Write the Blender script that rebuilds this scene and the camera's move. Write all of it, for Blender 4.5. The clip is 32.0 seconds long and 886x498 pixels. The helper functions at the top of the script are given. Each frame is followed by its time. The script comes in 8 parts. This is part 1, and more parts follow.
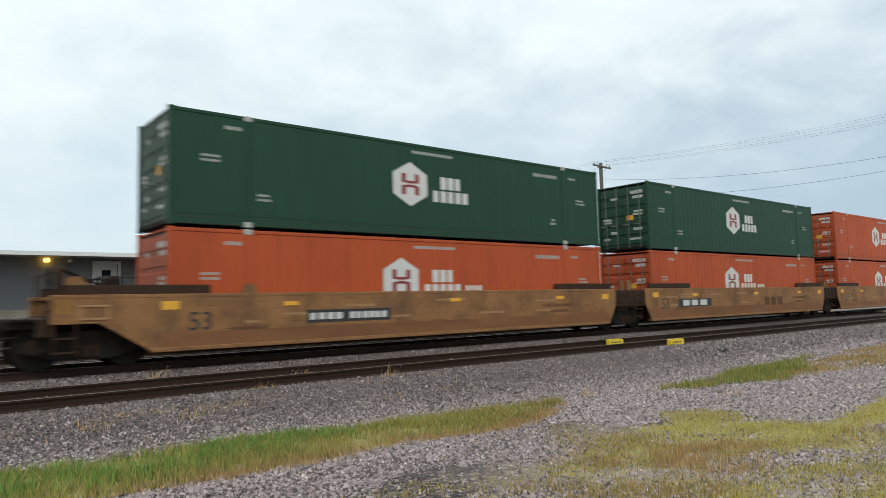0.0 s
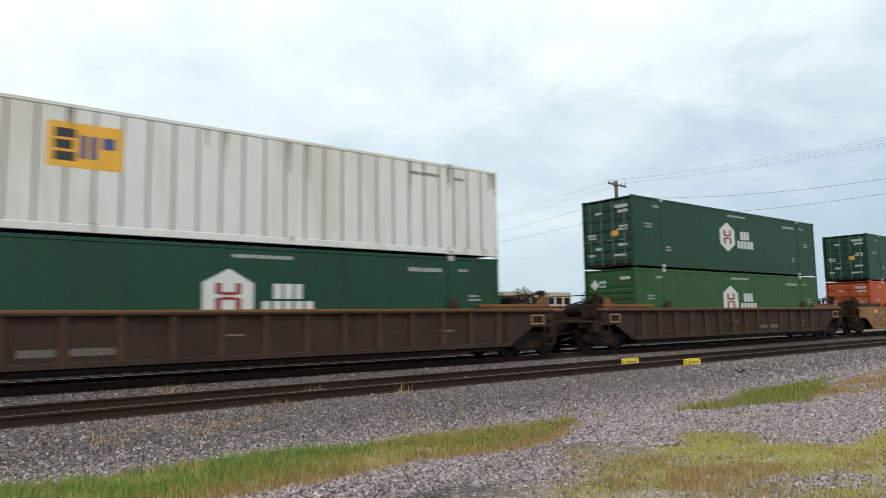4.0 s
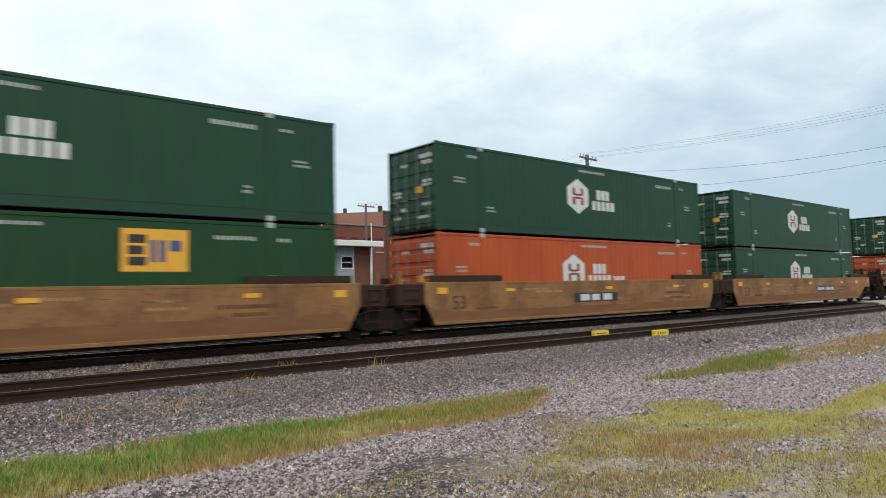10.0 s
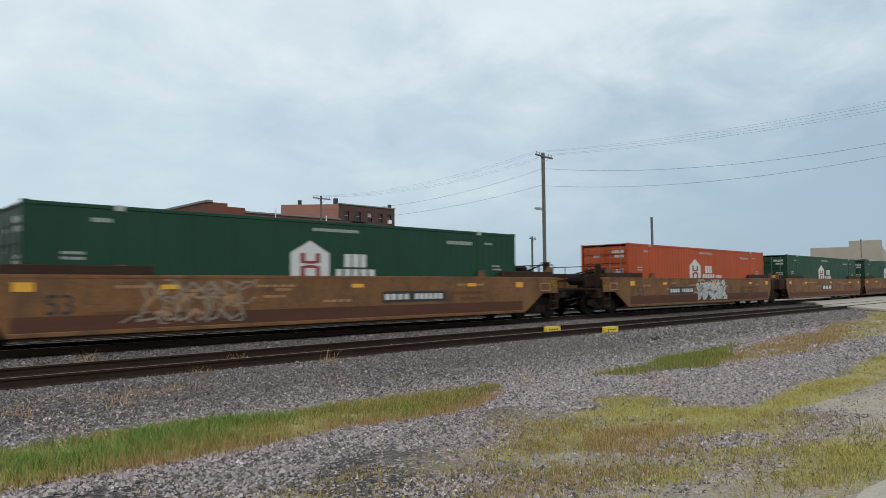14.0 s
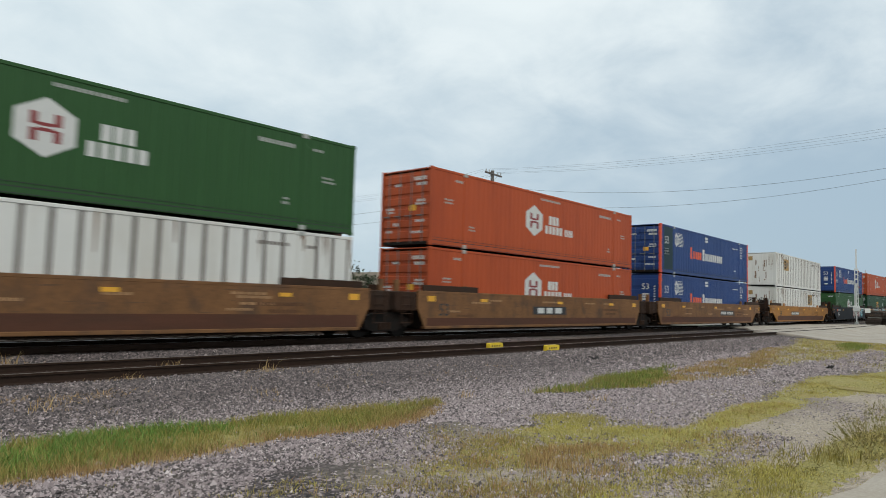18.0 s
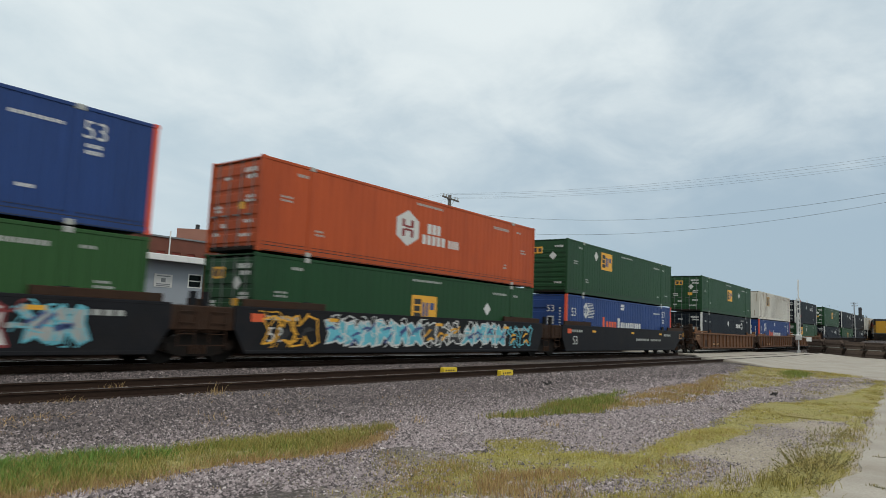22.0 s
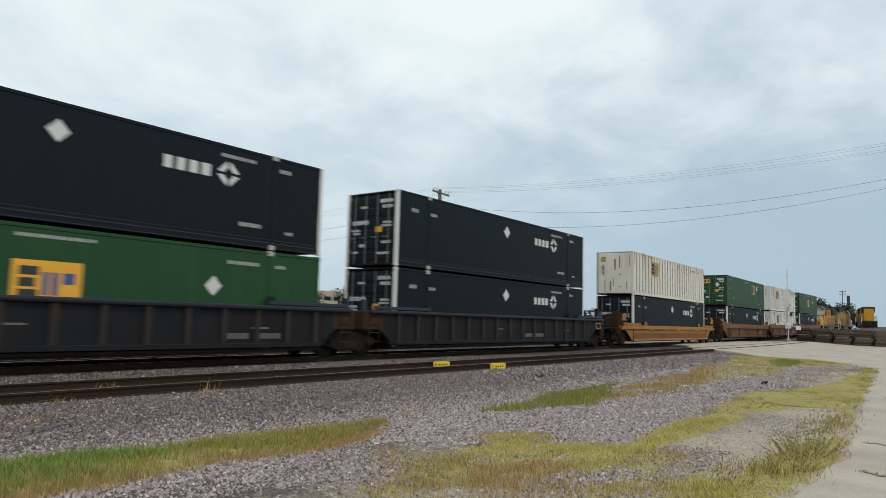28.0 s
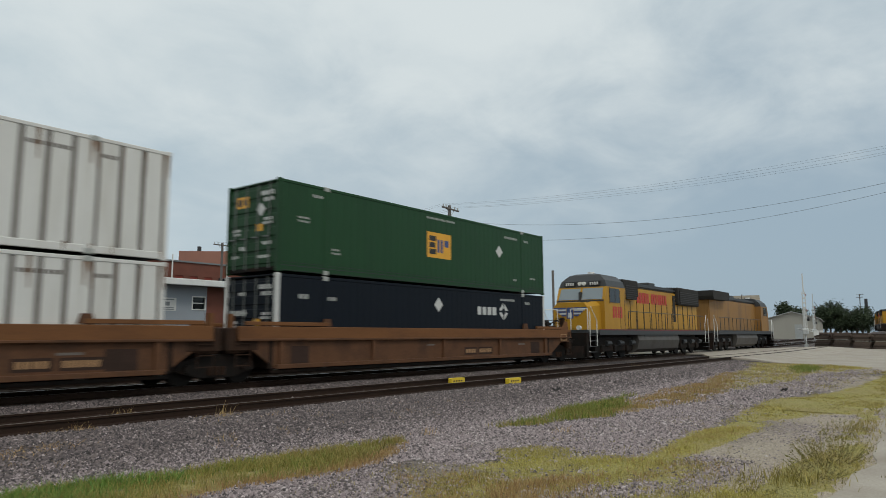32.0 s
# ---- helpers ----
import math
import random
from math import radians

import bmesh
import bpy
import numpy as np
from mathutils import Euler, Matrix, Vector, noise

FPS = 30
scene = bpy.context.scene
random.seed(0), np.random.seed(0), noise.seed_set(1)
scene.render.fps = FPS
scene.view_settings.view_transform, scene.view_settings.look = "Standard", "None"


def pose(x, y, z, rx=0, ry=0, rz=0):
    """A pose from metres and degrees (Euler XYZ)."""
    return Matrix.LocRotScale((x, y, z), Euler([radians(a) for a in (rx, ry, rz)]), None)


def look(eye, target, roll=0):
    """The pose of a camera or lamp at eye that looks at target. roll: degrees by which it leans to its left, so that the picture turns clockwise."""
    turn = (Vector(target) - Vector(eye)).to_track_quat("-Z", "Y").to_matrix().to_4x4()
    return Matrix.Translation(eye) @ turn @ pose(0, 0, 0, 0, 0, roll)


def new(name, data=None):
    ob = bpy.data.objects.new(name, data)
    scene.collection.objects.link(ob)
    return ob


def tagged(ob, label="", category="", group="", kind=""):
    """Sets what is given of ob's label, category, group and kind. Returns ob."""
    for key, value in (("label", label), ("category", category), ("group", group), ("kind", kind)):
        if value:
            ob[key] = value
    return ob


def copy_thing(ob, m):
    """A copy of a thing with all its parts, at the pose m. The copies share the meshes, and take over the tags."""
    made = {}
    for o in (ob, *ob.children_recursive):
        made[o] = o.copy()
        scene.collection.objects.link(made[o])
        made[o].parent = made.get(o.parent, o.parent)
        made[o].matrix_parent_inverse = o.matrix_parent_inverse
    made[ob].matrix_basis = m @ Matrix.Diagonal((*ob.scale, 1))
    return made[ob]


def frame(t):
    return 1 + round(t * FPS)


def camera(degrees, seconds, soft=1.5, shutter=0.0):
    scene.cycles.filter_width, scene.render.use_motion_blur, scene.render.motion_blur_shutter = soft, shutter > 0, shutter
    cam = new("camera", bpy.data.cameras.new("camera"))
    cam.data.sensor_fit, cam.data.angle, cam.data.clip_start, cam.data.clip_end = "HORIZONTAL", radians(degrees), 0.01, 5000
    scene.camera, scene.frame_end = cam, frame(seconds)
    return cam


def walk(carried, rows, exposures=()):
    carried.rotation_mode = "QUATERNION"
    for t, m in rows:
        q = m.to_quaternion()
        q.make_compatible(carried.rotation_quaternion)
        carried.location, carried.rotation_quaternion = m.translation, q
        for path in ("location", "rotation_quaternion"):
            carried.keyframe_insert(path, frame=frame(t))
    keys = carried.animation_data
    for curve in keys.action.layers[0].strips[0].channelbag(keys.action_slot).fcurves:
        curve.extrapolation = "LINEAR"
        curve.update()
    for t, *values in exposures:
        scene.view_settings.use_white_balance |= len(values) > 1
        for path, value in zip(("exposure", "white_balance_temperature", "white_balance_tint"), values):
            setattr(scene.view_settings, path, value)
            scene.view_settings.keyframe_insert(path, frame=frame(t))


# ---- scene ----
# ---- camera: one standpoint, hand-held turns ----
EYE = (0.0, 0.0, 1.29)
cam = camera(66.28, 32.0, 0.55, 0.22)
walk(cam, [(t, pose(*EYE, 90 + pitch, roll, yaw)) for t, yaw, pitch, roll in (
    (0.0, -38.86, 4.39, 1.34),
    (0.5, -37.73, 4.78, 1.01),
    (1.0, -37.12, 5.15, 1.00),
    (1.5, -37.56, 5.46, 1.04),
    (2.0, -37.82, 5.67, 0.90),
    (2.5, -37.72, 5.78, 1.06),
    (4.5, -37.71, 5.94, 0.74),
    (5.0, -37.75, 5.94, 0.58),
    (5.5, -37.74, 5.92, 0.56),
    (6.0, -37.76, 5.84, 0.63),
    (6.5, -38.46, 5.69, 0.49),
    (7.0, -38.83, 5.40, -0.31),
    (7.5, -39.05, 5.27, -0.29),
    (8.0, -39.20, 5.20, 0.13),
    (8.5, -39.47, 5.16, -0.12),
    (9.0, -39.53, 5.07, 0.63),
    (9.5, -39.51, 4.41, 1.23),
    (10.0, -39.99, 3.65, 1.38),
    (10.5, -43.90, 3.71, 1.61),
    (11.0, -45.25, 2.91, 1.57),
    (11.5, -45.21, 2.84, 1.69),
    (12.0, -45.67, 2.61, 1.44),
    (12.5, -45.85, 2.05, 1.42),
    (13.0, -45.71, 2.75, 1.34),
    (13.5, -45.17, 2.86, 0.64),
    (14.0, -43.81, 3.13, 0.48),
    (14.5, -44.51, 3.38, -2.46),
    (15.0, -50.68, 3.57, 0.53),
    (15.5, -50.05, 3.65, 0.24),
    (17.5, -48.17, 4.03, -1.35),
    (18.0, -48.45, 4.33, -1.63),
    (18.5, -50.62, 4.69, -1.71),
    (19.0, -51.92, 4.91, -2.69),
    (19.5, -52.28, 5.12, -2.81),
    (20.0, -51.93, 5.24, -2.86),
    (20.5, -51.39, 5.22, -2.81),
    (21.0, -50.52, 5.89, -2.15),
    (21.5, -51.43, 6.53, -2.70),
    (22.0, -52.24, 6.46, -2.37),
    (22.5, -51.09, 6.19, -1.82),
    (23.0, -50.44, 6.02, -1.40),
    (23.5, -50.42, 5.82, -1.29),
    (24.0, -50.78, 5.65, -1.27),
    (24.5, -51.37, 5.65, -1.03),
    (25.0, -51.60, 5.88, -0.76),
    (25.5, -51.34, 6.07, -0.70),
    (26.0, -51.69, 6.24, -0.73),
    (26.5, -52.19, 6.27, -0.92),
    (28.5, -53.50, 5.88, -1.88),
    (29.0, -54.96, 5.95, -1.82),
    (29.5, -55.99, 6.55, -1.89),
    (30.0, -56.49, 6.41, -2.07),
    (30.5, -55.87, 7.02, -1.96),
    (31.0, -55.23, 7.26, -1.16),
    (31.5, -53.89, 7.31, -0.24),
    (32.0, -51.76, 7.34, 0.25),
)], [(0.0, 0.0, 6500, 10), (1.0, 0.12, 6500, 10), (2.0, 0.1, 6500, 10), (5.0, 0.06, 6500, 10), (7.0, 0.06, 6500, 10), (8.0, 0.06, 6500, 10), (9.0, -0.02, 6500, 10), (10.0, 0.1, 6500, 10), (11.0, 0.12, 6500, 10), (12.0, 0.17, 6430, 10), (13.0, -0.05, 6300, 10), (15.0, -0.3, 6260, 10), (18.0, -0.18, 6440, 10), (19.0, -0.08, 6500, 10), (20.0, -0.2, 6500, 10), (21.0, -0.3, 6500, 10), (23.0, -0.22, 6500, 10), (24.0, -0.22, 6500, 10), (25.0, -0.1, 6500, 10), (26.0, -0.15, 6500, 10), (29.0, -0.1, 6500, 10), (30.0, -0.3, 6500, 10), (31.0, -0.32, 6500, 10), (32.0, -0.48, 6500, 10)])

# ---- world, sun, exposure ----
SUN_EL, SUN_AZ = 52.0, 205.0          # degrees; azimuth from +Y, clockwise
scene.view_settings.exposure = 0.0


def sky_world():
    w = bpy.data.worlds.new("world")
    scene.world = w
    w.use_nodes = True
    nt = w.node_tree
    nt.nodes.clear()
    N, link = nt.nodes.new, nt.links.new
    out, bg = N("ShaderNodeOutputWorld"), N("ShaderNodeBackground")
    sky = N("ShaderNodeTexSky")
    sky.sky_type, sky.sun_disc = "NISHITA", False
    sky.sun_elevation, sky.sun_rotation = radians(SUN_EL), radians(SUN_AZ)
    sky.air_density, sky.dust_density, sky.ozone_density = 1.0, 2.0, 1.0
    coord = N("ShaderNodeTexCoord")
    sep = N("ShaderNodeSeparateXYZ")
    link(coord.outputs["Generated"], sep.inputs[0])

    def op(kind, a, b=None):
        n = N("ShaderNodeMath")
        n.operation = kind
        for i, v in enumerate((a, b)):
            if v is None:
                continue
            if isinstance(v, (int, float)):
                n.inputs[i].default_value = v
            else:
                link(v, n.inputs[i])
        return n.outputs[0]

    up = op("ADD", op("MAXIMUM", sep.outputs["Z"], 0.0), 0.30)
    flat = N("ShaderNodeCombineXYZ")
    link(op("DIVIDE", sep.outputs["X"], up), flat.inputs[0])
    link(op("DIVIDE", sep.outputs["Y"], up), flat.inputs[1])
    big, small = N("ShaderNodeTexNoise"), N("ShaderNodeTexNoise")
    for n, scale, detail, rough, dist in ((big, 1.0, 3.0, 0.5, 0.3), (small, 3.4, 6.0, 0.56, 0.3)):
        n.inputs["Scale"].default_value, n.inputs["Detail"].default_value = scale, detail
        n.inputs["Roughness"].default_value, n.inputs["Distortion"].default_value = rough, dist
        link(flat.outputs[0], n.inputs["Vector"])
    amount = op("ADD", op("MULTIPLY", op("SUBTRACT", big.outputs["Fac"], 0.5), 1.0), op("MULTIPLY", op("SUBTRACT", small.outputs["Fac"], 0.5), 0.85))
    high = N("ShaderNodeMapRange")               # hazy and even low down, broken cloud higher up
    high.inputs["From Min"].default_value, high.inputs["From Max"].default_value = 0.03, 0.30
    high.inputs["To Min"].default_value, high.inputs["To Max"].default_value = 0.12, 0.85
    link(sep.outputs["Z"], high.inputs["Value"])
    amount = op("MULTIPLY", amount, high.outputs[0])
    amount = op("ADD", amount, op("ADD", op("MULTIPLY", sep.outputs["Z"], 0.80), 0.32))
    amount = op("SUBTRACT", amount, op("MULTIPLY", sep.outputs["X"], 0.24))
    bank, dot = N("ShaderNodeMapRange"), N("ShaderNodeVectorMath")      # the brightest bank of cloud
    dot.operation = "DOT_PRODUCT"
    dot.inputs[1].default_value = (0.70, 0.60, 0.39)
    link(coord.outputs["Generated"], dot.inputs[0])
    bank.interpolation_type = "SMOOTHSTEP"
    bank.inputs["From Min"].default_value, bank.inputs["From Max"].default_value, bank.inputs["To Max"].default_value = 0.86, 1.0, 0.14
    link(dot.outputs["Value"], bank.inputs["Value"])
    amount = op("ADD", amount, bank.outputs[0])
    ramp = N("ShaderNodeValToRGB")
    ramp.color_ramp.interpolation = "EASE"
    ramp.color_ramp.elements[0].position, ramp.color_ramp.elements[1].position = 0.16, 0.74
    ramp.color_ramp.elements[0].color, ramp.color_ramp.elements[1].color = (0.0, 0.0, 0.0, 1), (1, 1, 1, 1)
    link(amount, ramp.inputs[0])
    sky_gain = N("ShaderNodeMix")
    sky_gain.data_type, sky_gain.blend_type = "RGBA", "MULTIPLY"
    sky_gain.inputs["Factor"].default_value = 1.0
    link(sky.outputs[0], sky_gain.inputs["A"])
    sky_gain.inputs["B"].default_value = (0.105, 0.115, 0.12, 1)
    mix = N("ShaderNodeMix")
    mix.data_type = "RGBA"
    haze = N("ShaderNodeMix")
    haze.data_type = "RGBA"
    haze.inputs["Factor"].default_value = 0.9
    link(sky_gain.outputs["Result"], haze.inputs["A"])
    tone = N("ShaderNodeMix")                    # whiter towards the sun's side, clear blue down the line
    tone.data_type = "RGBA"
    span = N("ShaderNodeMapRange")
    span.inputs["From Min"].default_value, span.inputs["From Max"].default_value = 0.35, 1.0
    link(sep.outputs["X"], span.inputs["Value"])
    link(span.outputs[0], tone.inputs["Factor"])
    tone.inputs["A"].default_value, tone.inputs["B"].default_value = (0.68, 0.82, 0.885, 1), (0.47, 0.61, 0.72, 1)
    link(tone.outputs["Result"], haze.inputs["B"])
    link(ramp.outputs[0], mix.inputs["Factor"])
    link(haze.outputs["Result"], mix.inputs["A"])
    mix.inputs["B"].default_value = (0.93, 1.02, 1.04, 1)
    link(mix.outputs["Result"], bg.inputs[0])
    bg.inputs[1].default_value = 1.0
    link(bg.outputs[0], out.inputs[0])


sky_world()
sun = new("sun", bpy.data.lights.new("sun", "SUN"))
sun.data.energy, sun.data.angle, sun.data.color = 1.3, radians(14), (1.0, 0.96, 0.9)
a_, e_ = radians(SUN_AZ), radians(SUN_EL)
sun.matrix_world = look((math.sin(a_) * math.cos(e_) * 50, math.cos(a_) * math.cos(e_) * 50, math.sin(e_) * 50), (0, 0, 0))

# ---- materials ----


def material(name, color, rough=0.7, metal=0.0, vary=0.12, scale=3.0, fine=40.0, stretch=(1, 1, 1), bump=0.15, dirt=None, dirt_amount=0.0,
             dirt_scale=1.2, per_object=0.0, glow=None, coat=0.0, spec=0.5):
    """Paint, steel, masonry and the like: colour varied at two scales, stains, fine relief."""
    m = bpy.data.materials.new(name)
    m.use_nodes = True
    nt = m.node_tree
    N, link = nt.nodes.new, nt.links.new
    bsdf = nt.nodes["Principled BSDF"]
    bsdf.inputs["Roughness"].default_value, bsdf.inputs["Metallic"].default_value = rough, metal
    bsdf.inputs["Specular IOR Level"].default_value = spec
    if coat:
        bsdf.inputs["Coat Weight"].default_value = coat
    coord, mapping = N("ShaderNodeTexCoord"), N("ShaderNodeMapping")
    mapping.inputs["Scale"].default_value = stretch
    link(coord.outputs["Object"], mapping.inputs[0])
    n1, n2 = N("ShaderNodeTexNoise"), N("ShaderNodeTexNoise")
    for n, s, d in ((n1, scale, 4), (n2, fine, 3)):
        n.inputs["Scale"].default_value, n.inputs["Detail"].default_value = s, d
        link(mapping.outputs[0], n.inputs["Vector"])
    add = N("ShaderNodeMath")
    add.operation = "ADD"
    link(n1.outputs["Fac"], add.inputs[0])
    link(n2.outputs["Fac"], add.inputs[1])
    rng = N("ShaderNodeMapRange")
    rng.inputs["From Min"].default_value, rng.inputs["From Max"].default_value = 0.6, 1.4
    rng.inputs["To Min"].default_value, rng.inputs["To Max"].default_value = 1 - vary, 1 + vary
    link(add.outputs[0], rng.inputs["Value"])
    val = rng.outputs[0]
    if per_object:
        info, r2, mul = N("ShaderNodeObjectInfo"), N("ShaderNodeMapRange"), N("ShaderNodeMath")
        r2.inputs["To Min"].default_value, r2.inputs["To Max"].default_value = 1 - per_object, 1 + per_object
        link(info.outputs["Random"], r2.inputs["Value"])
        mul.operation = "MULTIPLY"
        link(val, mul.inputs[0])
        link(r2.outputs[0], mul.inputs[1])
        val = mul.outputs[0]
    mul = N("ShaderNodeMix")
    mul.data_type, mul.blend_type = "RGBA", "MULTIPLY"
    mul.inputs["Factor"].default_value = 1.0
    mul.inputs["A"].default_value = (*color, 1)
    comb = N("ShaderNodeCombineColor")
    for i in range(3):
        link(val, comb.inputs[i])
    link(comb.outputs[0], mul.inputs["B"])
    col = mul.outputs["Result"]
    if dirt:
        n3, ramp, mx = N("ShaderNodeTexNoise"), N("ShaderNodeValToRGB"), N("ShaderNodeMix")
        n3.inputs["Scale"].default_value, n3.inputs["Detail"].default_value, n3.inputs["Roughness"].default_value = dirt_scale, 6, 0.65
        link(mapping.outputs[0], n3.inputs["Vector"])
        ramp.color_ramp.elements[0].position, ramp.color_ramp.elements[1].position = 0.48, 0.72
        ramp.color_ramp.elements[1].color = (dirt_amount,) * 3 + (1,)
        ramp.color_ramp.elements[0].color = (dirt_amount * 0.08,) * 3 + (1,)
        link(n3.outputs["Fac"], ramp.inputs[0])
        mx.data_type = "RGBA"
        link(ramp.outputs[0], mx.inputs["Factor"])
        link(col, mx.inputs["A"])
        mx.inputs["B"].default_value = (*dirt, 1)
        col = mx.outputs["Result"]
    link(col, bsdf.inputs["Base Color"])
    if bump:
        b = N("ShaderNodeBump")
        b.inputs["Strength"].default_value, b.inputs["Distance"].default_value = bump, 0.01
        link(n2.outputs["Fac"], b.inputs["Height"])
        link(b.outputs[0], bsdf.inputs["Normal"])
    if glow:
        bsdf.inputs["Emission Color"].default_value, bsdf.inputs["Emission Strength"].default_value = (*glow[:3], 1), glow[3]
    return m


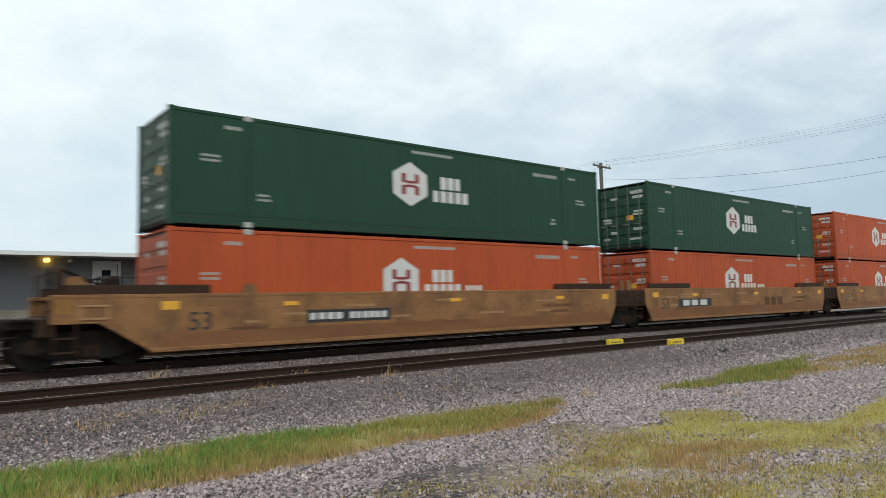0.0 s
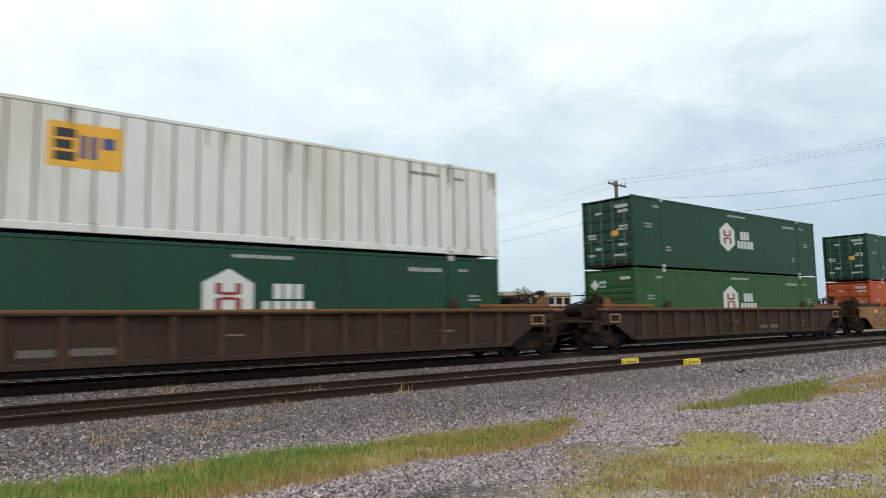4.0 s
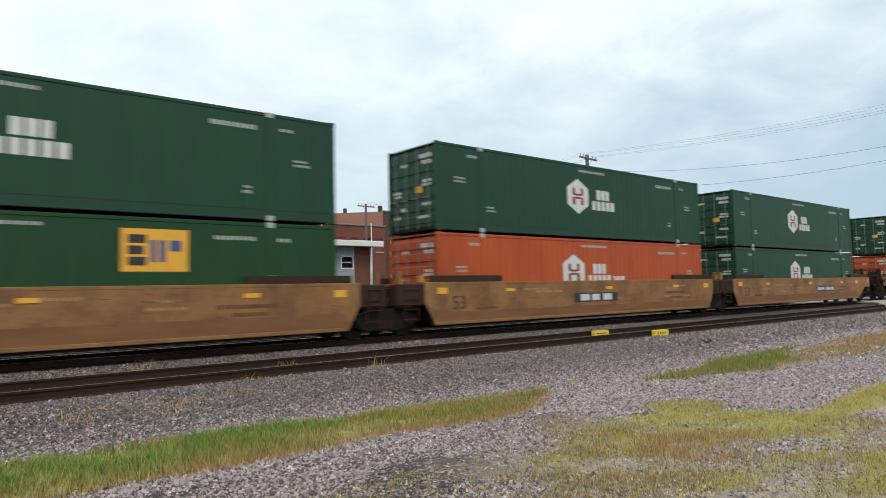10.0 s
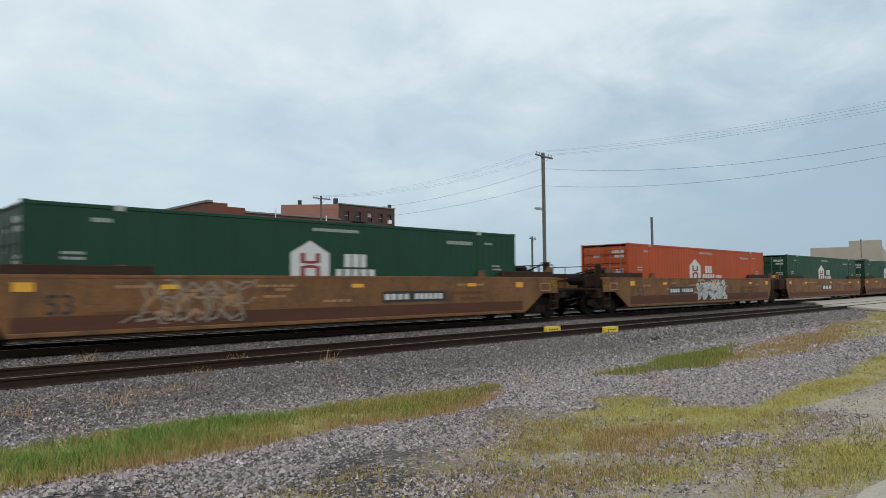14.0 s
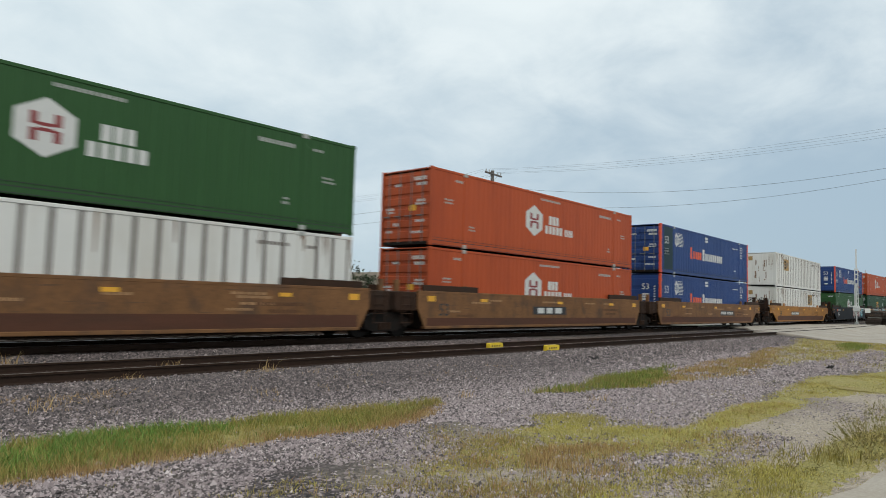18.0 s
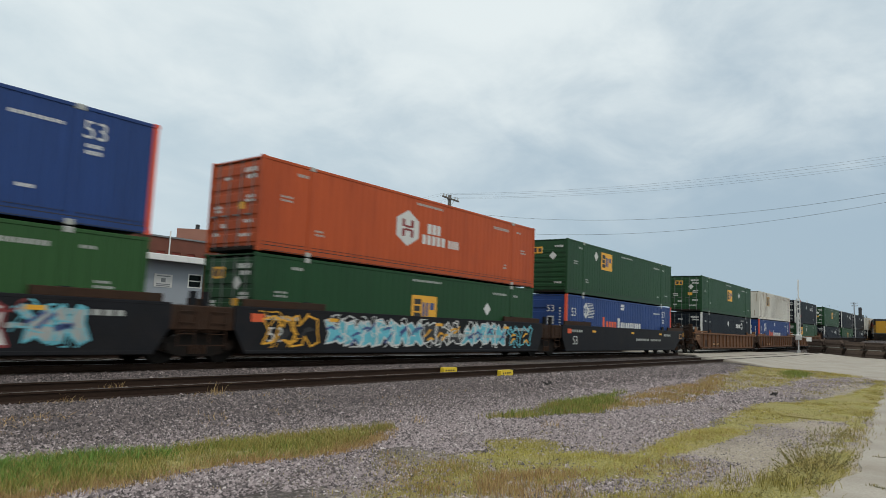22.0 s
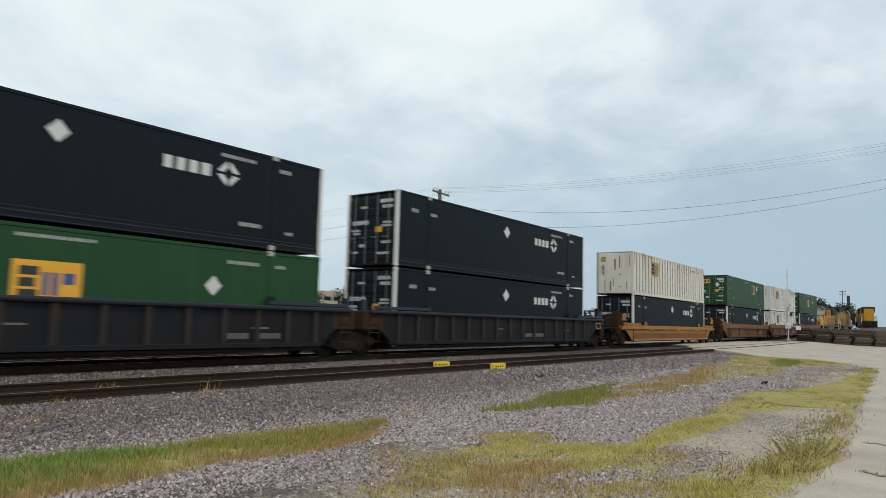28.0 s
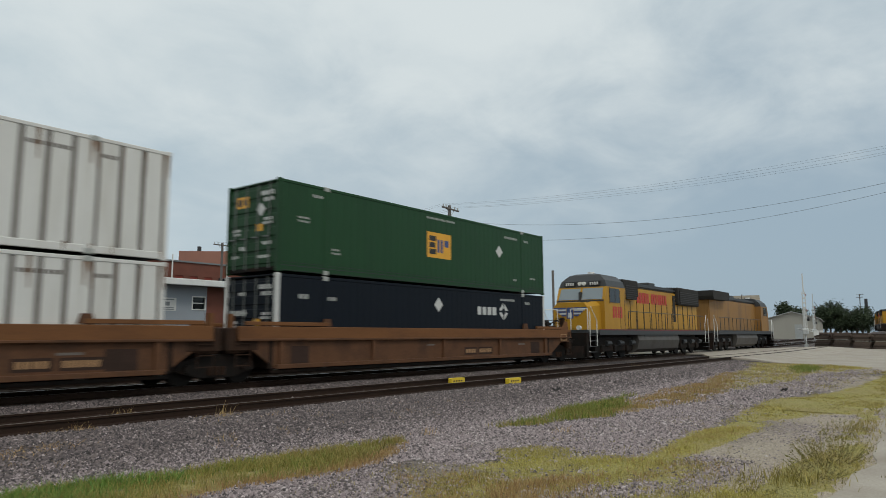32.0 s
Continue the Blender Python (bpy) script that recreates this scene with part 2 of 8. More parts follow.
STREAK = (1.0, 1.0, 0.18)
GRIME = (0.035, 0.03, 0.025)
RUST = (0.10, 0.035, 0.014)
M = dict(
    hub_green=material("green_paint", (0.0114, 0.052, 0.0268), 0.5, vary=0.10, stretch=STREAK, dirt=(0.012, 0.029, 0.019), dirt_amount=0.35, per_object=0.05, spec=0.25),
    lime_green=material("fresh_green_paint", (0.026, 0.082, 0.023), 0.5, vary=0.10, stretch=STREAK, dirt=(0.02, 0.06, 0.02), dirt_amount=0.3, spec=0.25),
    emp_green=material("leaf_green_paint", (0.0124, 0.05456, 0.0186), 0.5, vary=0.10, stretch=STREAK, dirt=(0.01, 0.025, 0.012), dirt_amount=0.3, per_object=0.06, spec=0.25),
    orange=material("orange_paint", (0.42, 0.076, 0.021), 0.55, vary=0.10, stretch=STREAK, dirt=(0.19, 0.032, 0.014), dirt_amount=0.45, per_object=0.05, spec=0.25),
    white=material("white_container_paint", (0.66, 0.655, 0.62), 0.5, vary=0.06, stretch=STREAK, dirt=(0.34, 0.29, 0.21), dirt_amount=0.45, dirt_scale=0.8, spec=0.30),
    cream=material("aged_white_paint", (0.60, 0.58, 0.515), 0.55, vary=0.08, stretch=STREAK, dirt=(0.34, 0.27, 0.18), dirt_amount=0.45, dirt_scale=0.8, spec=0.30),
    # groove: darker grey-brown of the white boxes' rib grooves, also used for dull lettering
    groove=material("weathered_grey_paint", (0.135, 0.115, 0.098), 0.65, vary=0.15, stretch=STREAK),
    navy=material("navy_paint", (0.0072, 0.0108, 0.0165), 0.55, vary=0.10, stretch=STREAK, dirt=(0.011, 0.013, 0.017), dirt_amount=0.4, spec=0.12),
    blue=material("blue_paint", (0.01904, 0.051, 0.1768), 0.45, vary=0.10, stretch=STREAK, dirt=(0.012, 0.026, 0.08), dirt_amount=0.4, spec=0.25),
    teal=material("dark_teal_paint", (0.0072, 0.027, 0.033), 0.5, vary=0.1, stretch=STREAK, spec=0.25),
    red_post=material("orange_red_paint", (0.62, 0.075, 0.03), 0.5, vary=0.1),
    mark=material("white_marking", (0.56, 0.56, 0.536), 0.6, vary=0.08, bump=0),
    mark_dim=material("faded_marking", (0.336, 0.344, 0.32), 0.65, vary=0.12, bump=0),
    mark_red=material("dark_red_marking", (0.22, 0.03, 0.03), 0.6, bump=0),
    mark_orange=material("orange_marking", (0.65, 0.10, 0.03), 0.6, bump=0),
    mark_yellow=material("yellow_marking", (0.72, 0.36, 0.03), 0.55, vary=0.1, bump=0),
    tan_mid=material("dull_tan_car_paint", (0.20, 0.088, 0.036), 0.66, vary=0.2, scale=1.6, stretch=(0.35, 1, 2.0), dirt=(0.13, 0.06, 0.03), dirt_amount=0.7, dirt_scale=1.2, spec=0.25),
    umber_car=material("umber_car_paint", (0.185, 0.088, 0.034), 0.66, vary=0.35, scale=1.8, fine=24, stretch=(0.9, 1, 0.7), dirt=(0.065, 0.040, 0.028), dirt_amount=0.9, dirt_scale=1.6, spec=0.25),
    tan_low=material("red_brown_car_paint", (0.090, 0.036, 0.020), 0.68, vary=0.2, scale=1.6, stretch=(0.35, 1, 2.0), dirt=(0.06, 0.032, 0.02), dirt_amount=0.7, dirt_scale=1.2, spec=0.25),
    rust_run=material("rust_run", (0.17, 0.095, 0.05), 0.85, vary=0.3, scale=5, bump=0),
    grime_run=material("grime_run", (0.11, 0.055, 0.028), 0.85, vary=0.3, scale=5, bump=0),
    tan_pale=material("faded_tan_paint", (0.33, 0.185, 0.085), 0.7, vary=0.2, scale=4, bump=0),
    logo_pale=material("sun_bleached_yellow", (0.52, 0.36, 0.16), 0.65, vary=0.15, scale=5, dirt=(0.45, 0.40, 0.32), dirt_amount=0.6, dirt_scale=3, bump=0),
    faded=material("faded_amber_panel", (0.34, 0.21, 0.07), 0.7, vary=0.25, scale=6, dirt=(0.22, 0.16, 0.09), dirt_amount=0.6, dirt_scale=4, bump=0),
    spray_faint=material("worn_pale_spray", (0.25, 0.20, 0.15), 0.75, vary=0.3, scale=3, bump=0),
    spray_cyan=material("cyan_spray", (0.12, 0.42, 0.50), 0.7, vary=0.3, scale=3, bump=0),
    mark_blue=material("blue_marking", (0.045, 0.075, 0.20), 0.6, bump=0),
    mark_black=material("black_marking", (0.022, 0.022, 0.024), 0.6, bump=0),
    rubber=material("dark_rubber", (0.03, 0.03, 0.032), 0.7),
    bar_steel=material("worn_bar_steel", (0.15, 0.16, 0.15), 0.55, 0.3, vary=0.25),
    galv=material("galvanised_steel", (0.40, 0.41, 0.40), 0.45, 0.5),
    tan_car=material("tan_car_paint", (0.255, 0.124, 0.048), 0.64, vary=0.28, scale=1.8, fine=24, stretch=(0.8, 1, 0.9), dirt=(0.10, 0.055, 0.030), dirt_amount=0.85, dirt_scale=1.3, spec=0.25),
    yellow_car=material("yellow_car_paint", (0.33, 0.145, 0.026), 0.55, vary=0.14, scale=1.6, stretch=(0.5, 1, 1.6), dirt=(0.12,0.045,0.014), dirt_amount=0.6, dirt_scale=0.9, spec=0.25),
    brown_car=material("brown_car_paint", (0.118, 0.053, 0.025), 0.7, vary=0.28, scale=1.6, fine=22, stretch=(0.9, 1, 0.7), dirt=(0.045, 0.025, 0.016), dirt_amount=0.75, dirt_scale=1.3, spec=0.25),
    dark_brown=material("dark_brown_paint", (0.046, 0.026, 0.019), 0.75, vary=0.25, scale=1.6, stretch=(0.6, 1, 1.2), dirt=(0.018, 0.012, 0.009), dirt_amount=0.6, spec=0.2),
    dark_stake=material("worn_brown_paint", (0.070, 0.034, 0.020), 0.7, vary=0.25, scale=1.6, dirt=(0.04, 0.02, 0.012), dirt_amount=0.5, spec=0.2),
    brown_chord=material("orange_brown_paint", (0.175, 0.074, 0.026), 0.65, vary=0.18, scale=1.6, stretch=(0.4, 1, 1.6), dirt=(0.07,0.03,0.015), dirt_amount=0.6, spec=0.25),
    dark_car=material("black_car_paint", (0.012, 0.0125, 0.015), 0.6, vary=0.25, scale=1.6, dirt=(0.024, 0.020, 0.018), dirt_amount=0.45, spec=0.14),
    dark_chord=material("dark_blue_paint", (0.030, 0.036, 0.054), 0.55, vary=0.15, scale=1.6, dirt=(0.05, 0.043, 0.04), dirt_amount=0.6, spec=0.14),
    worn_black=material("worn_black_paint", (0.030, 0.025, 0.023), 0.7, vary=0.3, scale=1.6, dirt=(0.05, 0.036, 0.028), dirt_amount=0.6, spec=0.14),
    loco_red=material("red_lettering", (0.46, 0.035, 0.02), 0.5, bump=0),
    iron=material("grimy_iron", (0.012, 0.0105, 0.009), 0.75, 0.2, vary=0.3, scale=4, dirt=RUST, dirt_amount=0.22, spec=0.20),
    brown_iron=material("rusty_iron", (0.042, 0.021, 0.012), 0.75, 0.1, vary=0.3, scale=4, dirt=GRIME, dirt_amount=0.6, spec=0.20),
    wheel=material("wheel_steel", (0.016, 0.0135, 0.012), 0.6, 0.5, vary=0.3, spec=0.20),
    tread=material("polished_steel", (0.55, 0.55, 0.55), 0.3, 1.0, vary=0.1),
    rail_rust=material("rail_rust", (0.032, 0.0185, 0.0125), 0.8, 0.2, vary=0.3, scale=2, stretch=(0.3, 1, 1), spec=0.20),
    rail_head=material("rail_head", (0.16, 0.13, 0.11), 0.5, 0.6, vary=0.25, scale=2, stretch=(0.3, 1, 1)),
    tie_old=material("grey_old_tie_wood", (0.105, 0.078, 0.062), 0.9, vary=0.45, scale=3, fine=30, stretch=(6, 0.6, 6), per_object=0.45, spec=0.20),
    tie=material("tie_wood", (0.062, 0.047, 0.038), 0.9, vary=0.35, scale=3, fine=30, stretch=(6, 0.6, 6), per_object=0.25, spec=0.20),
    loco_yellow=material("loco_yellow", (0.47, 0.25, 0.022), 0.4, vary=0.08, stretch=STREAK, dirt=(0.28, 0.13, 0.03), dirt_amount=0.55, dirt_scale=0.8, spec=0.2),
    loco_dull=material("weathered_loco_yellow", (0.29, 0.145, 0.032), 0.55, vary=0.14, stretch=STREAK, dirt=(0.13, 0.07, 0.035), dirt_amount=0.75, dirt_scale=0.8),
    tank_grey=material("grimy_tank_grey", (0.085, 0.078, 0.07), 0.65, vary=0.25, scale=1.5, dirt=(0.05, 0.038, 0.028), dirt_amount=0.7),
    loco_grey=material("loco_grey", (0.036, 0.038, 0.040), 0.5, vary=0.15, dirt=GRIME, dirt_amount=0.5),
    glass=material("dark_glass", (0.015, 0.018, 0.02), 0.06, vary=0.0, bump=0),
    # windscreen: pale sky reflection put into the base colour
    windscreen=material("tinted_windscreen", (0.22, 0.26, 0.28), 0.08, vary=0.0, bump=0),
    lens=material("lamp_lens", (0.7, 0.7, 0.65), 0.15, bump=0),
    amber=material("amber_lamp", (0.8, 0.4, 0.05), 0.3, bump=0, glow=(1.0, 0.55, 0.08, 6.0)),
    pole_wood=material("pole_wood", (0.135, 0.122, 0.112), 0.9, vary=0.3, scale=3, stretch=(8, 8, 0.4)),
    wire=material("wire", (0.03, 0.03, 0.033), 0.6, bump=0),
    depot_grey=material("grey_painted_boards", (0.185, 0.198, 0.205), 0.75, vary=0.10, scale=0.7, stretch=(1, 1, 0.4), dirt=(0.17, 0.18, 0.19), dirt_amount=0.4, dirt_scale=0.5),
    depot_light=material("light_grey_paint", (0.29, 0.32, 0.35), 0.7, vary=0.08, scale=0.7, dirt=(0.3, 0.32, 0.34), dirt_amount=0.3, dirt_scale=0.5),
    trim_white=material("white_trim", (0.74, 0.74, 0.71), 0.6, vary=0.06, dirt=(0.45, 0.43, 0.38), dirt_amount=0.3),
    roof_grey=material("roof_membrane", (0.40, 0.40, 0.39), 0.8, vary=0.12, scale=0.6),
    brick_wall=material("brick_masonry", (0.1613, 0.05625, 0.036), 0.9, vary=0.18, scale=0.9, fine=26, dirt=(0.12, 0.05, 0.038), dirt_amount=0.5, dirt_scale=0.35),
    brick_dark=material("dark_brick_masonry", (0.08625, 0.0435, 0.033), 0.9, vary=0.2, scale=0.9, fine=26, dirt=(0.07, 0.042, 0.036), dirt_amount=0.5, dirt_scale=0.35),
    brick_pink=material("pink_brick", (0.315, 0.15, 0.1087), 0.9, vary=0.12, scale=0.6, fine=22, dirt=(0.3, 0.14, 0.1), dirt_amount=0.3, dirt_scale=0.3),
    brick_red=material("red_brick_infill", (0.225, 0.045, 0.03), 0.9, vary=0.15, fine=26),
    stone=material("beige_masonry", (0.44, 0.38, 0.30), 0.85, vary=0.1, scale=0.3, dirt=(0.32, 0.27, 0.2), dirt_amount=0.3, dirt_scale=0.2),
    metal_shed=material("tan_sheet_metal", (0.36, 0.34, 0.29), 0.6, vary=0.08, scale=0.4, stretch=(1, 1, 0.2)),
    far_white=material("white_concrete", (0.58, 0.58, 0.55), 0.8, vary=0.08, scale=0.2),
    far_beige=material("grey_beige_concrete", (0.36, 0.35, 0.31), 0.85, vary=0.08, scale=0.2),
    concrete=material("old_concrete", (0.365, 0.325, 0.27), 0.9, vary=0.2, scale=0.6, fine=30, bump=0.5, dirt=(0.25, 0.205, 0.155), dirt_amount=0.7, dirt_scale=0.5),
    crack=material("weedy_crack", (0.10, 0.09, 0.055), 0.95),
    signal_paint=material("aluminium_paint", (0.62, 0.63, 0.62), 0.45, 0.3),
    mark_yellow_block=material("yellow_block_paint", (0.78, 0.55, 0.03), 0.5, vary=0.2, scale=8, dirt=(0.3, 0.22, 0.05), dirt_amount=0.6, dirt_scale=9),
    debris=material("dark_debris", (0.02, 0.018, 0.016), 0.9, vary=0.3),
    bark=material("bark", (0.07, 0.055, 0.042), 0.95, vary=0.3, scale=6),
    car_white=material("white_car_paint", (0.72, 0.72, 0.72), 0.25, vary=0.03, bump=0, coat=0.5),
    car_dark=material("dark_car_lacquer", (0.03, 0.032, 0.036), 0.25, vary=0.05, bump=0, coat=0.5),
)


def foliage(name, dark, light, mid=None, patch=None, amount=0.8, size=0.9):
    """Colour per blade, leaf or stone; patch tints whole drifts."""
    m = bpy.data.materials.new(name)
    m.use_nodes = True
    nt = m.node_tree
    N, link = nt.nodes.new, nt.links.new
    bsdf = nt.nodes["Principled BSDF"]
    bsdf.inputs["Roughness"].default_value = 0.75
    geo, ramp = N("ShaderNodeNewGeometry"), N("ShaderNodeValToRGB")
    ramp.color_ramp.elements[0].color, ramp.color_ramp.elements[1].color = (*dark, 1), (*light, 1)
    if mid:
        for at, col in mid:
            ramp.color_ramp.elements.new(at).color = (*col, 1)
    link(geo.outputs["Random Per Island"], ramp.inputs[0])
    col = ramp.outputs[0]
    if patch:
        coord, n, r2, mx = N("ShaderNodeTexCoord"), N("ShaderNodeTexNoise"), N("ShaderNodeMapRange"), N("ShaderNodeMix")
        n.inputs["Scale"].default_value, n.inputs["Detail"].default_value = size, 4
        link(coord.outputs["Object"], n.inputs["Vector"])
        r2.inputs["From Min"].default_value, r2.inputs["From Max"].default_value, r2.inputs["To Max"].default_value = 0.42, 0.62, amount
        link(n.outputs["Fac"], r2.inputs["Value"])
        mx.data_type = "RGBA"
        link(r2.outputs[0], mx.inputs["Factor"])
        link(col, mx.inputs["A"])
        mx.inputs["B"].default_value = (*patch, 1)
        col = mx.outputs["Result"]
    link(col, bsdf.inputs["Base Color"])
    return m


M["grass_green"] = foliage("green_grass", (0.085, 0.13, 0.018), (0.26, 0.31, 0.055), None, (0.20, 0.20, 0.04), 0.6)
M["grass_lush"] = foliage("lush_green_grass", (0.065, 0.145, 0.02), (0.20, 0.33, 0.055), None, (0.13, 0.20, 0.03), 0.5)
M["grass_olive"] = foliage("seeding_grass", (0.17, 0.155, 0.028), (0.42, 0.35, 0.095), None, (0.30, 0.21, 0.07), 0.5)
M["grass_yellow"] = foliage("yellow_green_grass", (0.29, 0.265, 0.042), (0.58, 0.50, 0.135), None, (0.36, 0.29, 0.12), 0.4, 1.3)
M["grass_dry"] = foliage("dry_grass", (0.24, 0.13, 0.045), (0.54, 0.39, 0.17), None, (0.36, 0.20, 0.075), 0.5)
M["weed"] = foliage("weeds", (0.13, 0.12, 0.035), (0.36, 0.28, 0.11), None, (0.17, 0.17, 0.045), 0.6, 2.0)
M["leaf"] = foliage("leaves", (0.012, 0.024, 0.009), (0.042, 0.062, 0.021))
M["gravel"] = foliage("ballast_stones", (0.050, 0.040, 0.039), (0.60, 0.53, 0.51), ((0.22, (0.088, 0.070, 0.069)), (0.36, (0.205, 0.165, 0.163)), (0.78, (0.325, 0.266, 0.262)), (0.96, (0.42, 0.355, 0.345))))
M["gravel_dark"] = foliage("oily_ballast_stones", (0.020, 0.016, 0.015), (0.42, 0.35, 0.33), ((0.30, (0.040, 0.031, 0.030)), (0.44, (0.095, 0.075, 0.072)), (0.84, (0.155, 0.122, 0.116)), (0.96, (0.23, 0.187, 0.177))))


def moss():
    """Low mat of grass and moss: fine mottling, straw and bare drifts."""
    m = bpy.data.materials.new("moss_mat")
    m.use_nodes = True
    nt = m.node_tree
    N, link = nt.nodes.new, nt.links.new
    bsdf = nt.nodes["Principled BSDF"]
    bsdf.inputs["Roughness"].default_value = 0.95
    bsdf.inputs["Specular IOR Level"].default_value = 0.15
    coord = N("ShaderNodeTexCoord")
    fine, big, ramp, r2, mx, bump = N("ShaderNodeTexNoise"), N("ShaderNodeTexNoise"), N("ShaderNodeValToRGB"), N("ShaderNodeMapRange"), N("ShaderNodeMix"), N("ShaderNodeBump")
    fine.inputs["Scale"].default_value, fine.inputs["Detail"].default_value, fine.inputs["Roughness"].default_value = 26, 6, 0.75
    big.inputs["Scale"].default_value, big.inputs["Detail"].default_value = 1.4, 5
    for n in (fine, big):
        link(coord.outputs["Object"], n.inputs["Vector"])
    cr = ramp.color_ramp
    cr.elements[0].position, cr.elements[1].position = 0.3, 0.72
    cr.elements[0].color, cr.elements[1].color = (0.11, 0.09, 0.035, 1), (0.50, 0.43, 0.20, 1)
    cr.elements.new(0.5).color = (0.31, 0.28, 0.10, 1)
    link(fine.outputs["Fac"], ramp.inputs[0])
    r2.inputs["From Min"].default_value, r2.inputs["From Max"].default_value, r2.inputs["To Max"].default_value = 0.45, 0.68, 0.55
    link(big.outputs["Fac"], r2.inputs["Value"])
    mx.data_type = "RGBA"
    link(r2.outputs[0], mx.inputs["Factor"])
    link(ramp.outputs[0], mx.inputs["A"])
    mx.inputs["B"].default_value = (0.30, 0.225, 0.115, 1)
    link(mx.outputs["Result"], bsdf.inputs["Base Color"])
    bump.inputs["Strength"].default_value, bump.inputs["Distance"].default_value = 0.8, 0.03
    link(fine.outputs["Fac"], bump.inputs["Height"])
    link(bump.outputs[0], bsdf.inputs["Normal"])
    return m


M["moss"] = moss()

# ---- mesh helpers ----


def box(bm, x0, x1, y0, y1, z0, z1):
    v = [bm.verts.new(p) for p in ((x0, y0, z0), (x1, y0, z0), (x1, y1, z0), (x0, y1, z0), (x0, y0, z1), (x1, y0, z1), (x1, y1, z1), (x0, y1, z1))]
    for f in ((0, 3, 2, 1), (4, 5, 6, 7), (0, 1, 5, 4), (1, 2, 6, 5), (2, 3, 7, 6), (3, 0, 4, 7)):
        bm.faces.new([v[i] for i in f])
    return bm


def boxes(*rows):
    bm = bmesh.new()
    for r in rows:
        box(bm, *r)
    return bm


def rounded(x0, x1, y0, y1, z0, z1, r=0.02, seg=1):
    bm = boxes((x0, x1, y0, y1, z0, z1))
    bmesh.ops.bevel(bm, geom=bm.edges[:], offset=r, segments=seg, affect="EDGES", clamp_overlap=True)
    return bm


def prism_y(points, y0, y1, bm=None):
    """A plate with the outline (x, z) points, anticlockwise seen from -y, from y0 to y1."""
    bm = bm or bmesh.new()
    a = [bm.verts.new((x, y0, z)) for x, z in points]
    b = [bm.verts.new((x, y1, z)) for x, z in points]
    bm.faces.new(a)
    bm.faces.new(b[::-1])
    n = len(points)
    for i in range(n):
        bm.faces.new((a[(i + 1) % n], a[i], b[i], b[(i + 1) % n]))
    return bm


def prism_z(points, z0, z1, bm=None):
    bm = bm or bmesh.new()
    a = [bm.verts.new((x, y, z0)) for x, y in points]
    b = [bm.verts.new((x, y, z1)) for x, y in points]
    bm.faces.new(a[::-1])
    bm.faces.new(b)
    n = len(points)
    for i in range(n):
        bm.faces.new((a[i], a[(i + 1) % n], b[(i + 1) % n], b[i]))
    return bm


def tube(bm, p, q, r, n=8, r2=None):
    p, q = Vector(p), Vector(q)
    d = (q - p).normalized()
    u = d.orthogonal().normalized()
    w = d.cross(u)
    rings = []
    for c, rad in ((p, r), (q, r if r2 is None else r2)):
        rings.append([bm.verts.new(c + rad * (math.cos(2 * math.pi * i / n) * u + math.sin(2 * math.pi * i / n) * w)) for i in range(n)])
    a, b = rings
    for i in range(n):
        bm.faces.new((a[i], a[(i + 1) % n], b[(i + 1) % n], b[i]))
    bm.faces.new(a[::-1])
    bm.faces.new(b)
    return bm


def tubes(*rows, n=8):
    bm = bmesh.new()
    for r in rows:
        tube(bm, *r, n=n)
    return bm


def hand_wheel(x, y, z, r, tube_r=0.018):
    """A spoked ring that stands across the track."""
    bm = bmesh.new()
    grid = [[bm.verts.new((x + tube_r * math.sin(b * 1.2566), y + (r + tube_r * math.cos(b * 1.2566)) * math.cos(a * 0.5236), z + (r + tube_r * math.cos(b * 1.2566)) * math.sin(a * 0.5236))) for b in range(5)] for a in range(12)]
    for a in range(12):
        for b in range(5):
            bm.faces.new((grid[a][b], grid[(a + 1) % 12][b], grid[(a + 1) % 12][(b + 1) % 5], grid[a][(b + 1) % 5]))
    tube(bm, (x, y - r, z), (x, y + r, z), 0.014, 5)
    tube(bm, (x, y, z - r), (x, y, z + r), 0.014, 5)
    return bm


SMALL = {"small_lettering", "side_lettering", "rust_streak", "door_stain", "faded_lettering", "scratch", "graffiti_fill", "graffiti_outline", "graffiti_stroke", "rail_seam", "spacer", "stems", "leaves", "brake_rigging", "hood_seam", "arm_lamp", "logo_block", "door_sticker", "front_lettering", "plate_lettering", "stencil", "name_lettering", "emblem_figure", "graffiti", "spring_nest",
         "number_bars", "side_number", "sign_bars", "grille_slats", "warning_marks", "stripe_emblem", "plate_mark", "arm_stripe", "reflector", "corner_patch"}


def part(name, bm, mat, parent=None, label=""):
    me = bpy.data.meshes.new(name)
    bm.to_mesh(me)
    bm.free()
    me.materials.append(M[mat] if isinstance(mat, str) else mat)
    ob = new(name, me)
    ob.parent = parent
    if label:
        tagged(ob, label)
    if name in SMALL:
        tagged(ob, kind="stuff")
    return ob


def again(ob, m, parent=None):
    """Another object on the mesh of a part."""
    o = new(ob.name.split(".")[0], ob.data)
    o.parent = parent or ob.parent
    o.matrix_basis = m
    return o


def thing(name, label, category, group="", at=None):
    e = new(name)
    e.empty_display_size = 0.3
    if at is not None:
        e.matrix_basis = at
    return tagged(e, label, category, group)


def structure(name, bm, mat, label=""):
    return tagged(part(name, bm, mat), label, kind="structure")


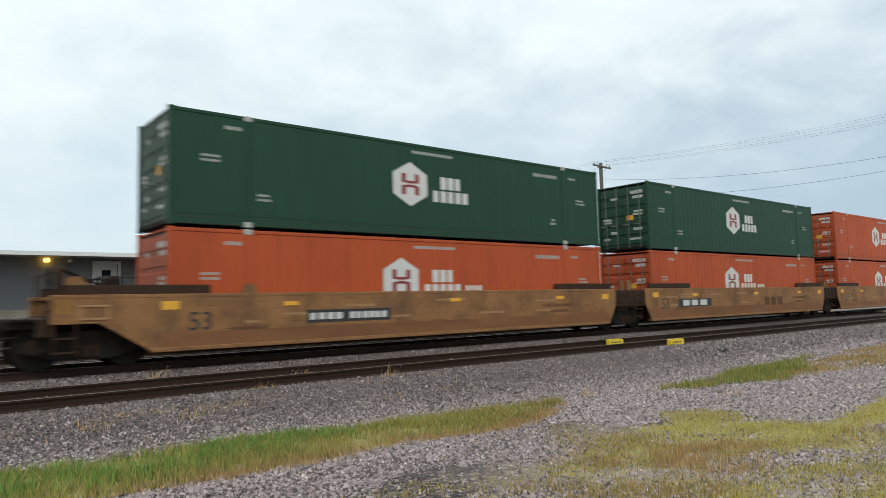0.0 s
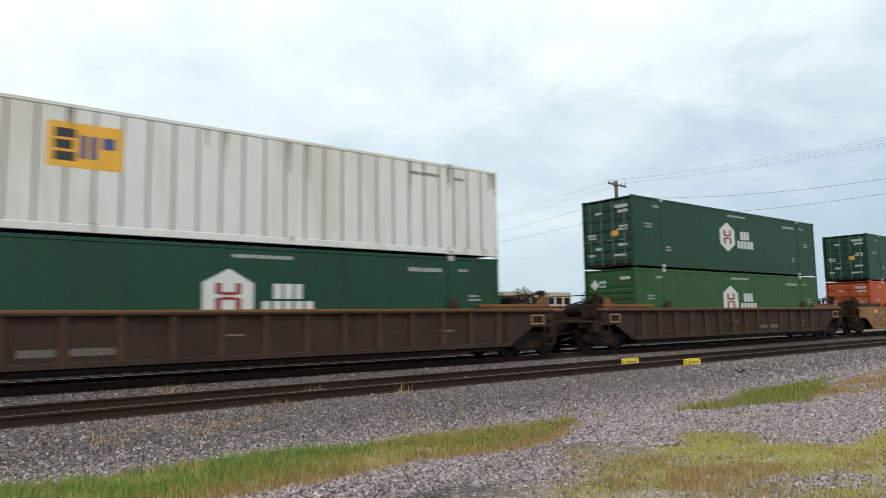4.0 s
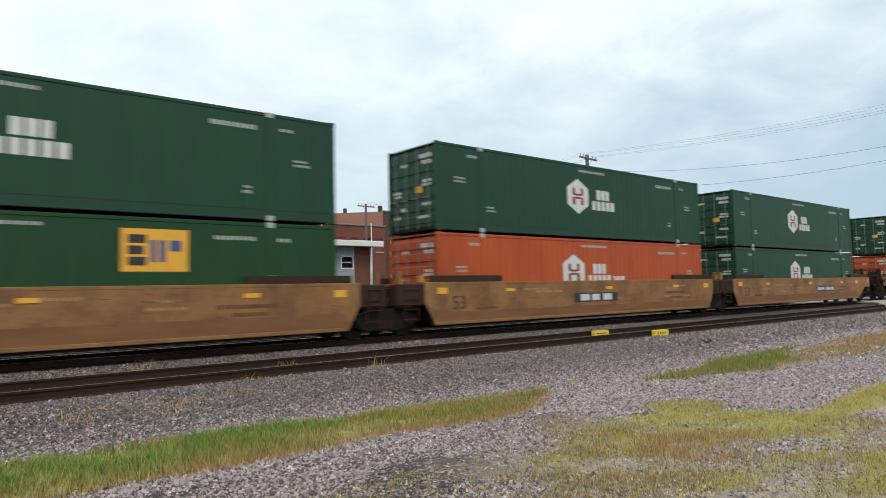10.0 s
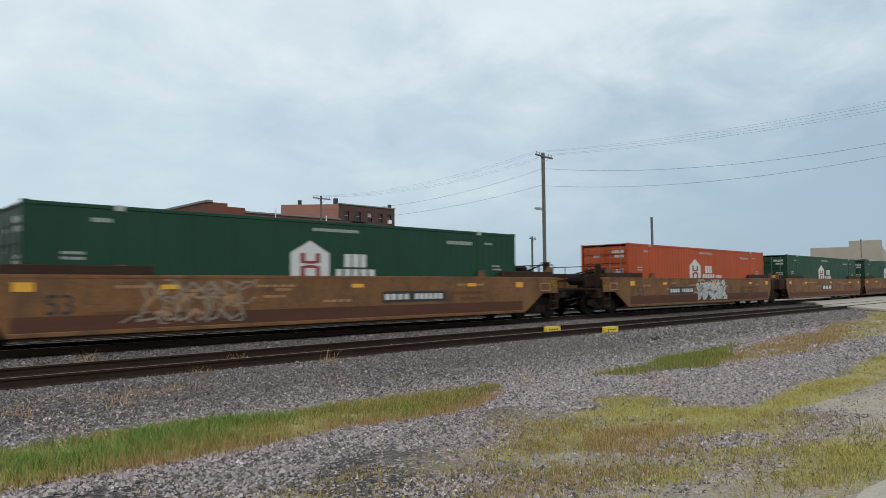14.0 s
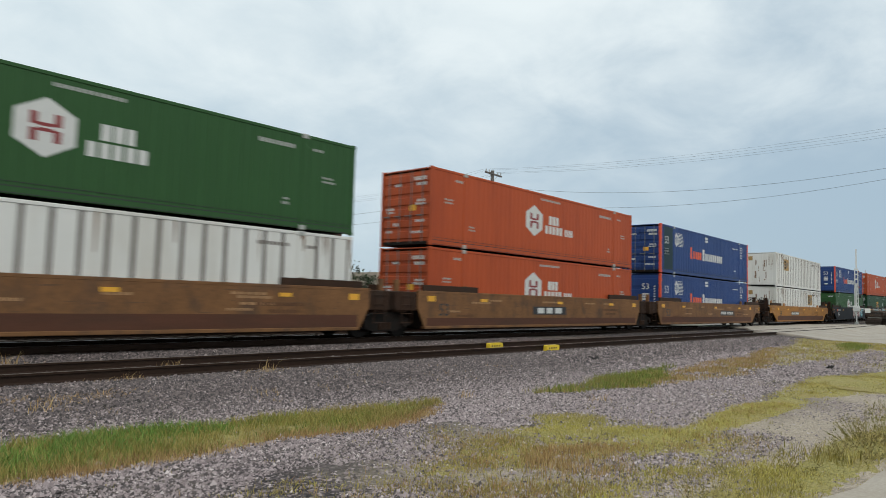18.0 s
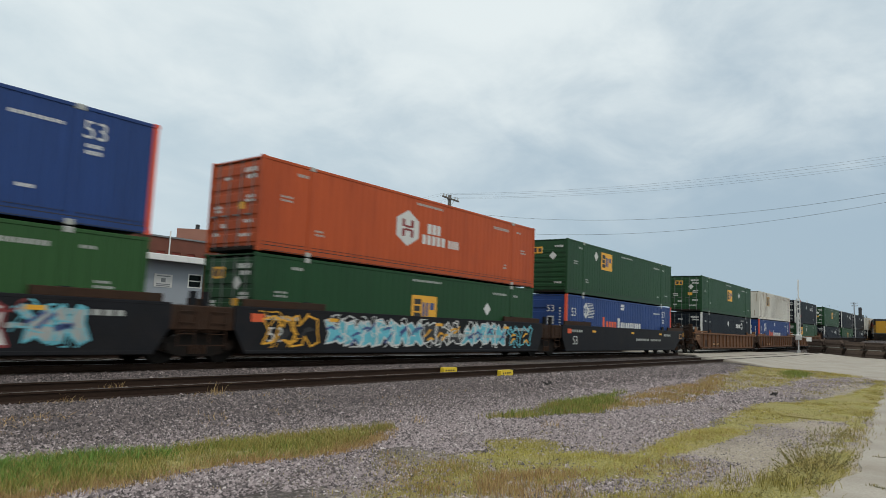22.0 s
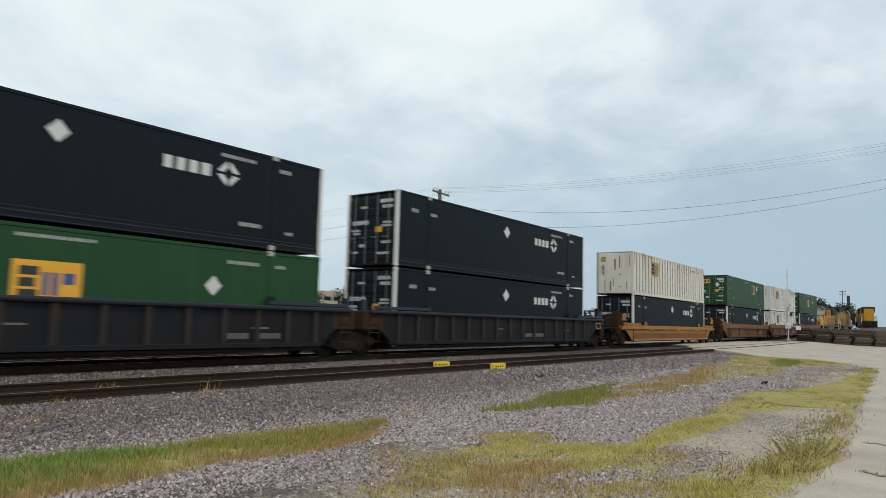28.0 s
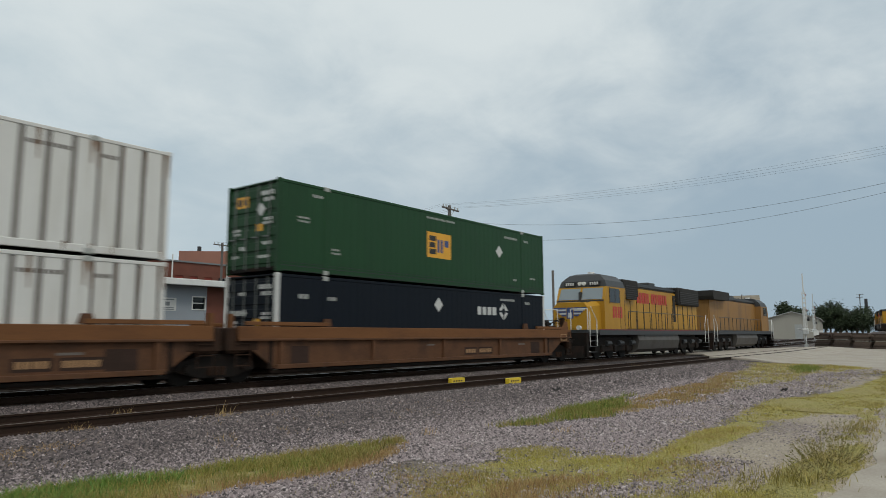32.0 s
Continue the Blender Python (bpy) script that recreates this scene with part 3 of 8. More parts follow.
def lettering(text, size, mat, parent, m, name="lettering"):
    cu = bpy.data.curves.new("t", "FONT")
    cu.body, cu.size, cu.extrude, cu.align_x, cu.align_y = text, size, 0.002, "CENTER", "CENTER"
    tmp = bpy.data.objects.new("t", cu)
    me = bpy.data.meshes.new_from_object(tmp)
    bpy.data.objects.remove(tmp)
    bpy.data.curves.remove(cu)
    me.name = name
    me.materials.append(M[mat])
    ob = new(name, me)
    ob.parent = parent
    ob.matrix_basis = m
    return ob


def pydata(name, verts, faces, mat):
    me = bpy.data.meshes.new(name)
    verts = np.asarray(verts, np.float32).reshape(-1, 3)
    faces = np.asarray(faces, np.int32)
    n, k = faces.shape
    me.vertices.add(len(verts))
    me.vertices.foreach_set("co", verts.ravel())
    me.loops.add(n * k)
    me.loops.foreach_set("vertex_index", faces.ravel())
    me.polygons.add(n)
    me.polygons.foreach_set("loop_start", np.arange(0, n * k, k, dtype=np.int32))
    me.update(calc_edges=True)
    me.materials.append(M[mat] if isinstance(mat, str) else mat)
    return new(name, me)


# ---- the line of the tracks ----
NEAR_FACE = 16.45                # the containers' near side
MAIN_Y = NEAR_FACE + 1.295       # centre of the main track
SIDING_Y = 12.42                 # centre of the near siding
BEND = 1.65e-4


def bend(x):
    """Sideways shift of the tracks: a slight curve, then straight on."""
    if x <= 0:
        return 0.0
    return BEND * x * x if x < 45 else BEND * 45 * 45 + 2 * BEND * 45 * (x - 45)


def heading(x):
    return 0.0 if x <= 0 else math.degrees(math.atan(2 * BEND * min(x, 45)))


def rise(x):
    """The line climbs gently beyond the crossing."""
    if x < 55:
        return 0.0
    x = min(x, 330)
    return 0.009 * (x - 60) ** 2 / (x - 50) if x > 60 else 0.0


def ground_z(x, y):
    """Level of the ground: ballast shoulders under the tracks, level yard towards the camera."""
    yy = y - bend(x)
    up = rise(x)
    if yy < 8.6:
        return up - 0.31
    if yy < 10.9:
        s = (yy - 8.6) / 2.3
        return up - 0.31 + 0.13 * s * s * (3 - 2 * s)
    if yy < 20.5:
        return up - 0.18
    return up - 0.18 - min((yy - 20.5) / 4, 1) * 0.1


def yard(x):
    """The yard east of the crossing lies a little higher than the main line."""
    q = min(max((x - 105) / 75, 0), 1)
    return 1.42 * q * q * (3 - 2 * q)


# ---- ground ----


def gravel_ground():
    m = bpy.data.materials.new("gravel_ground")
    m.use_nodes = True
    nt = m.node_tree
    N, link = nt.nodes.new, nt.links.new
    bsdf = nt.nodes["Principled BSDF"]
    bsdf.inputs["Roughness"].default_value = 0.95
    coord = N("ShaderNodeTexCoord")
    vor, n1, n2 = N("ShaderNodeTexVoronoi"), N("ShaderNodeTexNoise"), N("ShaderNodeTexNoise")
    vor.inputs["Scale"].default_value = 30
    n1.inputs["Scale"].default_value, n1.inputs["Detail"].default_value = 0.35, 5
    n2.inputs["Scale"].default_value, n2.inputs["Detail"].default_value = 7.0, 6
    for n in (vor, n1, n2):
        link(coord.outputs["Object"], n.inputs["Vector"])
    # stone tones kept dark: shade in the gaps between loose stones is painted here
    stones = N("ShaderNodeValToRGB")
    cr = stones.color_ramp
    cr.elements[0].color, cr.elements[1].color = (0.018, 0.015, 0.015, 1), (0.34, 0.28, 0.27, 1)
    e = cr.elements.new(0.45)
    e.color = (0.052, 0.042, 0.042, 1)
    e = cr.elements.new(0.8)
    e.color = (0.125, 0.101, 0.101, 1)
    sep = N("ShaderNodeSeparateColor")
    link(vor.outputs["Color"], sep.inputs[0])
    link(sep.outputs[0], stones.inputs[0])
    soil = N("ShaderNodeValToRGB")
    soil.color_ramp.elements[0].color, soil.color_ramp.elements[1].color = (0.15, 0.123, 0.092, 1), (0.55, 0.465, 0.36, 1)
    grit = N("ShaderNodeTexVoronoi")
    grit.inputs["Scale"].default_value = 55
    link(coord.outputs["Object"], grit.inputs["Vector"])
    gsep, gadd = N("ShaderNodeSeparateColor"), N("ShaderNodeMath")
    link(grit.outputs["Color"], gsep.inputs[0])
    gadd.operation = "MULTIPLY_ADD"
    gadd.inputs[1].default_value, gadd.inputs[2].default_value = 0.55, 0.0
    link(gsep.outputs[0], gadd.inputs[0])
    gsum = N("ShaderNodeMath")
    gsum.operation = "MULTIPLY_ADD"
    gsum.inputs[1].default_value = 0.55
    link(n2.outputs["Fac"], gsum.inputs[0])
    link(gadd.outputs[0], gsum.inputs[2])
    link(gsum.outputs[0], soil.inputs[0])
    # fine soil towards the drive, ballast towards the tracks
    xyz = N("ShaderNodeSeparateXYZ")
    link(coord.outputs["Object"], xyz.inputs[0])
    rng = N("ShaderNodeMapRange")
    rng.inputs["From Min"].default_value, rng.inputs["From Max"].default_value = 6.2, 1.8
    link(xyz.outputs["Y"], rng.inputs["Value"])
    add = N("ShaderNodeMath")
    add.operation = "ADD"
    link(rng.outputs[0], add.inputs[0])
    sc = N("ShaderNodeMapRange")
    sc.inputs["From Min"].default_value, sc.inputs["From Max"].default_value = 0.35, 0.65
    sc.inputs["To Min"].default_value, sc.inputs["To Max"].default_value = -0.45, 0.45
    link(n1.outputs["Fac"], sc.inputs["Value"])
    link(sc.outputs[0], add.inputs[1])
    add.use_clamp = True
    mix = N("ShaderNodeMix")
    mix.data_type = "RGBA"
    link(add.outputs[0], mix.inputs["Factor"])
    link(stones.outputs[0], mix.inputs["A"])
    link(soil.outputs[0], mix.inputs["B"])
    # oil and brake dust along the tracks
    oil, oily = N("ShaderNodeMapRange"), N("ShaderNodeMix")
    oil.inputs["From Min"].default_value, oil.inputs["From Max"].default_value = 7.5, 11.0
    oil.inputs["To Max"].default_value = 0.85
    link(xyz.outputs["Y"], oil.inputs["Value"])
    oily.data_type, oily.blend_type = "RGBA", "MULTIPLY"
    link(oil.outputs[0], oily.inputs["Factor"])
    link(mix.outputs["Result"], oily.inputs["A"])
    oily.inputs["B"].default_value = (0.50, 0.47, 0.45, 1)
    link(oily.outputs["Result"], bsdf.inputs["Base Color"])
    b = N("ShaderNodeBump")
    b.inputs["Strength"].default_value, b.inputs["Distance"].default_value = 0.9, 0.03
    link(vor.outputs["Distance"], b.inputs["Height"])
    b.invert = True
    link(b.outputs[0], bsdf.inputs["Normal"])
    return m


M["ground"] = gravel_ground()
xs = [-3000, -800, -200, -60, -25] + [i * 2.5 for i in range(-6, 45)] + [130, 160, 220, 320, 500, 900, 1600, 3000]
ys = [-3000, -600, -120, -40, -12, -5, -2, 0, 1, 2, 3, 4, 5, 6, 7, 8, 8.6, 9.0, 9.5, 10, 10.4, 10.9, 11.5, 14, 15, 17, 20, 20.5, 22, 24.5, 28, 34, 45, 70, 120, 300, 800, 3000]
gv, gf = [], []
for j, y in enumerate(ys):
    for i, x in enumerate(xs):
        yy = y + (bend(x) if abs(y) < 40 and abs(x) < 1000 else 0)
        z = ground_z(x, yy) if -5 < y < 30 and abs(x) < 1000 else (-0.31 if y < 8 else -0.28) + (rise(min(x, 330)) if -120 < y < 40 else 0)
        z += yard(x) * min(max((16.8 - y) / 1.8, 0), 1) if y > -700 else 0
        gv.append((x, yy, z + (random.uniform(-0.006, 0.006) if -1 < y < 9 and -20 < x < 60 else 0)))
nx = len(xs)
for j in range(len(ys) - 1):
    for i in range(nx - 1):
        gf.append((j * nx + i, j * nx + i + 1, (j + 1) * nx + i + 1, (j + 1) * nx + i))
ground = tagged(pydata("ground", gv, gf, "ground"), "grey gravel and bare soil of the railway yard", kind="structure")


# drive beside the camera, flaring into the level crossing
EDGE_LINE = ((-60, 0.75), (0, 1.2), (4, 1.6), (5.5, 1.6), (6.5, 1.47), (7.3, 1.38), (8.2, 1.27), (10, 1.22), (11.6, 1.28), (14.6, 1.53), (20, 1.95), (28, 2.35), (35.5, 2.9), (38.5, 4.5), (41.5, 6.6), (42.6, 9.5),
             (43.5, 13.3), (51, 16.2), (53, 24), (54.5, 55), (66, 55), (67, 24), (71, 16.6), (79, 13.4), (82, 8), (84, 1), (86, -6))


def drive_z(x, y):
    yy = y - bend(x)
    s = min(max((yy - 9.0) / 2.4, 0), 1) * min(max((24.0 - yy) / 2.0, 0), 1)
    return ground_z(x, y) + 0.018 + 0.145 * s


def drive_mesh():
    cols = [-60, -30, -15, -6, -3, 0] + [2 + 0.4 * i for i in range(110)] + [46.5 + 1.0 * i for i in range(40)]
    fr = [0, 0.2, 0.4, 0.55, 0.7, 0.8, 0.88, 0.94, 0.975, 1.0]
    v, f = [], []
    for x in cols:
        hi = float(np.interp(x, [p[0] for p in EDGE_LINE], [p[1] for p in EDGE_LINE]))
        hi += (0.05 * math.sin(x * 2.3) + 0.03 * math.sin(x * 4.1 + 1)) * (1 if x < 35 else 0.3)
        ys_ = sorted([-9 + (min(hi, 9.0) + 9) * t for t in fr] + [min(hi, y) for y in (9.6, 10.2, 10.8, 11.4, 14, 17, 20, 22, 24, 30, 42, 56)])
        v += [(x, y, drive_z(x, y)) for y in ys_]
        v += [(x, hi + 0.03, drive_z(x, hi) - 0.12)]
    k = len(fr) + 13
    for i in range(len(cols) - 1):
        for j in range(k - 1):
            f.append((i * k + j, (i + 1) * k + j, (i + 1) * k + j + 1, i * k + j + 1))
    return tagged(pydata("pavement", v, f, "concrete"), "cracked pale concrete drive and level crossing", kind="structure")


drive = drive_mesh()

# ---- tracks ----


def rail_run(y, x0, x1, step, name="rail"):
    """A rail of real section along the line of the track."""
    prof = [(-0.075, -0.17), (0.075, -0.17), (0.075, -0.158), (0.012, -0.135), (0.012, -0.045), (0.036, -0.035), (0.036, -0.002), (-0.036, -0.002), (-0.036, -0.035),
            (-0.012, -0.045), (-0.012, -0.135), (-0.075, -0.158)]
    bm = bmesh.new()
    n = len(prof)
    prev = None
    x = x0
    while x <= x1 + 1e-6:
        ring = [bm.verts.new((x, y + bend(x) + dy, dz + rise(x))) for dy, dz in prof]
        if prev:
            for i in range(n):
                f = bm.faces.new((prev[i], ring[i], ring[(i + 1) % n], prev[(i + 1) % n]))
                f.material_index = 1 if i == 6 else 0
        prev = ring
        x += step
    ob = part(name, bm, "rail_rust")
    return ob


def track(name, label, centre, x0, x1, head, tie_from, tie_to, lift=0.0):
    t = tagged(thing(name, label, "railway track"), kind="structure")
    for side in (-0.7535, 0.7535):
        r = rail_run(centre + side, x0, x1, 5.0)
        r.data.materials.append(M[head])
        r.parent = t
        r.location.z = lift
    first = None
    x = tie_from
    while x < tie_to:
        m = pose(x + random.uniform(-0.03, 0.03), centre + bend(x) + random.uniform(-0.05, 0.05), lift, 0, 0, random.uniform(-1, 1) + heading(x))
        if first is None:
            first = part("tie", rounded(-0.115, 0.115, -1.3, 1.3, -0.34, -0.172, 0.012), "tie", t)
            first.matrix_basis = m
        else:
            again(first, m, t)
        x += 0.54
    return t


main_track = track("main_track", "railway track with polished rails on dark ties", MAIN_Y, -40, 860, "tread", -2, 60)
siding = track("siding_track", "rusty disused siding track on weathered ties", SIDING_Y, -40, 80, "rail_head", -2, 41.5)
far_track = track("far_track", "second main track behind the train", MAIN_Y + 5.0, -40, 400, "tread", -1, 24)

# ---- containers ----
LEN, WID, HGT = 16.15, 2.59, 2.885
HX, HY = LEN / 2, WID / 2
CASTING = 6.10


def ribbed_panel(x0, x1, z0, z1, y, pitch, groove, depth, sign):
    """Side sheet with pressed vertical ribs; faces -y when sign is -1. Grooves carry the second material."""
    pts = []
    n = max(1, round((x1 - x0) / pitch))
    p = (x1 - x0) / n
    for i in range(n):
        a = x0 + i * p
        s = min(depth, groove * 0.3)
        pts += [(a, 0), (a + p - groove, 0), (a + p - groove + s, depth), (a + p - s, depth)]
    pts.append((x1, 0))
    bm = bmesh.new()
    lo = [bm.verts.new((x, y - sign * d, z0)) for x, d in pts]
    hi = [bm.verts.new((x, y - sign * d, z1)) for x, d in pts]
    for i in range(len(pts) - 1):
        q = (lo[i], lo[i + 1], hi[i + 1], hi[i])
        f = bm.faces.new(q if sign < 0 else q[::-1])
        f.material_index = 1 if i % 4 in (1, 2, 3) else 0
    return bm


def bars(rows, y=-1.276, t=0.003):
    """Flat painted marks: rows of x0, x1, z0, z1 on the near side."""
    return boxes(*[(a, b, y - t, y, c, d) for a, b, c, d in rows])


def end_bars(rows, x, t=0.005):
    """Flat painted marks on the end of a box: rows of y0, y1, z0, z1."""
    return boxes(*[(x, x + t, a, b, c, d) for a, b, c, d in rows])


def end_diamond(c, y, z, r, name="diamond_mark"):
    bm = bmesh.new()
    near, far = ([bm.verts.new((-HX + x, y + dy * r, z + dz * r)) for dy, dz in ((-1, 0), (0, -1), (1, 0), (0, 1))] for x in (0.018, 0.028))
    bm.faces.new(near)
    bm.faces.new(far[::-1])
    for i in range(4):
        bm.faces.new((near[i], far[i], far[(i + 1) % 4], near[(i + 1) % 4]))
    part(name, bm, "mark", c, "white diamond placard")


def word(x0, x1, z0, z1, n, seed=1):
    """A line of unreadable lettering as n plain bars."""
    r = random.Random(seed)
    w = (x1 - x0) / n
    return [(x0 + i * w, x0 + i * w + w * r.uniform(0.66, 0.8), z0, z1) for i in range(n)]


def fine(*rows):
    """Small lettering: each block of x0, x1, z0, z1 as narrow bars."""
    return [q for i, (a, b, c, d) in enumerate(rows) for q in word(a, b, c + (d - c) * 0.1, d - (d - c) * 0.1, max(3, round((b - a) / 0.085)), i + 40)]


def hexagon(x, z, w, h, cut=0.26):
    return [(x, z - h), (x + w, z - h + h * 2 * cut), (x + w, z + h - h * 2 * cut), (x, z + h), (x - w, z + h - h * 2 * cut), (x - w, z - h + h * 2 * cut)]


def marks_hub(c, pal, inc, dx=0.0):
    Y = -1.276
    logo = part("hexagon_logo", prism_y(hexagon(-0.93 + dx, 1.60, 0.64, 0.68), Y - 0.003, Y), pal[0], c, "white hexagon emblem")
    figure = [(-1.26, -1.10, 1.27, 1.55), (-0.76, -0.60, 1.27, 1.55), (-1.26, -1.10, 1.64, 1.92), (-0.76, -0.60, 1.64, 1.92), (-1.10, -0.76, 1.50, 1.58), (-1.10, -0.76, 1.62, 1.70)]
    name = word(0.25, 1.15, 1.54, 1.93, 3, 2) + word(-0.05, 1.45, 1.12, 1.48, 5, 3) + (word(1.6, 2.35, 1.12, 1.44, 4, 4) if inc else [])
    shift = lambda rows: [(p + dx, q + dx, z0, z1) for p, q, z0, z1 in rows]
    part("emblem_figure", bars(shift(figure), Y - 0.003), pal[1], logo)
    part("name_lettering", bars(shift(name), Y), pal[0], c, "white painted company name")
    part("small_lettering", bars(word(-0.84, 0.81, 2.56, 2.65, 12, 5) + word(4.5, 5.75, 2.38, 2.50, 10, 6) + word(6.4, 6.8, 2.42, 2.50, 3, 7)), pal[2], c)
    part("side_lettering", bars(fine((-6.7, -6.25, 2.46, 2.58), (-7.3, -6.82, 1.60, 1.68), (-7.3, -6.82, 1.72, 1.80), (-5.85, -5.45, 0.70, 0.78), (-5.85, -5.5, 0.82, 0.90), (5.35, 5.62, 0.68, 0.78),
                             (5.4, 5.6, 0.82, 0.9), (6.8, 7.3, 1.50, 1.58), (6.8, 7.2, 1.62, 1.70))), pal[2], c)


def marks_emp(c, ex, ez, dx, patch="mark_yellow", ink="mark_dim"):
    Y = -1.276
    logo = part("logo_panel", bars([(ex - 0.76, ex + 0.76, ez - 0.5, ez + 0.5)], Y), patch, c, "yellow rectangular logo panel")
    part("logo_block", bars([(ex - 0.62, ex - 0.20, ez + 0.16, ez + 0.36), (ex - 0.62, ex - 0.26, ez - 0.10, ez + 0.10), (ex - 0.62, ex - 0.20, ez - 0.36, ez - 0.16)], Y - 0.003), "mark_black" if patch != "faded" else "iron", logo, "black logo block")
    if patch != "logo_pale":
        part("logo_block", bars([(ex - 0.12, ex + 0.02, ez - 0.28, ez + 0.24), (ex + 0.09, ex + 0.23, ez - 0.28, ez + 0.24), (ex + 0.33, ex + 0.60, ez - 0.02, ez + 0.24)], Y - 0.003), "mark_blue" if patch != "faded" else "groove", logo, "blue logo block")
    if dx is not None:
        part("diamond_mark", prism_y([(dx, ez - 0.1), (dx + 0.27, ez + 0.18), (dx, ez + 0.46), (dx - 0.27, ez + 0.18)], Y - 0.003, Y), "mark", c, "white diamond placard")
    part("small_lettering", bars(word(4.6, 5.7, 2.40, 2.5, 9, 8) + (word(-0.9, 0.9, 2.58, 2.66, 12, 9) if ink == "mark_dim" else []) + word(6.3, 6.7, 2.38, 2.48, 3, 10)), ink, c)
    if ink != "mark_dim":
        return
    part("side_lettering", bars(fine((-6.7, -6.25, 2.46, 2.58), (-7.3, -6.82, 1.60, 1.68), (-7.3, -6.82, 1.72, 1.80), (-5.85, -5.45, 0.70, 0.78), (-5.85, -5.5, 0.82, 0.90), (5.3, 5.62, 0.50, 0.62),
                             (6.8, 7.3, 0.66, 0.76))), ink, c)


def marks_umax(c):
    Y = -1.276
    letters = word(2.45, 3.95, 1.86, 2.2, 4, 31)
    part("name_lettering", bars(letters, Y), "mark", c, "white painted company name")
    cx, cz = 4.45, 2.03
    ring = bmesh.new()
    for k in range(4):
        a = [(cx, cz + 0.42), (cx + 0.42, cz), (cx, cz - 0.42), (cx - 0.42, cz)]
        b = [(cx, cz + 0.2), (cx + 0.2, cz), (cx, cz - 0.2), (cx - 0.2, cz)]
        j = (k + 1) % 4
        t = 0.14
        lerp = lambda p, q, s: (p[0] + (q[0] - p[0]) * s, p[1] + (q[1] - p[1]) * s)
        prism_y([lerp(a[k], a[j], t), lerp(b[k], b[j], t), lerp(b[k], b[j], 1 - t), lerp(a[k], a[j], 1 - t)], Y - 0.003, Y, ring)
    part("diamond_ring", ring, "mark", c, "white diamond ring emblem")
    part("diamond_mark", prism_y([(-0.2, 1.9), (0.07, 2.18), (-0.2, 2.46), (-0.47, 2.18)], Y - 0.003, Y), "mark", c, "white diamond placard")
    part("small_lettering", bars(word(4.2, 5.4, 2.50, 2.60, 9, 11) + word(6.3, 6.75, 2.40, 2.52, 3, 12) + word(4.9, 5.7, 0.6, 0.72, 6, 13)), "mark_dim", c)
    part("side_lettering", bars(fine((-7.2, -6.8, 2.12, 2.3), (-6.0, -5.6, 2.1, 2.25), (6.6, 6.9, 0.5, 0.62))), "mark_dim", c)


def marks_pac(c):
    Y = -1.276
    stripes = [(-5.45 - 0.25 * abs(math.sin(i)), -4.75 - 0.02 * (i % 3) + 0.12 * math.sin(i * 0.45), 1.72 + i * 0.085, 1.755 + i * 0.085) for i in range(10)]
    part("stripe_emblem", bars(stripes, Y), "mark", c, "white striped globe emblem")
    part("diamond_mark", prism_y([(-5.75, 1.66), (-5.25, 2.1), (-5.75, 2.55), (-6.2, 2.1)], Y - 0.003, Y), "mark", c)
    part("emblem_figure", bars([(-5.95, -5.85, 1.95, 2.25), (-5.75, -5.65, 1.9, 2.3), (-5.55, -5.48, 2.0, 2.2)], Y - 0.003), "mark_blue", c)
    part("name_lettering", bars(word(-3.5, -3.1, 1.08, 1.84, 1, 1) + word(-3.0, -1.5, 1.12, 1.60, 4, 14), Y), "mark_orange", c, "orange painted name")
    part("name_lettering", bars(word(-1.35, -0.95, 1.08, 1.84, 1, 2) + word(-0.88, 2.4, 1.12, 1.60, 9, 15), Y), "mark", c, "white painted name")
    part("plate_mark", bars([(-0.9, -0.4, 2.34, 2.48), (-0.9, -0.4, 2.52, 2.68)], Y), "mark", c)
    part("side_lettering", bars(fine((6.3, 6.7, 1.72, 1.84), (6.3, 6.7, 1.88, 2.0), (-7.5, -6.9, 1.1, 1.22), (-7.5, -6.9, 1.26, 1.38), (-7.5, -6.9, 1.42, 1.5)) + word(4.6, 5.8, 2.3, 2.38, 9, 16) + word(4.9, 5.3, 0.7, 0.78, 3, 17), Y), "mark", c)
    for x, z in ((-7.2, 1.95), (6.5, 2.3)):
        lettering("53", 0.62, "mark", c, pose(x, Y - 0.003, z, 90, 0, 0))


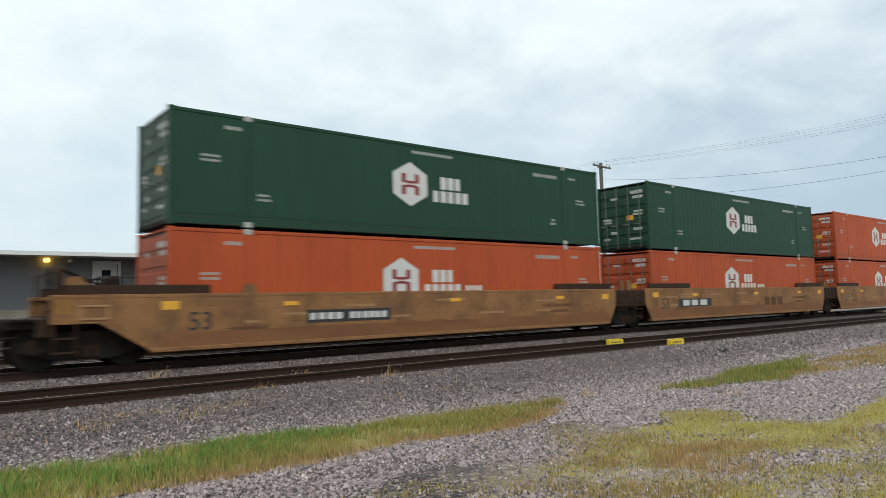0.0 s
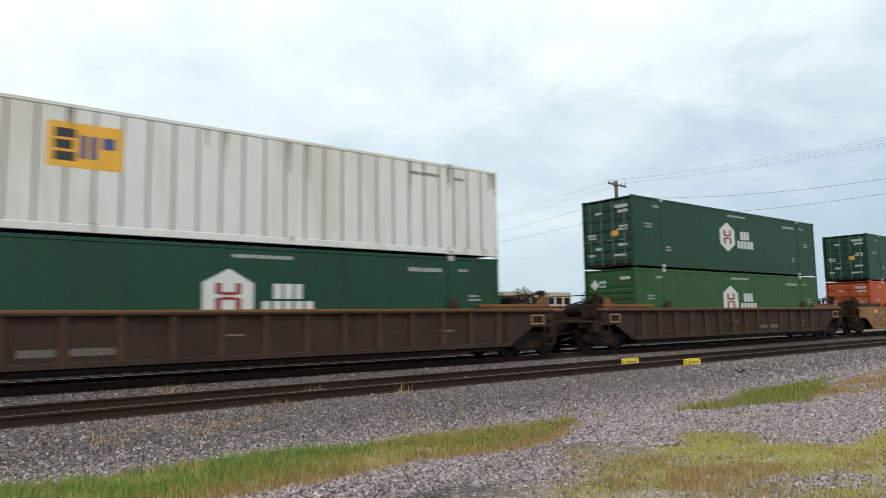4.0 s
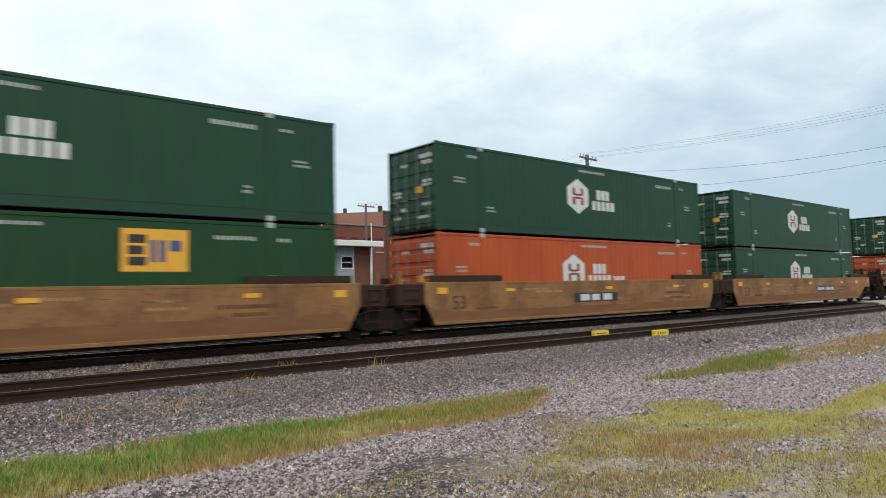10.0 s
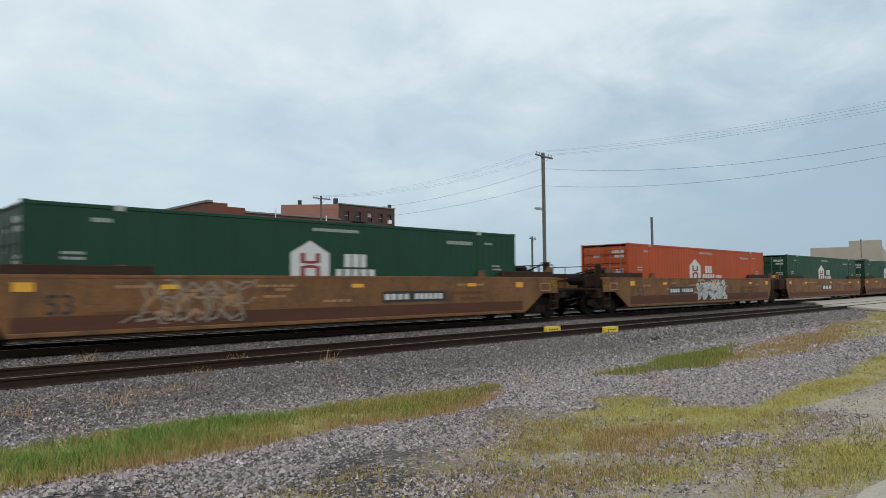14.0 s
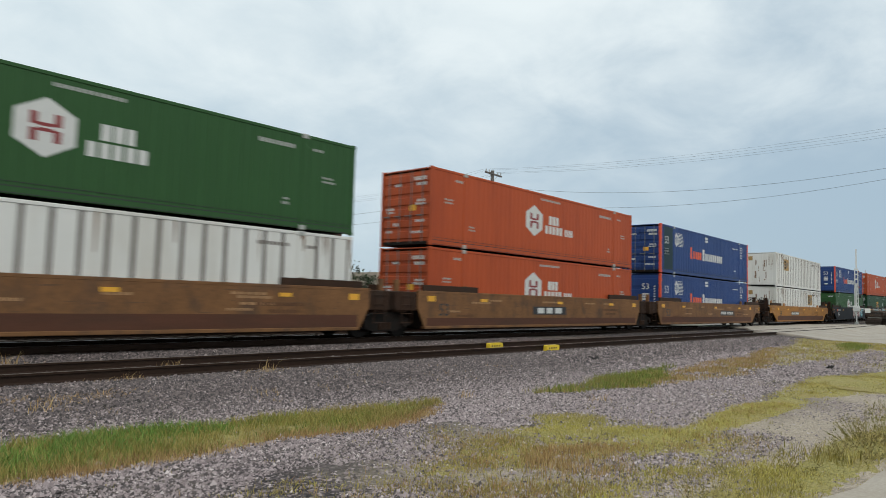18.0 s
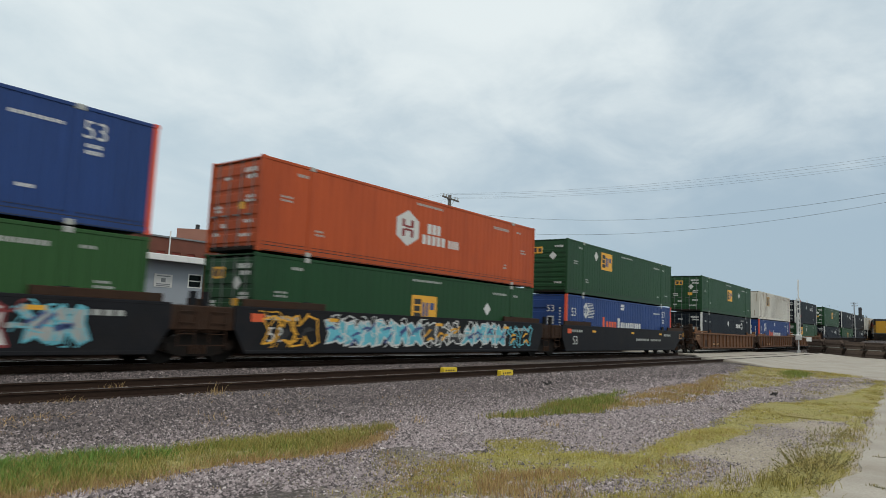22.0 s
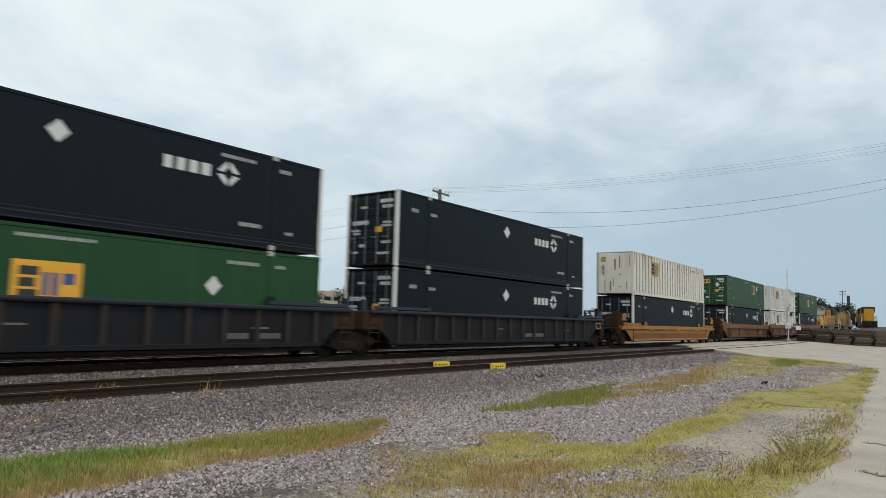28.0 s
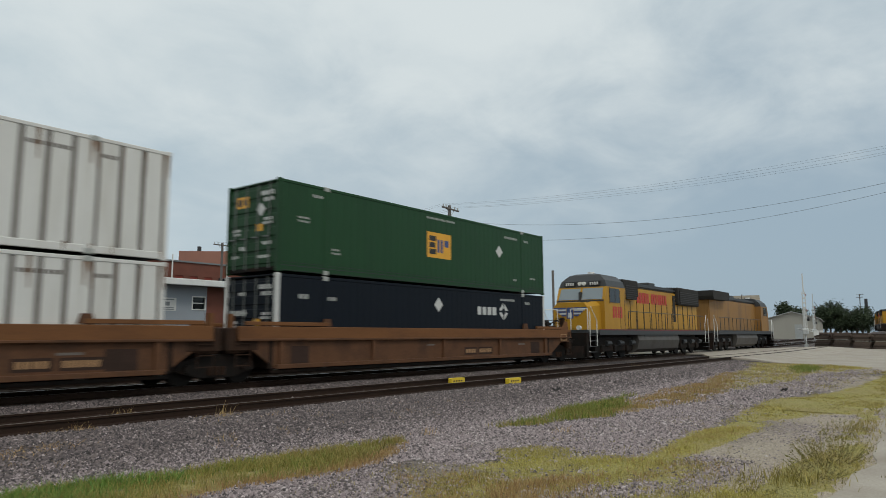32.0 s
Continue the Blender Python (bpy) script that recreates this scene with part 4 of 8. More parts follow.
def container(name, label, paint, pitch, groove, depth, end, groove_mat=None, post=None, seg=None):
    """A 53-foot box: side sheets, rails, posts, corner castings, doors with locking bars at the -x end."""
    c = thing(name, label, "container", "containers on the train")
    post = post or paint
    for s in (-1, 1):
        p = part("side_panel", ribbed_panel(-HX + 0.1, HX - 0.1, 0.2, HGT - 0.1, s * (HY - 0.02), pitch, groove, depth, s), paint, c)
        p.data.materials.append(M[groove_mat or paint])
        y0, y1 = (-HY, -HY + 0.08) if s < 0 else (HY - 0.08, HY)
        part("top_rail", rounded(-HX + 0.09, HX - 0.09, y0 + 0.004, y1, HGT - 0.11, HGT - 0.015, 0.012), paint, c)
        part("bottom_rail", rounded(-HX + 0.09, HX - 0.09, y0 + 0.004, y1, 0.03, 0.21, 0.012), paint, c)
        first = None
        for x in (-CASTING, CASTING):
            if first is None:
                first = part("lift_post", rounded(-0.085, 0.085, y0 + 0.002, y1, 0.19, HGT - 0.1, 0.012), paint, c)
                first.location.x = x
                cast = part("casting", rounded(-0.12, 0.12, y0 - 0.006, y1, HGT - 0.15, HGT + 0.006, 0.02), "mark_dim", c, "pale corner casting")
                cast.location.x = x
            else:
                again(first, pose(x, 0, 0))
                again(cast, pose(x, 0, 0))
            again(cast, pose(x, 0, -HGT + 0.145))
        for x in (-HX + 0.07, HX - 0.07):
            q = part("corner_post", rounded(x - 0.07, x + 0.07, y0, y1 + (0.06 if s < 0 else 0), 0.02, HGT - 0.01, 0.015), post, c)
            if s > 0:
                q.location.y = -0.06 * 0
            part("casting", rounded(x - 0.085, x + 0.085, y0 - 0.004, y1 + 0.03 * -s, HGT - 0.12, HGT + 0.004, 0.015), post, c)
            part("casting", rounded(x - 0.085, x + 0.085, y0 - 0.004, y1 + 0.03 * -s, -0.002, 0.12, 0.015), post, c)
    if not groove_mat:
        # thin black strips paint in the shade of the bottom rail's recess
        part("rail_seam", boxes(*[(-HX + 0.16, HX - 0.16, -HY + 0.001, -HY + 0.006, z, z + h) for z, h in ((0.195, 0.022), (0.052, 0.016))], (-HX + 0.16, HX - 0.16, -HY + 0.012, -HY + 0.022, 0.30, 0.311)), "mark_black", c, "painted dark shade lines of the recess along the bottom rail")
    part("roof", boxes((-HX + 0.06, HX - 0.06, -HY + 0.05, HY - 0.05, HGT - 0.06, HGT - 0.02)), paint, c)
    part("floor", boxes((-HX + 0.06, HX - 0.06, -HY + 0.05, HY - 0.05, 0.06, 0.18)), "iron", c)
    part("end_panel", boxes(*[(HX - 0.05, HX - 0.02, -HY + 0.1 + i * 0.3, -HY + 0.33 + i * 0.3, 0.1, HGT - 0.1) for i in range(8)], (HX - 0.1, HX - 0.05, -HY + 0.06, HY - 0.06, 0.1, HGT - 0.08)), paint, c)
    xe = -HX
    if end == "doors":
        for s in (-1, 1):
            ya, yb = (-HY + 0.15, -0.012) if s < 0 else (0.012, HY - 0.15)
            prof = [(0.06, 0.16)]
            for i in range(6):
                z = 0.26 + i * 0.42
                prof += [(0.06, z), (0.028, z + 0.03), (0.028, z + 0.27), (0.06, z + 0.30)]
            prof.append((0.06, HGT - 0.14))
            bm = bmesh.new()
            near = [bm.verts.new((xe + dx, ya, z)) for dx, z in prof]
            far = [bm.verts.new((xe + dx, yb, z)) for dx, z in prof]
            for k in range(len(prof) - 1):
                bm.faces.new((near[k], near[k + 1], far[k + 1], far[k]))
            back = [bm.verts.new((xe + 0.10, y, z)) for y, z in ((ya, 0.16), (yb, 0.16), (yb, HGT - 0.14), (ya, HGT - 0.14))]
            bm.faces.new(back)
            bm.faces.new((near[0], far[0], back[1], back[0]))
            bm.faces.new((far[-1], near[-1], back[3], back[2]))
            bm.faces.new((*near[::-1], back[0], back[3]))
            bm.faces.new((*far, back[2], back[1]))
            d = part("door", bm, paint, c)
            for f in (0.25, 0.75):
                y = ya + (yb - ya) * f
                part("locking_bar", tubes(((xe + 0.008, y, 0.12), (xe + 0.008, y, HGT - 0.1), 0.02), n=6), paint if groove_mat else "bar_steel", d)
                part("bar_handle", boxes((xe - 0.005, xe + 0.02, y - 0.02, y + 0.3, 1.1, 1.14)), "mark_dim" if groove_mat else "bar_steel", d)
            rows = ((-1.02, 0.62, 2.42, 0.14), (-1.02, 0.50, 2.22, 0.12), (-0.98, 0.42, 1.62, 0.09), (-0.98, 0.50, 1.50, 0.08), (-0.95, 0.45, 0.86, 0.10), (-0.9, 0.6, 0.45, 0.09)) if s < 0 else ((0.25, 0.36, 2.25, 0.1), (0.62, 0.42, 1.36, 0.09), (0.62, 0.36, 1.24, 0.08), (0.3, 0.34, 0.75, 0.12), (0.7, 0.3, 0.5, 0.1))
            part("door_sticker", end_bars([q for y, w, z, h in rows for q in word(y, y + w, z, z + h, max(4, round(w / 0.085)), 60)], xe + 0.024), "groove" if groove_mat else "mark", d)
            if s < 0:
                part("door_sticker", boxes((xe + 0.022, xe + 0.027, ya + 0.62, ya + 0.95, 1.3, 1.52)), "mark_yellow", d, "amber door sticker")
    else:
        steps = [(0.35 + 0.26 * i, 0.13) for i in range(8)] if end == "slats" else [(0.12, HGT - 0.26)] if end == "nose" else [(0.2 + 0.65 * i, 0.4) for i in range(4)]
        prof = [(0.06, 0.1)]
        for z, h in steps:
            prof += [(0.06, z - 0.02), (0.03, z), (0.03, z + h), (0.06, z + h + 0.02)]
        prof += [(0.06, HGT - 0.1), (0.10, HGT - 0.1), (0.10, 0.1)]
        part("front_wall", prism_y([(xe + dx, z) for dx, z in prof], -HY + 0.15, HY - 0.15), paint, c)
        if end == "plain":
            part("front_lettering", end_bars([(-0.55, -0.15, 1.62, 1.72), (-0.55, -0.15, 1.46, 1.58), (-0.55, -0.15, 1.30, 1.42), (-0.52, -0.2, 0.86, 1.0)] + [(-0.95, -0.85, z, z + 0.07) for z in (0.9, 1.05, 1.2, 1.35, 1.5, 1.65, 1.8, 1.95, 2.1)], xe + 0.024), "mark", c)
            lettering("53", 0.5, "mark", c, pose(xe + 0.022, -0.35, 2.1, 90, 0, -90))
        elif end == "nose":
            for y in (-0.95, -0.57, -0.19, 0.19, 0.57, 0.95):
                part("nose_rib", rounded(xe + 0.008, xe + 0.04, y - 0.045, y + 0.045, 0.12, HGT - 0.12, 0.01), paint, c)
            part("front_lettering", end_bars([(-0.42, -0.30, z, z + 0.07) for z in (0.5, 1.3, 2.1)], xe + 0.024), "rust_run", c)
            part("front_lettering", end_bars([(0.6, 0.95, 2.2, 2.55)], xe + 0.003), "faded", c)
        else:
            part("front_lettering", end_bars([q for y, w, z, h in ((-1.0, 0.5, 2.42, 0.12), (-0.95, 0.45, 0.5, 0.1), (0.2, 0.34, 2.3, 0.12), (0.2, 0.30, 2.12, 0.1)) for q in word(y, y + w, z, z + h, 5, 62)], xe + 0.024), "mark", c)
    return c


PAL = ("mark", "mark_red", "mark_dim")


def stains(c, seed):
    """Rust that has run down from rails, posts and castings."""
    r = random.Random(seed)
    bm = bmesh.new()
    Y = -HY + 0.003
    for x in [-CASTING] * 5 + [CASTING] * 5 + [-HX + 0.1] * 4 + [HX - 0.1] * 4 + [r.uniform(-7.9, 7.9) for _ in range(16)]:
        x += r.uniform(-0.12, 0.12)
        w, z1, ln = r.uniform(0.012, 0.04), r.choice((HGT - 0.1, HGT - 0.1, 0.25)), r.uniform(0.15, 1.1)
        x = min(max(x, -HX + 0.06), HX - 0.06)
        z0 = max(z1 - ln, 0.04)
        prism_y([(x - w, z1), (x - w * 0.3, z0), (x + w * 0.4, z0 + 0.03), (x + w, z1)], Y - 0.006, Y - 0.003, bm)
    part("rust_streak", bm, "rust_run", c, "brown rust streaks")
    part("door_stain", boxes(*[(-HX + 0.02, -HX + 0.026, y, y + r.uniform(0.03, 0.1), z, z + r.uniform(0.2, 0.8)) for y, z in [(r.uniform(-1.1, 1.0), r.uniform(0.2, 2.0)) for _ in range(14)]]), "rust_run", c)



def make_container(kind):
    base, *opt = kind.split(":")
    o = opt[0] if opt else ""
    if base == "hub_green":
        c = container("container", "dark green steel container with white hexagon emblem", "hub_green", 0.33, 0.03, 0.006, "slats" if o == "slats" else "doors")
        marks_hub(c, PAL, o == "inc")
        if o in ("inc", "d"):
            x, z = (3.35, 2.0) if o == "inc" else (4.2, 1.86)
            part("diamond_mark", prism_y([(x, z - 0.25), (x + 0.25, z), (x, z + 0.25), (x - 0.25, z)], -1.279, -1.276), "mark", c, "white diamond placard")
    elif base == "lime":
        c = container("container", "bright green steel container with white hexagon emblem", "lime_green", 0.33, 0.05, 0.012, "slats")
        marks_hub(c, PAL, False)
        end_diamond(c, 0.75, 2.25, 0.22, "end_emblem")
    elif base == "orange":
        c = container("container", "weathered orange steel container with white hexagon emblem", "orange", 0.30, 0.05, 0.008, "doors")
        marks_hub(c, PAL, True, -0.4)
    elif base == "emp":
        ex, ez, dx = {"r": (2.95, 2.1, 4.3), "l": (-3.06, 2.1, -4.5), "ll": (-4.0, 2.0, -0.29), "m": (-0.15, 1.57, 4.17), "d": (0.4, 1.75, 3.6), "rf": (2.95, 2.0, 4.5), "hr": (3.2, 2.1, -3.0), "y": (-0.6, 1.35, 4.4)}[o]
        c = container("container", "green steel container with yellow logo panel", "emp_green", 0.33, 0.03, 0.006, "slats" if o == "l" else "doors")
        marks_emp(c, ex, ez, dx, "faded" if o == "rf" else "mark_yellow")
        part("logo_panel", end_bars([(0.22, 0.82, 2.12, 2.48)], -HX + 0.02), "mark_yellow", c, "small yellow logo panel on the end")
        part("logo_block", end_bars([(0.56, 0.76, 2.18, 2.42), (0.28, 0.46, 2.2, 2.4)], -HX + 0.016), "mark_black", c)
        end_diamond(c, -0.42, 1.98, 0.22)
    elif base in ("white", "cream"):
        ex = {"t": -4.25, "l": -3.9, "j": -4.2, "fl": -3.9, "fw": -4.8, "fr": 3.6, "": -4.2}[o]
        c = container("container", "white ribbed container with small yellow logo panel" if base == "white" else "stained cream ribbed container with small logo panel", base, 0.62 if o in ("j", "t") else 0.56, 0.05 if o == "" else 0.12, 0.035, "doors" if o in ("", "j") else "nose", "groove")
        marks_emp(c, ex, 2.2 if o in ("t", "j") else 1.95, None, "faded" if o[:1] == "f" else "logo_pale" if o == "t" else "mark_yellow", "groove")
        stains(c, len(o) + ord(base[0]))
    elif base == "navy":
        c = container("container", "navy blue steel container with white lettering and pale corner posts", "navy", 0.33, 0.03, 0.006, "doors", post="mark")
        marks_umax(c)
        part("name_lettering", end_bars(word(0.45, 1.02, 1.62, 1.78, 5, 70), -HX + 0.02), "mark", c, "white painted company name")
        end_diamond(c, 0.30, 1.70, 0.14)
    else:
        c = container("container", "blue corrugated container with orange corner posts", "blue", 0.28, 0.12, 0.018, "plain" if o == "plain" else "doors", post="red_post")
        marks_pac(c)
        if o == "dark":
            part("patch_panel", bars([(-7.6, -6.3, 0.25, 2.75)]), "teal", c, "dark teal repaired panel")
    return c


# ---- well cars ----


def truck(parent, x, mat="iron"):
    """Two-axle truck: side frames, bolster, springs, wheels on axles, bearing caps."""
    t = part("truck_bolster", boxes((x - 0.2, x + 0.2, -1.05, 1.05, 0.42, 0.72), (x - 0.5, x + 0.5, -0.35, 0.35, 0.7, 0.86)), mat, parent)
    for s in (-1, 1):
        y0, y1 = sorted((s * 0.93, s * 1.08))
        part("side_frame", prism_y([(x - 1.25, 0.42), (x - 1.1, 0.36), (x - 0.5, 0.2), (x + 0.5, 0.2), (x + 1.1, 0.36), (x + 1.25, 0.42), (x + 1.2, 0.62), (x + 0.7, 0.74), (x + 0.35, 0.82), (x - 0.35, 0.82), (x - 0.7, 0.74), (x - 1.2, 0.62)], y0, y1), mat, t)
        part("spring_nest", tubes(*[((x + dx, s * 1.1, 0.26), (x + dx, s * 1.1, 0.5), 0.06) for dx in (-0.2, 0, 0.2)], n=6), "brown_iron", t)
        for a in (-0.9, 0.9):
            part("bearing_cap", tubes(((x + a, s * 1.06, 0.46), (x + a, s * 1.17, 0.46), 0.1), n=10), mat, t)
    for a in (-0.9, 0.9):
        bm = tubes(((x + a, -0.95, 0.46), (x + a, 0.95, 0.46), 0.08), n=8)
        for s in (-1, 1):
            tube(bm, (x + a, s * 0.69, 0.46), (x + a, s * 0.72, 0.46), 0.50, 20)
            tube(bm, (x + a, s * 0.72, 0.46), (x + a, s * 0.83, 0.46), 0.465, 20)
        part("wheelset", bm, "wheel", t)
    return t


def outline(kind, ends):
    """Half-outline of a side: bottom corner, slope over the truck, end."""
    l, r = ends
    pts = []
    z0, z1 = (0.30, 1.58) if kind == "smooth" else (0.38, 1.60)
    if kind == "low":
        z0, z1 = 0.32, 1.30
    zi = 0.98
    left = [(-8.45, z0), (-9.55, zi), (-10.5, zi)] if l == "s" else ([(-8.1, z0), (-9.0, zi), (-9.45, zi)] if kind != "smooth" else [(-8.35, z0), (-8.75, zi)])
    right = [(8.45, z0), (9.55, zi), (10.5, zi)] if r == "s" else ([(8.1, z0), (9.0, zi), (9.45, zi)] if kind != "smooth" else [(8.35, z0), (8.75, zi)])
    lt, rt = left[-1][0], right[-1][0]
    return left, right, lt, rt, z0, z1


def well_car(kind, ends, body, chord, label):
    """A well car unit centred on its container; ends: s = coupler end, a = articulated end."""
    c = thing("well_car", label, "rail car", "cars of the train")
    left, right, lt, rt, z0, z1 = outline(kind, ends)
    lo = left[0][0], right[0][0]
    for s in (-1, 1):
        y = s * 1.44
        ya, yb = sorted((y, y - s * 0.05))
        pts = [left[0], right[0], *right[1:], (rt, z1), (lt, z1), *left[:0:-1]]
        if kind == "smooth":
            side = part("side_sheet", prism_y(pts, ya, yb), body, c)
            part("top_chord", rounded(lt, rt, min(y + s * 0.006, y - s * 0.13), max(y + s * 0.006, y - s * 0.13), z1 - 0.06, z1 + 0.03, 0.012), body, c)
            part("bottom_chord", rounded(lo[0], lo[1], min(y + s * 0.012, y - s * 0.2), max(y + s * 0.012, y - s * 0.2), z0 - 0.03, z0 + 0.07, 0.012), body, c)
        else:
            side = part("side_sheet", prism_y(pts, *sorted((y - s * 0.09, y - s * 0.12))), body, c)
            zc = {"ribbed": z1 - 0.11, "deep": z1 - 0.40, "low": z1 - 0.22}[kind]
            part("top_chord", rounded(lt, rt, min(y, y - s * 0.16), max(y, y - s * 0.16), zc, z1, 0.015), chord, c)
            part("chord_lip", rounded(lt, rt, min(y + s * 0.03, y - s * 0.1), max(y + s * 0.03, y - s * 0.1), zc - 0.02, zc + 0.05, 0.012), body, c)
            part("bottom_chord", rounded(lo[0], lo[1], min(y + s * 0.02, y - s * 0.2), max(y + s * 0.02, y - s * 0.2), z0 - 0.02, z0 + 0.11, 0.012), body, c)
            if kind != "low":
                n = 15 if kind == "ribbed" else 5
                first = None
                for i in range(n):
                    x = -7.9 + i * 15.8 / (n - 1)
                    if first is None:
                        first = part("side_stake", rounded(-0.08, 0.08, *sorted((y + s * 0.002, y - s * 0.1)), z0 + 0.08, zc - 0.015, 0.012), "dark_stake" if body == "dark_brown" else "worn_black" if body == "dark_car" else "brown_car" if body == "brown_car" else chord, c)
                        first.location.x = x
                    else:
                        again(first, pose(x, 0, 0))
        for x0, x1 in ((lt + 0.25, lt + 3.4), (rt - 3.4, rt - 0.25)):
            part("end_rail", rounded(x0, x1, *sorted((y - s * 0.01, y - s * 0.10)), z1 + 0.025, z1 + (0.24 if kind == "smooth" else 0.14), 0.012), "brown_iron" if kind == "smooth" else chord, c)
        for x in (-6.1, 6.1):
            part("container_guide", prism_y([(x - 0.2, z1 + 0.02), (x + 0.2, z1 + 0.02), (x + 0.12, z1 + 0.26), (x - 0.12, z1 + 0.26)], *sorted((y - s * 0.02, y - s * 0.09))), body, c)
        if kind in ("smooth", "low"):
            part("reflector", boxes(*[(x, x + 0.42, *sorted((y + s * 0.0, y + s * 0.016)), z1 - 0.31, z1 - 0.20) for x in (-5.2, 0.4, 5.3)]), "mark_yellow", c, "amber reflector strip")
    part("well_floor", boxes((-8.2, 8.2, -1.35, 1.35, 0.25, 0.333)), "iron", c)
    for e, sgn, xe in ((ends[0], -1, lt), (ends[1], 1, rt)):
        part("bulkhead", boxes(tuple(sorted((sgn * 8.2, sgn * 8.32))) + (-1.36, 1.36, z0, 1.45)), "iron", c)
        platform = part("end_platform", boxes(tuple(sorted((sgn * 8.3, xe))) + (-1.30, 1.30, 1.0, 1.16), tuple(sorted((sgn * 8.3, xe + sgn * 0.15))) + (-0.4, 0.4, 0.72, 1.02)), "brown_iron", c)
        if e == "s":
            truck(c, sgn * 9.75)
            ends_x = sorted((xe + sgn * 0.1, sgn * 11.45))
            part("draft_sill", boxes((ends_x[0], ends_x[1], -0.22, 0.22, 0.72, 1.02)), "iron", c)
            part("coupler", rounded(*sorted((sgn * 11.2, sgn * 11.8)), -0.16, 0.16, 0.72, 1.0, 0.05), "brown_iron", c)
            part("handrail", tubes(*[((xe - sgn * 0.1, y, 1.1), (xe - sgn * 0.1, y, 2.1), 0.018) for y in (-1.28, -0.6, 0.6, 1.28)], ((xe - sgn * 0.1, -1.28, 2.1), (xe - sgn * 0.1, 1.28, 2.1), 0.018), n=6), "brown_iron", platform)
            part("ladder", tubes(*[((xe + sgn * 0.05, -1.42, z), (xe + sgn * 0.05, -1.02, z), 0.014) for z in (0.45, 0.75, 1.05, 1.35)], ((xe + sgn * 0.05, -1.42, 0.4), (xe + sgn * 0.05, -1.42, 1.5), 0.016), ((xe + sgn * 0.05, -1.02, 0.4), (xe + sgn * 0.05, -1.02, 1.5), 0.016), n=6), "iron", platform)
            part("brake_stand", rounded(*sorted((xe - sgn * 0.28, xe - sgn * 0.14)), -1.2, -0.95, 1.16, 2.22, 0.03), "brown_iron", platform)
            wheel_x = xe - sgn * 0.06
            part("brake_wheel", hand_wheel(wheel_x, -0.78, 1.95, 0.27), "iron", platform)
            part("end_gusset", prism_y([(xe - sgn * 0.95, 1.58), (xe - sgn * 0.25, 1.58), (xe - sgn * 0.3, 1.98), (xe - sgn * 0.55, 2.02)][::sgn], -1.41, -1.36), body if kind == "smooth" else chord, platform)
            part("placard_holder", boxes(*[(*sorted((xe - sgn * (0.52 + p), xe - sgn * (0.52 + q))), -1.462, -1.442, z_, z_ + h_) for p, q, z_, h_ in ((0, 0.62, 1.34, 0.045), (0, 0.62, 1.06, 0.045), (0, 0.045, 1.105, 0.235), (0.575, 0.62, 1.105, 0.235))]), "tan_pale", platform, "pale placard frame")
            part("sill_step", boxes(*[(*sorted((xe - sgn * 0.05, xe - sgn * 0.5)), -1.47, -1.28, z_, z_ + 0.035) for z_ in (0.36, 0.66)], *[(*sorted((xe - sgn * (0.05 + k * 0.42), xe - sgn * (0.08 + k * 0.42))), -1.46, -1.43, 0.36, 1.0) for k in (0, 1)]), "brown_iron", platform, "worn steel sill step")
            part("air_hose", tubes(((xe + sgn * 0.2, -0.35, 0.82), (xe + sgn * 0.6, -0.42, 0.5), 0.03), ((xe + sgn * 0.6, -0.42, 0.5), (xe + sgn * 1.0, -0.42, 0.42), 0.03), n=6), "rubber", platform)
            part("end_sill", rounded(*sorted((xe - sgn * 0.1, xe + sgn * 0.22)), -1.36, 1.36, 0.70, 1.12, 0.03), "brown_iron", c)
            part("crossover_walkway", boxes(*[(*sorted((xe + sgn * (0.24 + 0.13 * k), xe + sgn * (0.34 + 0.13 * k))), -1.25, 1.25, 1.06, 1.11) for k in range(4)], *[(*sorted((xe + sgn * 0.2, xe + sgn * 0.8)), y_, y_ + 0.06, 0.9, 1.06) for y_ in (-1.1, -0.4, 0.4, 1.04)]), "iron", c, "grated crossover walkway")
            part("air_tank", tubes(((xe - sgn * 0.75, -0.95, 1.55), (xe - sgn * 0.75, 0.75, 1.55), 0.27), n=12), "iron", platform)
            part("brake_valve", rounded(*sorted((xe - sgn * 1.55, xe - sgn * 1.15)), -0.9, -0.3, 1.16, 2.05, 0.08), "iron", platform)
            part("brake_valve", rounded(*sorted((xe - sgn * 1.5, xe - sgn * 1.2)), -0.2, 0.2, 1.16, 1.85, 0.06), "iron", platform)
            part("brake_rigging", tubes(((xe - sgn * 0.2, -1.1, 2.2), (xe - sgn * 1.3, -0.6, 1.75), 0.035), ((xe - sgn * 1.3, -0.4, 2.05), (xe - sgn * 0.5, 0.3, 1.8), 0.03), ((xe + sgn * 0.1, -0.7, 0.78), (xe + sgn * 1.2, -0.3, 0.62), 0.035), ((xe + sgn * 0.1, 0.7, 0.78), (xe + sgn * 1.2, 0.3, 0.62), 0.035),
                                        ((xe + sgn * 0.1, -0.9, 1.0), (xe + sgn * 0.1, -0.9, 0.45), 0.03), n=6), "iron", platform)
            part("hand_hold", tubes(*[((xe - sgn * 1.1, -1.38, z_), (xe - sgn * 1.7, -1.38, z_), 0.016) for z_ in (1.78, 2.0)], *[((xe - sgn * q, -1.38, 1.55), (xe - sgn * q, -1.38, 2.02), 0.016) for q in (1.1, 1.7)], n=5), "brown_iron", platform)
            part("brake_housing", rounded(*sorted((xe - sgn * 0.9, xe - sgn * 0.35)), -1.1, -0.2, 1.16, 1.75, 0.06), "brown_iron", platform)
